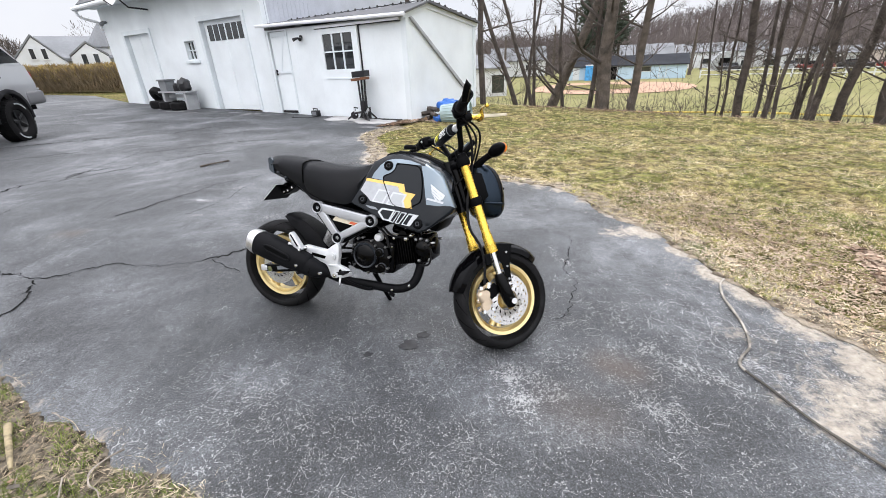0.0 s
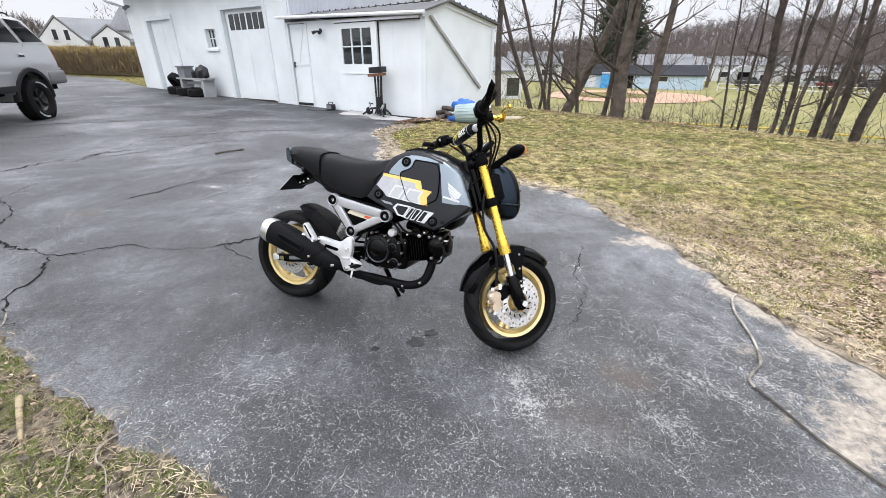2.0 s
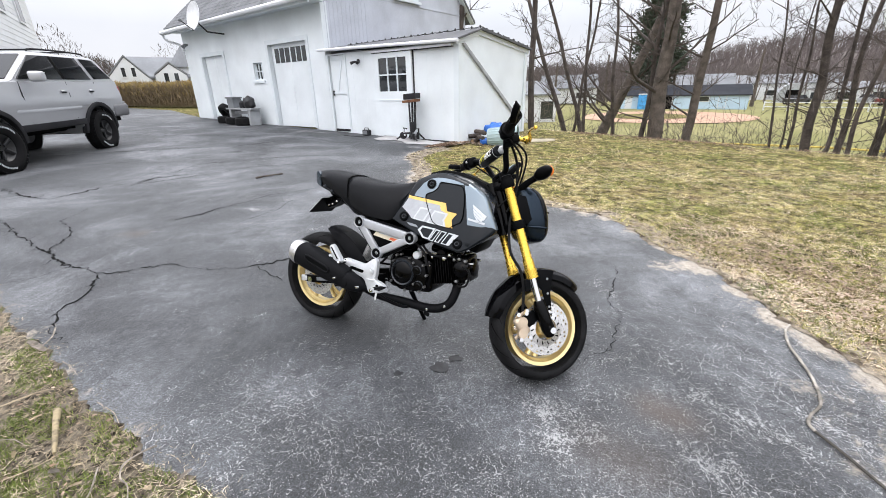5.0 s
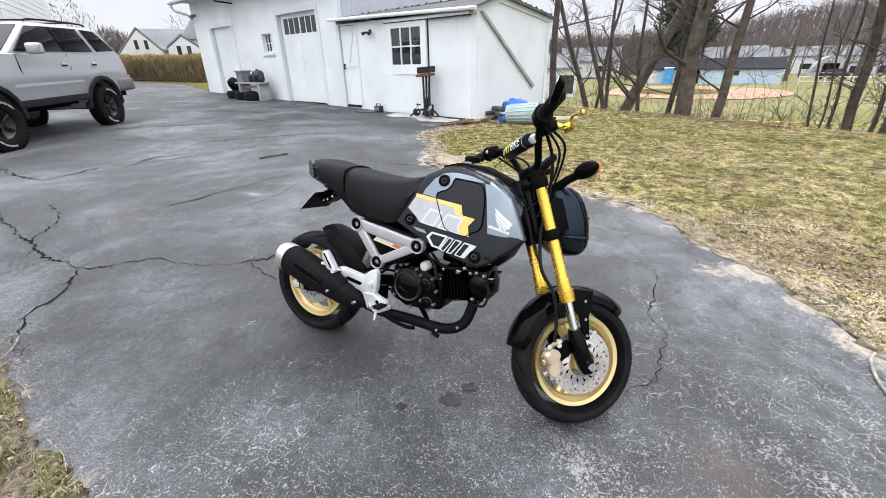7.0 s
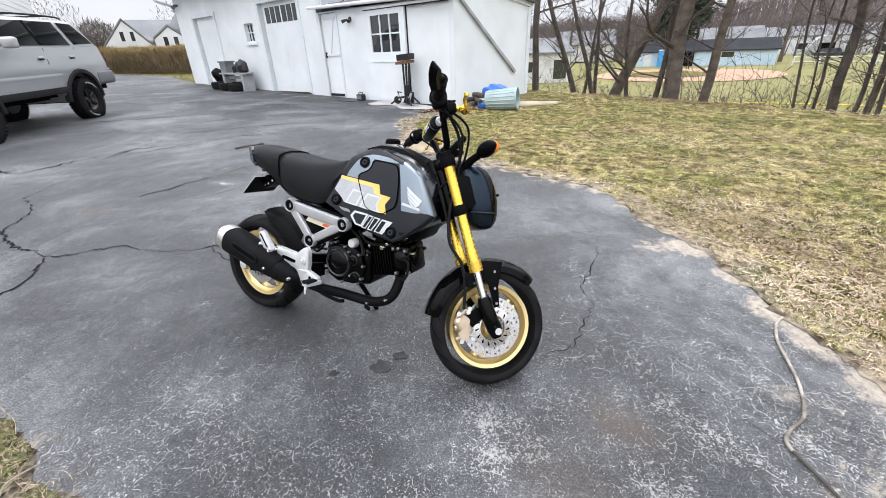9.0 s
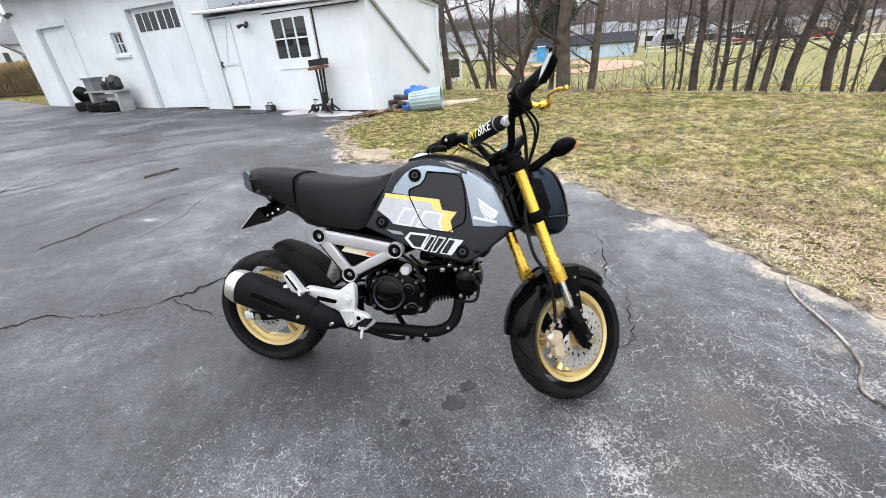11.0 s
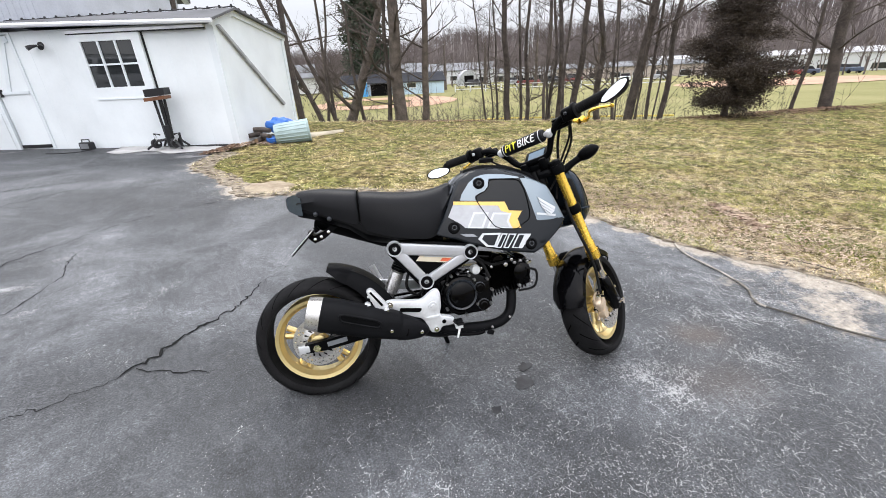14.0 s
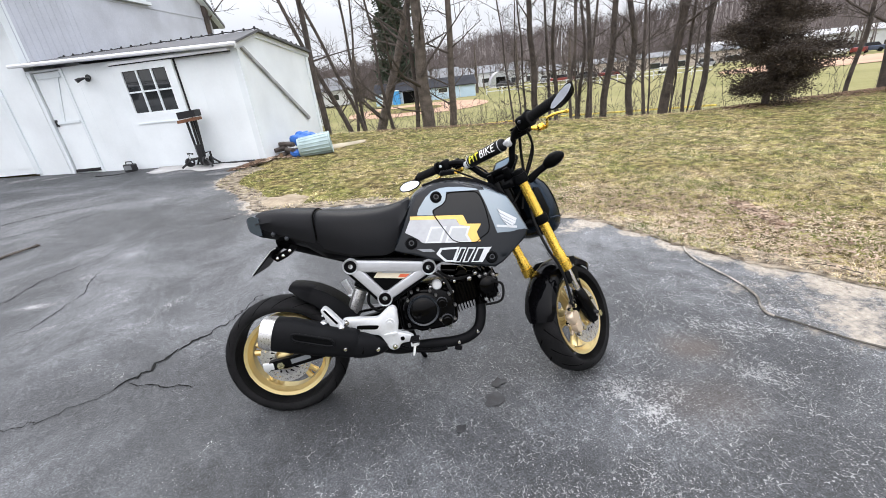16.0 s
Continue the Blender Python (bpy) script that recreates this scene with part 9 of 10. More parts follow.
def evergreen(x, y, tall, wide, low_, material, label, seed, sprays, leaf):
    rng = random.Random(seed)
    z = height(x, y)
    t = thing("evergreen_tree", label, "tree")
    trunk = Limbs()
    trunk.add([Vector((x, y, z - 0.2)), Vector((x + 0.05, y, z + tall * 0.5)), Vector((x, y + 0.05, z + tall))], wide * 0.07, 0.02, 8)
    v, f = [], []
    boughs = []
    count = max(60, sprays // 70)
    for k in range(count):
        h = low_ + (1 - low_) * ((k + rng.random()) / count) ** 1.1
        a = rng.uniform(0, 6.28)
        prof = wide * min(1.0, 0.55 + 2.4 * (h - low_)) * (1.03 - h) ** 0.95 * 1.2 * rng.uniform(0.55, 1.15)
        b0 = Vector((x, y, z + tall * h * 0.97))
        b1 = b0 + Vector((math.cos(a), math.sin(a), rng.uniform(-0.10, 0.28))) * prof
        trunk.add([b0, (b0 + b1) / 2 + Vector((0, 0, 0.05 * prof)), b1], 0.022 * wide, 0.006, 4)
        boughs.append((b0, b1, prof))
    for k in range(sprays):
        b0, b1, prof = boughs[k % len(boughs)]
        u = rng.uniform(0.22, 1.0)
        sp_ = 0.11 * wide * (1.25 - 0.75 * u)
        c = b0.lerp(b1, u) + Vector((rng.gauss(0, sp_), rng.gauss(0, sp_), rng.gauss(0, sp_ * 0.6) - 0.03 * wide * u))
        out = (b1 - b0).normalized() + Vector((0, 0, rng.uniform(-0.3, 0.5)))
        for m_ in range(7):
            d = (out + Vector((rng.gauss(0, 0.7), rng.gauss(0, 0.7), rng.gauss(0, 0.6)))).normalized()
            s_ = d.cross(Vector((rng.gauss(0, 1), rng.gauss(0, 1), rng.gauss(0, 1)))).normalized()
            p0 = c + Vector((rng.gauss(0, leaf), rng.gauss(0, leaf), rng.gauss(0, leaf)))
            ln, wd_ = leaf * rng.uniform(0.7, 1.6), leaf * rng.uniform(0.16, 0.34)
            b = len(v)
            v += [tuple(p0 - s_ * wd_), tuple(p0 + d * ln), tuple(p0 + s_ * wd_)]
            f.append((b, b + 1, b + 2))
    part("trunk", (trunk.v, [], trunk.f), M_BARKD, t, "", True)
    part("crown", (v, [], f), material, t, "dense evergreen crown")
    return t


evergreen(9.5, 5.7, 4.0, 1.16, 0.05, M_CEDAR, "dark bronze-green cedar at the edge of the lawn", 5, 13000, 0.042)
evergreen(29.2, 79.5, 25, 5.0, 0.16, M_PINE, "tall dark green conifer behind the clubhouse", 6, 2600, 0.6)

# undergrowth along the crest and the slope
rng = random.Random(77)
ug = Limbs()
for i in range(620):
    x = rng.uniform(0.8, 15) if i < 300 else rng.uniform(1.6, 6.5) if i < 420 else rng.uniform(4.5, 10)
    q = rng.choice((rng.uniform(0.2, 2.5), rng.uniform(0.5, 9)))
    y = (q + 9.6 + max(0, x - 8) * 0.45 - 0.62 * x) / 0.78
    if x < 2.2 and y < 11.5:
        continue
    p = Vector((x, y, height(x, y) - 0.03))
    tall = rng.uniform(0.2, 0.9) if q < 2.5 and rng.random() < 0.8 else rng.uniform(0.5, 2.2)
    d = Vector((rng.gauss(0, 0.35), rng.gauss(0, 0.35), 1)).normalized()
    path = [p]
    for k in range(4):
        d = (d + Vector((rng.gauss(0, 0.22), rng.gauss(0, 0.22), -0.03 * k))).normalized()
        path.append(path[-1] + d * tall / 4)
    ug.add(path, 0.002 + 0.0025 * tall, 0.0012, 3)
    for k in range(3):
        b = path[rng.randint(1, 3)]
        e = b + Vector((rng.gauss(0, 0.25), rng.gauss(0, 0.25), rng.uniform(0.05, 0.35))) * tall * 0.7
        ug.add([b, (b + e) / 2 + Vector((0, 0, 0.03)), e], 0.003 + 0.002 * tall, 0.0015, 3)
ob = part("undergrowth", (ug.v, [], ug.f), M_TWIG, None)
tagged(ob, "tangle of bare brown saplings and brambles below the lawn", "undergrowth", kind="stuff")

# bare woods on the far hills
rng = random.Random(5)
v, f = [], []
for i in range(21000):
    a = radians(rng.uniform(-62, 88))
    d = rng.uniform(112, 330) if rng.random() < 0.85 else rng.uniform(95, 140)
    x, y = d * math.sin(a), d * math.cos(a)
    if (d < 140 and math.degrees(a) > 18 and rng.random() < 0.8) or (math.degrees(a) < -15 and d < 230):
        continue
    z = height(x, y) - 0.3
    tall = rng.uniform(5, 9.5)
    side = Vector((math.cos(a), -math.sin(a), 0))
    lean = rng.gauss(0, 0.05)
    for k in range(9):
        if k == 0:
            p0, p1, w_ = Vector((x, y, z)), Vector((x, y, z + tall)) + side * lean * tall, 0.16
        else:
            h = rng.uniform(0.3, 0.9)
            p0 = Vector((x, y, z + tall * h))
            p1 = p0 + side * rng.uniform(-1, 1) * tall * 0.28 + Vector((0, 0, rng.uniform(0.08, 0.3) * tall)) + Vector((rng.gauss(0, 0.4), rng.gauss(0, 0.4), 0))
            w_ = 0.10
        b = len(v)
        w_ *= 0.8
        v += [tuple(p0 - side * w_), tuple(p0 + side * w_), tuple(p1)]
        f.append((b, b + 1, b + 2))
ob = part("far_woods", (v, [], f), M_WOODS, None)
tagged(ob, "bare grey-brown woods covering the far hills", "woods", kind="stuff")

# hedge: upright brown stems, darkened for shade low down, under a fringe of yellow-brown tips
def slivers(name, count, seed, spot, material, label, category):
    rng = random.Random(seed)
    v, f = [], []
    for i in range(count):
        c, d, ln, wd_ = spot(rng)
        d = d.normalized()
        s_ = d.cross(Vector((rng.gauss(0, 1), rng.gauss(0, 1), 0.2))).normalized()
        b = len(v)
        bend = s_.cross(d) * ln * rng.uniform(-0.15, 0.15)
        v += [tuple(c - s_ * wd_), tuple(c + s_ * wd_), tuple(c + d * ln * 0.55 + bend + s_ * wd_ * 0.7), tuple(c + d * ln)]
        f += [(b, b + 1, b + 2), (b, b + 2, b + 3)]
    ob = part(name, (v, [], f), material, None)
    return tagged(ob, label, category, kind="stuff")


h0, h1 = Vector((-20.5, 22.0, 0)), Vector((-14.0, 20.6, 0))


def hedge_spot(rng, low_, high):
    t = rng.random()
    p = h0.lerp(h1, t) + Vector((rng.gauss(0, 0.1), rng.uniform(-0.5, 0.5), 0))
    top = 1.14 + 0.22 * noise.noise((t * 11, 0, 0)) + 0.12 * noise.noise((t * 37, 1, 0)) + 0.35 * max(0, (t - 0.65))
    c = Vector((p.x, p.y, yard(p.x, p.y) + top * rng.uniform(low_, high)))
    return c


slivers("hedge_stems", 22000, 9, lambda r: (hedge_spot(r, 0.0, 0.7), Vector((r.gauss(0, 0.22), r.gauss(0, 0.22), 1)), r.uniform(0.2, 0.5), r.uniform(0.003, 0.008)), mat("brown_hedge_stems", (0.175, 0.130, 0.080), 0.95, col2=(0.28, 0.215, 0.135), bump=0, island=0.2), "brown upright stems of a leafless hedge", "hedge")
slivers("hedge", 30000, 10, lambda r: (hedge_spot(r, 0.42, 0.95), Vector((r.gauss(0, 0.4), r.gauss(0, 0.4), 1)), r.uniform(0.06, 0.22), r.uniform(0.003, 0.007)), M_HEDGE, "yellow-brown leafless hedge at the end of the driveway", "hedge")
M_BRUSH = mat("grey_brown_brush", (0.075, 0.062, 0.055), 0.95, col2=(0.12, 0.10, 0.085), bump=0, island=0.4)


def brush(cx, cy, rad, tall, count, seed, wd, label):
    def spot(r):
        a, q = r.uniform(0, 6.28), rad * math.sqrt(r.random())
        x, y = cx + q * math.cos(a), cy + q * math.sin(a)
        h = r.random() ** 0.8 * tall * (1 - 0.5 * (q / rad) ** 2)
        return Vector((x, y, height(x, y) + h)), Vector((r.gauss(0, 0.55), r.gauss(0, 0.55), 1)), r.uniform(0.2, 0.6), wd * r.uniform(0.5, 1.2)
    slivers("thicket", count, seed, spot, M_BRUSH, label, "thicket")


brush(-34.6, 36.6, 2.0, 3.7, 6000, 31, 0.009, "dark leafless thicket beyond the hedge")
brush(-36.5, 35.0, 2.2, 6.2, 1300, 32, 0.006, "thin leafless tree tops beyond the hedge")
brush(-38.5, 34.0, 2.4, 3.0, 3000, 33, 0.009, "dark leafless thicket beyond the driveway")
brush(-30.0, 40.5, 2.6, 5.0, 900, 34, 0.006, "thin leafless tree tops beyond the roofs")
# ---- buildings in the distance ----
M_PALEB = mat("pale_blue_siding", (0.42, 0.55, 0.66), 0.6, var=0.08, scale=0.6, fine=8, bump=0.05)
M_DKROOF = mat("dark_grey_roof", (0.032, 0.034, 0.040), 0.9, var=0.15, scale=0.5, fine=8, spec=0.08)
M_SIDING = mat("white_siding", (0.60, 0.615, 0.63), 0.6, var=0.06, scale=0.6, fine=6)
M_ROOFG = mat("mid_grey_roof", (0.19, 0.197, 0.206), 0.9, spec=0.15, var=0.12, scale=0.5, fine=8)
M_ROOFP = mat("pale_metal_roof", (0.34, 0.345, 0.35), 0.6, var=0.1, scale=0.3, fine=3)
M_CYAN = mat("bright_blue_plastic", (0.06, 0.30, 0.62), 0.5, bump=0)


def house(name, label, cx, cy, yaw, L, D, zb, wall_h, roof_h, wallm, roofm, windows, category="house", over=0.3):
    m = pose(cx, cy, zb, 0, 0, yaw)
    h = thing(name, label, category)
    h.matrix_world = m
    bm = bmesh.new()
    prof = [(-D / 2, 0), (D / 2, 0), (D / 2, wall_h), (0, wall_h + roof_h), (-D / 2, wall_h)]
    rings = [[Vector((x, y, z)) for y, z in prof] for x in (-L / 2, L / 2)]
    part("wall", loft(bm, rings), wallm, h)
    for s in (-1, 1):
        k = roof_h / (D / 2)
        bm = bmesh.new()
        ya, za = s * (D / 2 + over), wall_h - over * k + 0.06
        loft(bm, [[Vector((x, ya, za)), Vector((x, 0, wall_h + roof_h + 0.06)), Vector((x, 0, wall_h + roof_h + 0.2)), Vector((x, ya, za + 0.14))] for x in (-L / 2 - over, L / 2 + over)])
        part("roof", bm, roofm, h)
    for side, u, z, w_, hh, kind in windows:
        if side in "fb":
            sy = -1 if side == "f" else 1
            loc, size = (u, sy * (D / 2 + 0.02), z), (w_, 0.08, hh)
            ploc, psize = (u, sy * (D / 2 + 0.055), z), (w_ - 0.16, 0.02, hh - 0.16)
        else:
            sx = -1 if side == "l" else 1
            loc, size = (sx * (L / 2 + 0.02), u, z), (0.08, w_, hh)
            ploc, psize = (sx * (L / 2 + 0.055), u, z), (0.02, w_ - 0.16, hh - 0.16)
        wn_ = part("door" if kind else "window", nbox(size, loc), M_SIDING, h)
        part("panel" if kind else "pane", nbox(psize, ploc), kind or M_PANE, wn_)
    return h


# clubhouse by the diamond: long axis from (21.4, 71) to (36.9, 64)
house("clubhouse", "pale blue clubhouse with dark roof beside the ball field", 30.5, 70.6, -24.5, 17.0, 7.0, -2.3, 2.0, 1.25, M_PALEB, M_DKROOF, [("f", 3.0, 1.5, 1.6, 0.8, None), ("f", -2.4, 1.0, 3.0, 2.0, M_UNDER), ("f", 5.4, 1.2, 1.0, 1.9, M_PALEB), ("f", -7.0, 1.1, 1.0, 2.0, M_SIDING), ("r", 0, 1.4, 1.2, 0.9, None)], "clubhouse")
pt_ = thing("portable_toilet", "bright blue portable cabin beside the clubhouse", "cabin")
part("cabin", nbox((1.2, 1.2, 2.2), (24.3, 68.9, -1.2), (0, 0, -24), 0.05), M_CYAN, pt_)
part("roof", nbox((1.3, 1.3, 0.15), (24.3, 68.9, -0.05), (0, 0, -24), 0.05), M_SIDING, pt_)
house("white_house", "white house beyond the shed among bare trees", 4.2, 48.5, 12, 5.4, 6.5, -2.2, 2.7, 1.2, M_SIDING, M_ROOFG, [("f", 1.7, 1.2, 1.5, 1.9, None), ("f", -1.5, 1.5, 0.9, 1.1, None)])
house("long_white_building", "long white industrial building far off", 84, 92, -42, 46, 16, -3.2, 3.0, 1.2, M_SIDING, M_ROOFG, [("f", u, 1.8, 2.6, 1.4, None) for u in range(-20, 21, 5)], "building")
house("white_warehouse", "long white warehouse far off across the field", 118, 46, -70, 60, 18, -4.0, 5.0, 1.0, M_SIDING, M_ROOFP, [("f", u, 2.6, 4.0, 1.2, None) for u in range(-26, 27, 8)], "building")
house("grey_warehouse", "pale grey building far off across the field", 62, 108, -33, 30, 14, -2.6, 3.6, 1.8, M_SIDING, M_ROOFG, [("f", u, 1.8, 2.0, 1.2, None) for u in (-11, -6, -1, 4, 9)], "building")
house("brick_building", "low tan building far off", 96, 72, -52, 34, 12, -3.4, 3.6, 1.0, mat("tan_wall", (0.45, 0.39, 0.35), 0.8), M_ROOFG, [("f", u, 1.9, 2.4, 1.3, None) for u in (-13, -8, -3, 2, 7, 12)], "building")
house("cottage", "small white house far off behind the field", 46, 98, -20, 11, 8, -2.4, 3.0, 2.4, M_SIDING, M_ROOFG, [("f", -3, 1.6, 1.1, 1.2, None), ("f", 2, 1.6, 1.1, 1.2, None)])
house("cottage", "small white house far off behind the field", 18, 96, -8, 11, 8, -2.0, 3.0, 2.4, M_SIDING, M_ROOFG, [("f", -3, 1.6, 1.1, 1.2, None), ("f", 2, 1.6, 1.1, 1.2, None)])
# half-round shed
qs = thing("quonset_hut", "grey half-round metal hut far off", "hut")
qm = pose(60.5, 92, -2.3, 0, 0, -30)
part("vault", loft(bmesh.new(), [[qm @ Vector((2.6 * math.cos(a), y, 3.4 * math.sin(a))) for a in (math.pi * k / 16 for k in range(17))] for y in (-6, 6)]), mat("galvanised_sheet", (0.42, 0.44, 0.46), 0.45, 0.5), qs)
part("door", nbox((2.2, 0.1, 2.2), (0, -6.06, 1.1), m=qm), M_UNDER, qs)
# houses beyond the hedge and beside the driveway
house("white_farmhouse", "white house with grey roof beyond the hedge", -27.2, 36.8, 38.5, 6.4, 6.0, 0.6, 2.0, 1.5, M_SIDING, M_ROOFG, [("f", 1.2, 1.35, 0.6, 1.0, None), ("f", 2.1, 1.35, 0.6, 1.0, None), ("f", 3.6, 1.35, 0.6, 1.0, None)])
house("gabled_wing", "white gabled wing of a house beyond the hedge", -29.4, 33.9, 128.5, 5.0, 3.0, 0.6, 1.7, 1.7, M_SIDING, M_ROOFG, [("l", -0.4, 2.35, 0.4, 0.8, None), ("l", 0.25, 2.35, 0.4, 0.8, None), ("r", -0.4, 2.35, 0.4, 0.8, None), ("r", 0.25, 2.35, 0.4, 0.8, None)], over=0.05)
house("gabled_dormer", "white gabled dormer of a house beyond the hedge", -26.3, 34.6, 128.5, 3.2, 2.2, 0.6, 2.1, 0.85, M_SIDING, M_ROOFG, [("l", -0.35, 1.9, 0.45, 0.9, None), ("l", 0.35, 1.9, 0.45, 0.9, None), ("r", -0.35, 1.9, 0.45, 0.9, None), ("r", 0.35, 1.9, 0.45, 0.9, None)], over=0.05)
tw = thing("house_turret", "grey cone-roofed turret of a white house", "turret")
part("drum", lathe(bmesh.new(), [(1.0, 0), (1.0, 2.9)], 8, pose(-25.6, 35.6, 0.6)), M_SIDING, tw)
part("roof", lathe(bmesh.new(), [(1.25, 2.8), (0.0, 4.5)], 8, pose(-25.6, 35.6, 0.6)), M_ROOFG, tw)
nh = house("sided_house", "white clapboard house beside the driveway", -21.5, 12.45, 40, 10, 8, 0.3, 5.4, 2.0, M_SIDING, M_ROOFG, [("r", -1.6, 4.4, 1.0, 1.4, None), ("r", 1.5, 4.4, 1.0, 1.4, None)])
for k in range(26):
    part("clapboard", nbox((0.012, 8.0, 0.012), (5.006, 0, 0.3 + k * 0.2)), M_SIDING, nh)
# field: diamond, fence, lattice mast, parked cars
def disc_patch(name, cx, cy, ra, rb, yaw, z, material, label, k):
    vs = [(cx, cy, z)]
    for i in range(40):
        a = 2 * math.pi * i / 40
        r = 1 + 0.06 * noise.noise((math.cos(a) * 2, math.sin(a) * 2, k))
        p = Matrix.Rotation(radians(yaw), 2) @ Vector((ra * r * math.cos(a), rb * r * math.sin(a)))
        vs.append((cx + p.x, cy + p.y, z))
    ob = part(name, (vs, [], [(0, i + 1, (i + 1) % 40 + 1) for i in range(40)]), material)
    return tagged(ob, label, "infield", kind="structure")


disc_patch("infield_dirt", 20.8, 51.5, 10.5, 9.0, 60, FIELD_Z + 0.05, M_DIRT, "orange dirt infield of the ball field", 1)
disc_patch("infield_grass", 19.0, 51.5, 5.0, 4.6, 40, FIELD_Z + 0.10, M_TURF, "grass diamond inside the dirt infield", 2)
disc_patch("infield_dirt", 72, 29, 16, 9, -20, FIELD_Z + 0.05, M_DIRT, "orange dirt infield of a second ball field", 3)
fence = thing("white_fence", "low white fence along the ball field", "fence")
fp = [Vector((37.5, 61.5, FIELD_Z)), Vector((49.3, 52, FIELD_Z)), Vector((62, 40, FIELD_Z))]
for a, b in zip(fp, fp[1:]):
    n = int((b - a).length / 2.2)
    for i in range(n):
        p = a.lerp(b, i / n)
        part("post", nbox((0.12, 0.12, 1.1), (p.x, p.y, p.z + 0.55)), M_SIDING, fence)
    for z in (0.45, 1.0):
        part("rail", tube(bmesh.new(), [a + Vector((0, 0, z)), b + Vector((0, 0, z))], 0.07, 4), M_SIDING, fence)
yf = thing("yellow_edge_rail", "low yellow rail along the field edge", "rail")
part("rail", tube(bmesh.new(), [(9.0, 26, FIELD_Z + 0.35), (17, 22.5, FIELD_Z + 0.35), (24, 15.5, FIELD_Z + 0.35)], 0.05, 6), mat("yellow_paint", (0.55, 0.42, 0.08), 0.6), yf)
mast = thing("lattice_mast", "pale steel lattice mast far off", "mast")
mc = Vector((132, 150, -2))
for a, b in ((-1, -1), (1, -1), (1, 1), (-1, 1)):
    part("leg", tube(bmesh.new(), [mc + Vector((a * 2.4, b * 2.4, 0)), mc + Vector((a * 0.5, b * 0.5, 20))], 0.12, 4), M_SIDING, mast)
for k in range(7):
    z, w0, w1 = k * 2.8, 2.4 - k * 0.27, 2.4 - (k + 1) * 0.27
    part("brace", tube(bmesh.new(), [mc + Vector((-w0, -w0, z)), mc + Vector((w1, -w1, z + 2.8))], 0.07, 4), M_SIDING, mast)
    part("brace", tube(bmesh.new(), [mc + Vector((w0, -w0, z)), mc + Vector((-w1, -w1, z + 2.8))], 0.07, 4), M_SIDING, mast)
part("arm", tube(bmesh.new(), [mc + Vector((-3.5, 0, 16)), mc + Vector((3.5, 0, 16))], 0.1, 4), M_SIDING, mast)
rng = random.Random(31)
car_cols = [mat("red_car_paint", (0.22, 0.035, 0.03), 0.3, bump=0), mat("white_car_paint", (0.7, 0.7, 0.72), 0.3, bump=0), mat("blue_car_paint", (0.06, 0.08, 0.13), 0.3, bump=0), mat("dark_car_paint", (0.04, 0.04, 0.045), 0.3, bump=0), mat("grey_car_paint", (0.3, 0.31, 0.33), 0.3, bump=0)]
names = ("red", "white", "blue", "black", "grey")
for i in range(13):
    t = i / 12
    p = Vector((50, 76, 0)).lerp(Vector((100, 30, 0)), t) + Vector((rng.gauss(0, 2.5), rng.gauss(0, 2.5), 0))
    k = rng.randint(0, 4)
    c = thing("parked_car", "%s car parked far off beyond the field" % names[k], "car", "cars beyond the field")
    c.matrix_world = pose(p.x, p.y, height(p.x, p.y) + 0.02, 0, 0, rng.uniform(0, 180))
    part("body", nbox((4.3, 1.75, 0.7), (0, 0, 0.62), bevel=0.12, seg=2), car_cols[k], c)
    part("cabin", loft(bmesh.new(), [[Vector((x, y, z)) for x, y in ((-a, -b), (a, -b), (a, b), (-a, b))] for a, b, z in ((1.4, 0.82, 0.95), (0.95, 0.66, 1.45))]), M_TINT, c)
    for x in (-1.35, 1.35):
        for y in (-0.85, 0.85):
            part("wheel", lathe(bmesh.new(), [(0.31, -0.1), (0.31, 0.1)], 14, pose(x, y, 0.31, 90, 0, 0)), M_RUB, c)
for i, (x, y) in enumerate(((70, 80), (88, 62), (40, 88), (104, 40))):
    up = thing("utility_pole", "grey wooden utility pole far off", "pole", "utility poles")
    z = height(x, y)
    part("pole", tube(bmesh.new(), [(x, y, z - 0.3), (x, y, z + 8)], [0.16, 0.1], 8), M_BARK, up)
    part("crossarm", nbox((2.2, 0.12, 0.14), (x, y, z + 7.4), (0, 0, -40)), M_BARK, up)

# bare patch of dirt where the lawn meets the asphalt
v = [(-0.66, 5.42, yard(-0.66, 5.42) + 0.026)]
for i in range(40):
    a = 2 * math.pi * i / 40
    k = 1 + 0.35 * noise.noise((math.cos(a) * 2, math.sin(a) * 2, 8)) + 0.15 * noise.noise((math.cos(a) * 7, math.sin(a) * 7, 3))
    x, y = -0.66 + 0.40 * k * math.cos(a), 5.42 + 0.33 * k * math.sin(a)
    v.append((x, y, yard(x, y) - 0.014))
tagged(part("bare_dirt", (v, [], [(0, i + 1, (i + 1) % 40 + 1) for i in range(40)]), mat("trodden_tan_dirt", (0.22, 0.175, 0.125), 0.95, col2=(0.34, 0.285, 0.21), scale=7, fine=90, bump=0.5, spec=0.1), None, "", True), "bare patch of tan dirt at the lawn edge", "dirt", kind="structure")

# ---- grass, leaves ----
rng_np = np.random.RandomState(3)


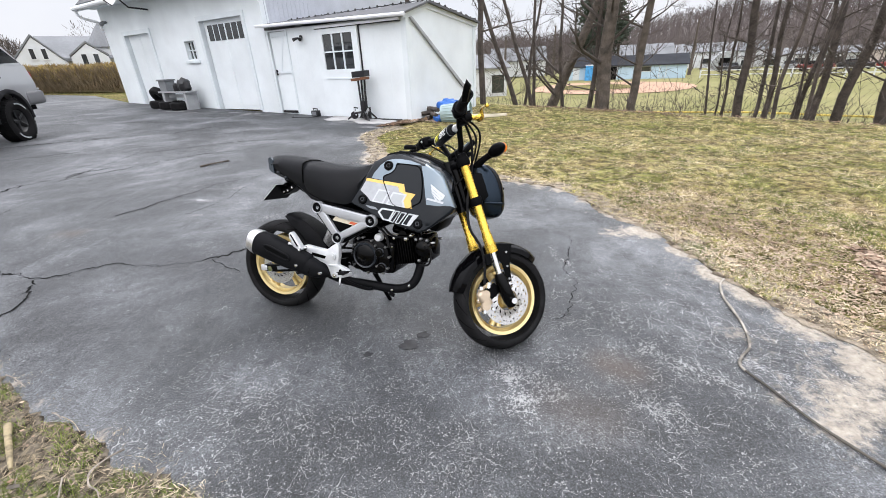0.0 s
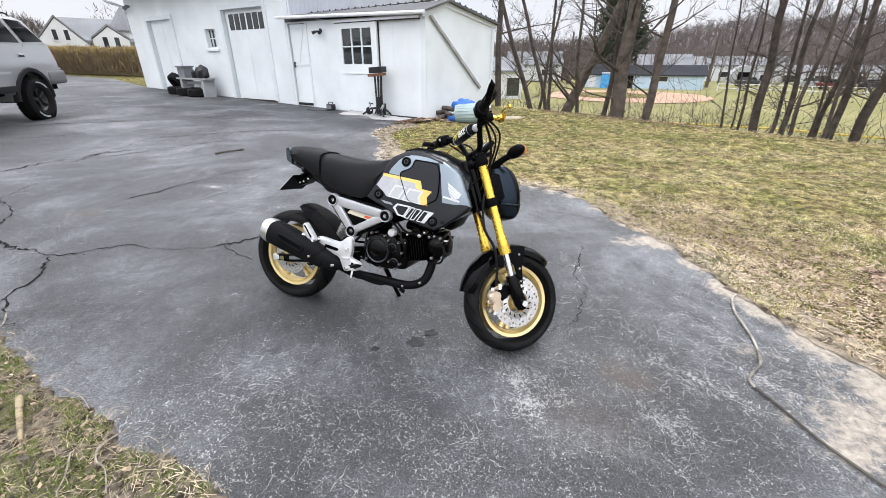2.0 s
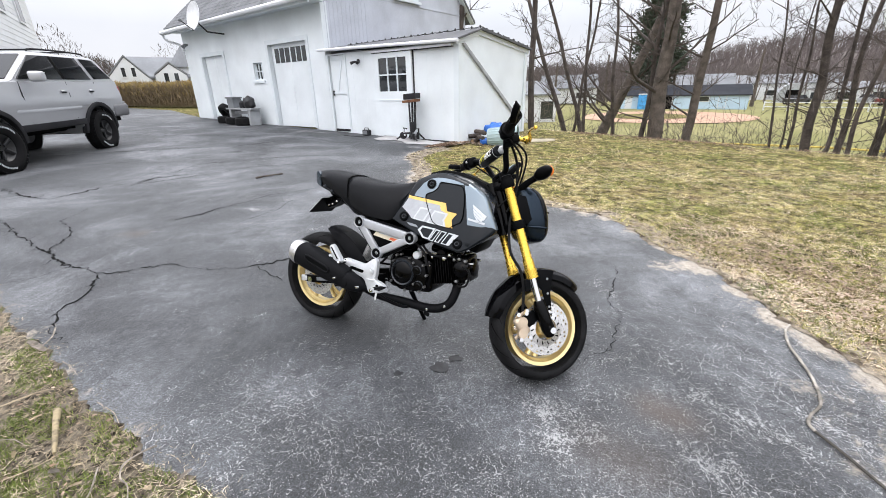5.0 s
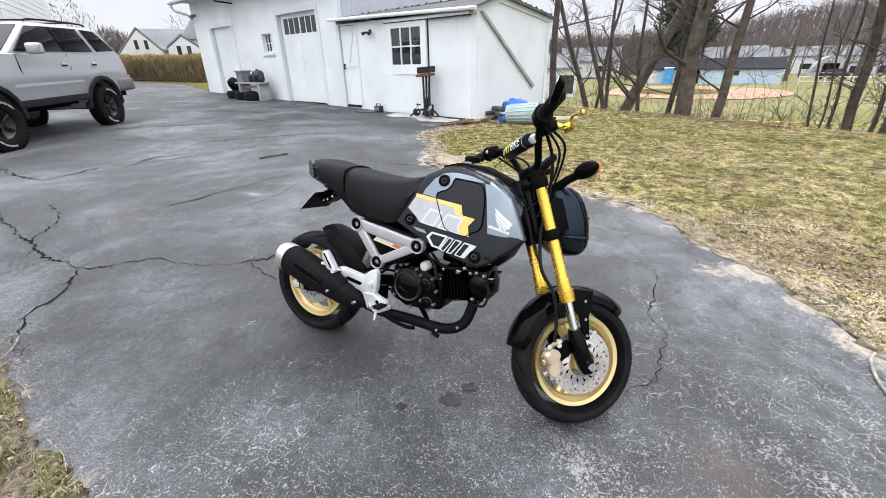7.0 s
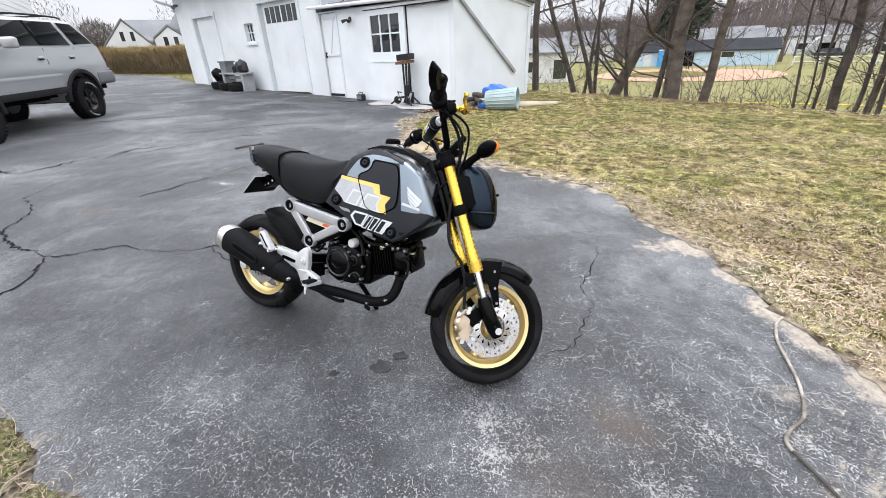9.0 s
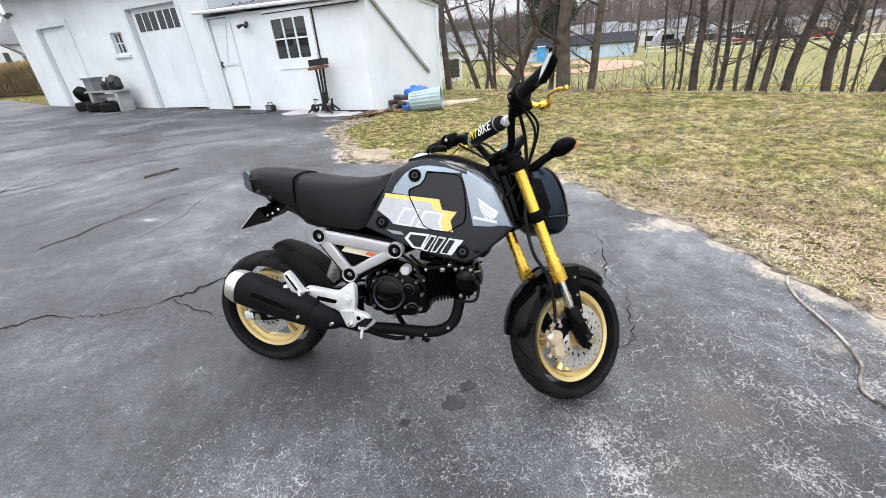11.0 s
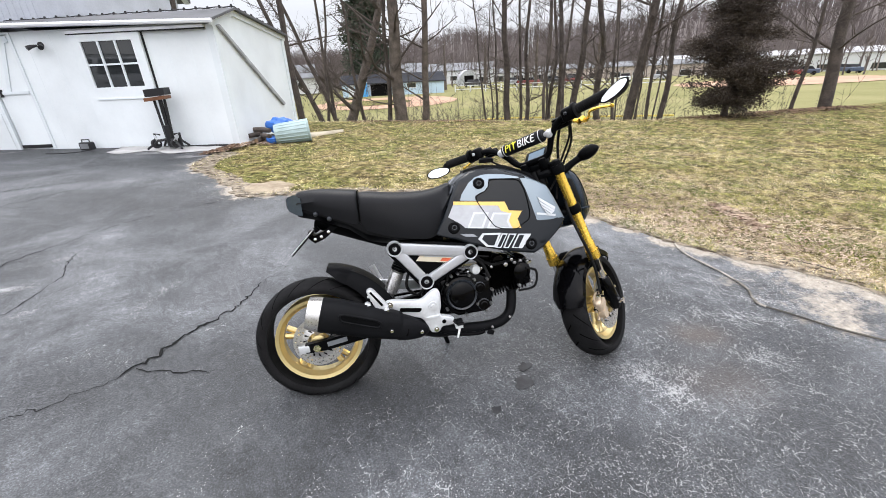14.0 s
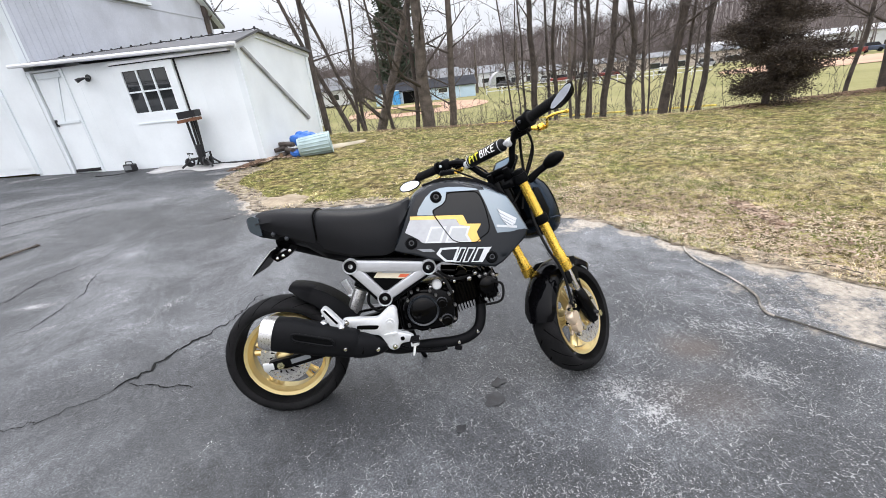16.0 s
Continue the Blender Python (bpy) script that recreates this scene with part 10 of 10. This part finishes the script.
def ground_z(P):
    x, y = P[:, 0], P[:, 1]
    z = -0.0029 - 0.01388 * np.clip(x, -26, 16) + 0.01961 * np.clip(y, -12, 26) - 0.028 * np.exp(-((x + 0.2) ** 2 + (y - 1.5) ** 2) / 2.0)
    q = 0.62 * x + 0.78 * y - 9.6 - np.maximum(0, x - 8) * 0.45 - np.maximum(0, -x) * 1.3
    return z - np.where(q > 0, 0.27 * (q - 0.45 * (1 - np.exp(-np.maximum(q, 0) / 0.45))), 0) - 0.012 + lift(P)


def scatter(n, x0, x1, y0, y1):
    P = np.c_[rng_np.uniform(x0, x1, n), rng_np.uniform(y0, y1, n)]
    rim = np.minimum(np.minimum(P[:, 0] - x0, x1 - P[:, 0]), np.minimum(P[:, 1] - y0, y1 - P[:, 1]))
    P = P[rng_np.uniform(0, 1, n) < np.clip(rim / 0.9, 0, 1) ** 1.5]
    P = P[~drive_inside(P)]
    q = 0.62 * P[:, 0] + 0.78 * P[:, 1] - 9.6 - np.maximum(0, P[:, 0] - 8) * 0.45
    b_s = (P[:, 0] - CX) * UX + (P[:, 1] - CY) * UY
    b_w = (P[:, 0] - CX) * UY - (P[:, 1] - CY) * UX
    bare = ((P[:, 0] + 0.66) / 0.34) ** 2 + ((P[:, 1] - 5.42) / 0.28) ** 2 < rng_np.uniform(0.5, 1.3, len(P))
    return P[(q < 0.9) & ~((b_s > -0.05) & (b_w > -0.1)) & ~bare]


def blades(name, P, hmin, hmax, wmin, wmax, flat, material, label, category):
    n = len(P)
    z = ground_z(P)
    a, h, w_ = rng_np.uniform(0, 6.28, n), rng_np.uniform(hmin, hmax, n), rng_np.uniform(wmin, wmax, n)
    lean = rng_np.uniform(0.2, 1.0, n) * flat
    la = rng_np.uniform(0, 6.28, n)
    V = np.zeros((n, 3, 3))
    V[:, 0] = np.c_[P[:, 0] - w_ * np.cos(a), P[:, 1] - w_ * np.sin(a), z]
    V[:, 1] = np.c_[P[:, 0] + w_ * np.cos(a), P[:, 1] + w_ * np.sin(a), z]
    V[:, 2] = np.c_[P[:, 0] + lean * h * np.cos(la), P[:, 1] + lean * h * np.sin(la), z + h * np.clip(1.15 - 0.8 * lean / max(flat, 0.01), 0.15, 1)]
    me = bpy.data.meshes.new(name)
    me.vertices.add(3 * n)
    me.vertices.foreach_set("co", V.reshape(-1))
    me.loops.add(3 * n)
    me.loops.foreach_set("vertex_index", np.arange(3 * n))
    me.polygons.add(n)
    me.polygons.foreach_set("loop_start", np.arange(0, 3 * n, 3))
    me.update(calc_edges=True)
    me.materials.append(material)
    return tagged(new(name, me), label, category, kind="stuff")


M_STRAW = mat("pale_dead_straw", (0.54, 0.445, 0.31), 0.9, col2=(0.19, 0.15, 0.10), scale=2.2, bump=0, island=0.45, spec=0.15)
M_TUFT = mat("fresh_green_grass", (0.085, 0.125, 0.020), 0.85, col2=(0.165, 0.205, 0.045), scale=3, bump=0, island=0.45, spec=0.2)


def patchy(P, scale, cut_, soft, k):
    """Keeps the points that fall in patches."""
    q = np.array([noise.noise((x * scale, y * scale, k)) + 0.5 * noise.noise((x * scale * 2.7, y * scale * 2.7, k + 4)) for x, y in P])
    return P[q + rng_np.uniform(-soft, soft, len(P)) > cut_]


close = scatter(400000, 0.4, 5.2, -0.7, 4.8)
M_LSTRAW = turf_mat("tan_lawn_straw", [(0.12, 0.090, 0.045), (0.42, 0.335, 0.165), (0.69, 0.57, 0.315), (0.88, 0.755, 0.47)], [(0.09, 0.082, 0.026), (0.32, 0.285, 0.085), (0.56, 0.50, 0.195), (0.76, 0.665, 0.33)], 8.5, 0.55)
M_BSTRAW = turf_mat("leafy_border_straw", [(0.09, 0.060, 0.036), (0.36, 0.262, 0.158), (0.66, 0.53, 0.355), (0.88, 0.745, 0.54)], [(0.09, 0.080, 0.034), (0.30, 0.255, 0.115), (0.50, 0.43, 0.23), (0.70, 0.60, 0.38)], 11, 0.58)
near = np.concatenate([scatter(230000, -0.3, 7.5, -0.7, 7.5), scatter(280000, -3, 12, 2.5, 15)])
blend = rng_np.uniform(0, 1.6, (2, len(near)))
near = near[~((near[:, 0] < 3.0 + blend[0]) & (near[:, 1] < 2.6 + blend[1]))]
blend = rng_np.uniform(0, 1.6, (2, len(close)))
close = close[(close[:, 0] < 3.0 + blend[0]) & (close[:, 1] < 2.6 + blend[1])]
left = scatter(520000, -4.2, 0.8, -0.9, 3.2)
far_left = scatter(60000, -8, -2.4, -0.9, 4.6)
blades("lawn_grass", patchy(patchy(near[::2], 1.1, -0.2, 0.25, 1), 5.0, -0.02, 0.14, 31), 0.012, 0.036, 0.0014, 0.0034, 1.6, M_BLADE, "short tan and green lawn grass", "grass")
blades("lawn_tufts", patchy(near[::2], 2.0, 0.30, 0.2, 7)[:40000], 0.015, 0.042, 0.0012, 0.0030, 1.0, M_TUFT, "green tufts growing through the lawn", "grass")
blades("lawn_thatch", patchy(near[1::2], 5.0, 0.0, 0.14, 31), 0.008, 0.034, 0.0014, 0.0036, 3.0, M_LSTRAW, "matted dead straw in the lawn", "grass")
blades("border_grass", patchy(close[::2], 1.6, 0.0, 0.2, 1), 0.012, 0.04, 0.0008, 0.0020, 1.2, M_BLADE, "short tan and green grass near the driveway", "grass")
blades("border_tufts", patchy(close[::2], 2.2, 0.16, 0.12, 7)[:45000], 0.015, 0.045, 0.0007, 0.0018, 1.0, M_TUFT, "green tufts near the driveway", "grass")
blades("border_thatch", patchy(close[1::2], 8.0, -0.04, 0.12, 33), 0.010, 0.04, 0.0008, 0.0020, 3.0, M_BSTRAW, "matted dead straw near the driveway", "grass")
corner = scatter(26000, -22, -9.5, 14, 22.5)
blades("corner_grass", corner, 0.03, 0.09, 0.004, 0.010, 2.2, M_STRAW, "dead tan grass beside the garage", "grass")
blades("verge_grass", np.concatenate([patchy(left, 5.5, -0.14, 0.10, 2), far_left[::2]]), 0.018, 0.044, 0.0007, 0.0016, 0.9, M_TUFT, "short green tufts beside the driveway", "grass")
blades("verge_thatch", np.concatenate([left[1::7], far_left[1::2]]), 0.010, 0.036, 0.0004, 0.0010, 3.2, M_STRAW, "matted dead straw beside the driveway", "grass")


def strands(name, P, lmin, lmax, wmin, wmax, material, label, top=0.03):
    """Flattened straws lying in the turf."""
    n = len(P)
    z = ground_z(P) + np.where(drive_inside(P), 0.026 - lift(P), rng_np.uniform(0.004, top, n))
    a, ln, w_ = rng_np.uniform(0, 6.28, n), rng_np.uniform(lmin, lmax, n), rng_np.uniform(wmin, wmax, n)
    ca, sa = np.cos(a), np.sin(a)
    tilt = rng_np.uniform(-0.15, 0.15, n) * ln
    V = np.zeros((n, 4, 3))
    for k, (u, v_) in enumerate(((-1, -1), (1, -1), (1, 1), (-1, 1))):
        V[:, k] = np.c_[P[:, 0] + u * ln * ca - v_ * w_ * sa, P[:, 1] + u * ln * sa + v_ * w_ * ca, z + u * tilt]
    me = bpy.data.meshes.new(name)
    me.vertices.add(4 * n)
    me.vertices.foreach_set("co", V.reshape(-1))
    me.loops.add(4 * n)
    me.loops.foreach_set("vertex_index", np.arange(4 * n))
    me.polygons.add(n)
    me.polygons.foreach_set("loop_start", np.arange(0, 4 * n, 4))
    me.update(calc_edges=True)
    me.materials.append(material)
    return tagged(new(name, me), label, "grass", kind="stuff")


M_PALE = mat("bleached_straw", (0.62, 0.53, 0.39), 0.9, col2=(0.25, 0.20, 0.13), scale=1.5, bump=0, island=0.45, spec=0.15)
strands("lawn_straw", scatter(60000, 0.6, 7, 0.3, 7), 0.004, 0.018, 0.0007, 0.0018, M_PALE, "bleached straw lying on the lawn")
strands("far_lawn_straw", scatter(30000, -2, 12, 2.6, 14), 0.008, 0.030, 0.0016, 0.0042, M_PALE, "bleached straw lying on the upper lawn")
edge_l = L_LINE[rng_np.randint(0, len(L_LINE), 9000)] + rng_np.uniform(-0.1, 0.1, (9000, 2)) + rng_np.normal(0, 0.02, (9000, 2)) - (0.02, 0.05)
edge_l = edge_l[(edge_l[:, 0] > -3.3) & (edge_l[:, 0] < -0.3)]
edge_r = R_LINE[rng_np.randint(0, len(R_LINE), 9000)] + rng_np.uniform(-0.1, 0.1, (9000, 2)) + rng_np.normal(0, 0.035, (9000, 2)) + (0.09, 0.05)
edge_r = edge_r[(edge_r[:, 1] > 0.3) & (edge_r[:, 1] < 8)]
strands("verge_straw", np.concatenate([scatter(90000, -4.2, 0.8, -0.9, 3.2), scatter(8000, -8, -2.4, -0.9, 4.6)]), 0.004, 0.024, 0.0004, 0.0010, M_PALE, "bleached straw beside the driveway", 0.013)
strands("edge_straw", np.concatenate([edge_l[:6000], edge_r[:5000]]), 0.003, 0.014, 0.0003, 0.0009, M_PALE, "loose straw spilled over the driveway edge")


M_LEAFD = mat("damp_brown_leaf", (0.075, 0.045, 0.03), 0.85, col2=(0.17, 0.105, 0.068), scale=6, bump=0, island=0.45, spec=0.2)


def leaves(name, P, smin, smax, label, material=M_LEAF):
    n = len(P)
    z = ground_z(P) + 0.014 + rng_np.uniform(0, 0.02, n)
    a, s_ = rng_np.uniform(0, 6.28, n), rng_np.uniform(smin, smax, n)
    ca, sa = np.cos(a), np.sin(a)
    V = np.zeros((n, 4, 3))
    for k, (u, w_) in enumerate(((-1, 0), (0, -0.55), (1, 0), (0, 0.55))):
        V[:, k] = np.c_[P[:, 0] + s_ * (u * ca - w_ * sa), P[:, 1] + s_ * (u * sa + w_ * ca), z + s_ * rng_np.uniform(-0.35, 0.35, n)]
    me = bpy.data.meshes.new(name)
    me.vertices.add(4 * n)
    me.vertices.foreach_set("co", V.reshape(-1))
    me.loops.add(4 * n)
    me.loops.foreach_set("vertex_index", np.arange(4 * n))
    me.polygons.add(n)
    me.polygons.foreach_set("loop_start", np.arange(0, 4 * n, 4))
    me.update(calc_edges=True)
    me.materials.append(material)
    return tagged(new(name, me), label, "leaves", kind="stuff")


L1 = scatter(80000, 1.2, 4.2, 0.6, 4.0)
d_edge = np.array([np.min(np.hypot(*(R_LINE - p).T)) for p in L1])
L1 = L1[rng_np.uniform(0, 1, len(L1)) < np.exp(-((d_edge - 0.55) / 0.5) ** 2) * 0.38 + 0.02]
L2 = scatter(5000, -4.4, 0.6, -1.2, 3)
L3 = scatter(5000, 0.5, 10, 2, 12)
pile = rng_np.normal(0, 1, (1500, 2)) * (0.35, 0.12)
pile = np.c_[-0.36 + pile[:, 0] * 0.6 + pile[:, 1] * 0.5, 8.75 + pile[:, 0] * 0.9 - pile[:, 1] * 0.3]
pile = np.concatenate([pile, rng_np.normal(0, 1, (700, 2)) * (0.14, 0.18) + (-0.06, 8.78)])
strands("coarse_straw", L1[rng_np.uniform(0, 1, len(L1)) < 0.5], 0.009, 0.026, 0.0011, 0.0026, M_PALE, "coarse bleached stalks matted near the driveway", 0.034)
heap = rng_np.uniform(0, 1, 420)
heap = np.c_[2.72 - 0.26 * heap ** 1.3 + rng_np.normal(0, 0.045, 420), 2.36 - 0.52 * heap + rng_np.normal(0, 0.03, 420)]
leaves("lawn_leaf_drift", heap[:270], 0.014, 0.034, "small drift of curled tan leaves on the lawn")
leaves("damp_leaf_drift", heap[270:], 0.012, 0.028, "damp dark leaves under the small drift on the lawn", M_LEAFD)
leaves("fallen_leaves", np.concatenate([L1, L3[:1500]]), 0.005, 0.015, "brown fallen leaves scattered over the lawn")
dark_bits = patchy(scatter(50000, -0.5, 10, 0.8, 12), 1.5, 0.0, 0.3, 12)
strands("lawn_debris", dark_bits, 0.006, 0.022, 0.001, 0.003, mat("dark_rotted_bits", (0.07, 0.055, 0.038), 0.95, col2=(0.12, 0.095, 0.06), bump=0, island=0.4), "dark rotted scraps scattered in the lawn")
CX_ = rng_np.uniform(2.2, 14, 9000)
CQ_ = rng_np.normal(0.05, 0.22, 9000)
crest_p = np.c_[CX_, (CQ_ + 9.6 + np.maximum(0, CX_ - 8) * 0.45 - 0.62 * CX_) / 0.78]
crest_p = crest_p[rng_np.uniform(0, 1, 9000) < np.where(CX_ > 8.5, 0.9, np.where(CX_ < 5, 0.6, 0.16))]
leaves("crest_leaves", crest_p, 0.012, 0.034, "dead leaves and litter along the crest of the lawn", M_LEAFD)
leaves("verge_leaves", L2[:1200], 0.004, 0.012, "small brown leaf scraps on the verge")
drift = rng_np.uniform(0, 1, 3200)
drift = np.c_[-1.0 + 1.0 * drift + rng_np.normal(0, 0.07, 3200), 7.95 + 1.35 * drift + rng_np.normal(0, 0.06, 3200)]
leaves("wall_leaves", drift, 0.015, 0.036, "brown fallen leaves heaped along the shed wall", M_LEAFD)
leaves("leaf_drift", pile, 0.018, 0.042, "drift of brown leaves against the shed")
# gravel along the border
G = R_LINE[rng_np.randint(0, len(R_LINE), 5000)] + rng_np.normal(0, 0.10, (5000, 2))
G = G[G[:, 1] < 6]
v, f = [], []
for x, y in G[:3500]:
    r = rng_np.uniform(0.002, 0.007)
    z = drive_z(x, y) + r * 0.5
    b = len(v)
    v += [(x - r, y, z), (x + r, y, z), (x, y - r, z), (x, y + r, z), (x, y, z + r * 0.8), (x, y, z - r)]
    f += [(b, b + 2, b + 4), (b + 2, b + 1, b + 4), (b + 1, b + 3, b + 4), (b + 3, b, b + 4)]
tagged(part("border_gravel", (v, [], f), mat("pale_grit", (0.30, 0.28, 0.25), 0.9, bump=0, island=0.35)), "pale grit along the driveway border", "gravel", kind="stuff")
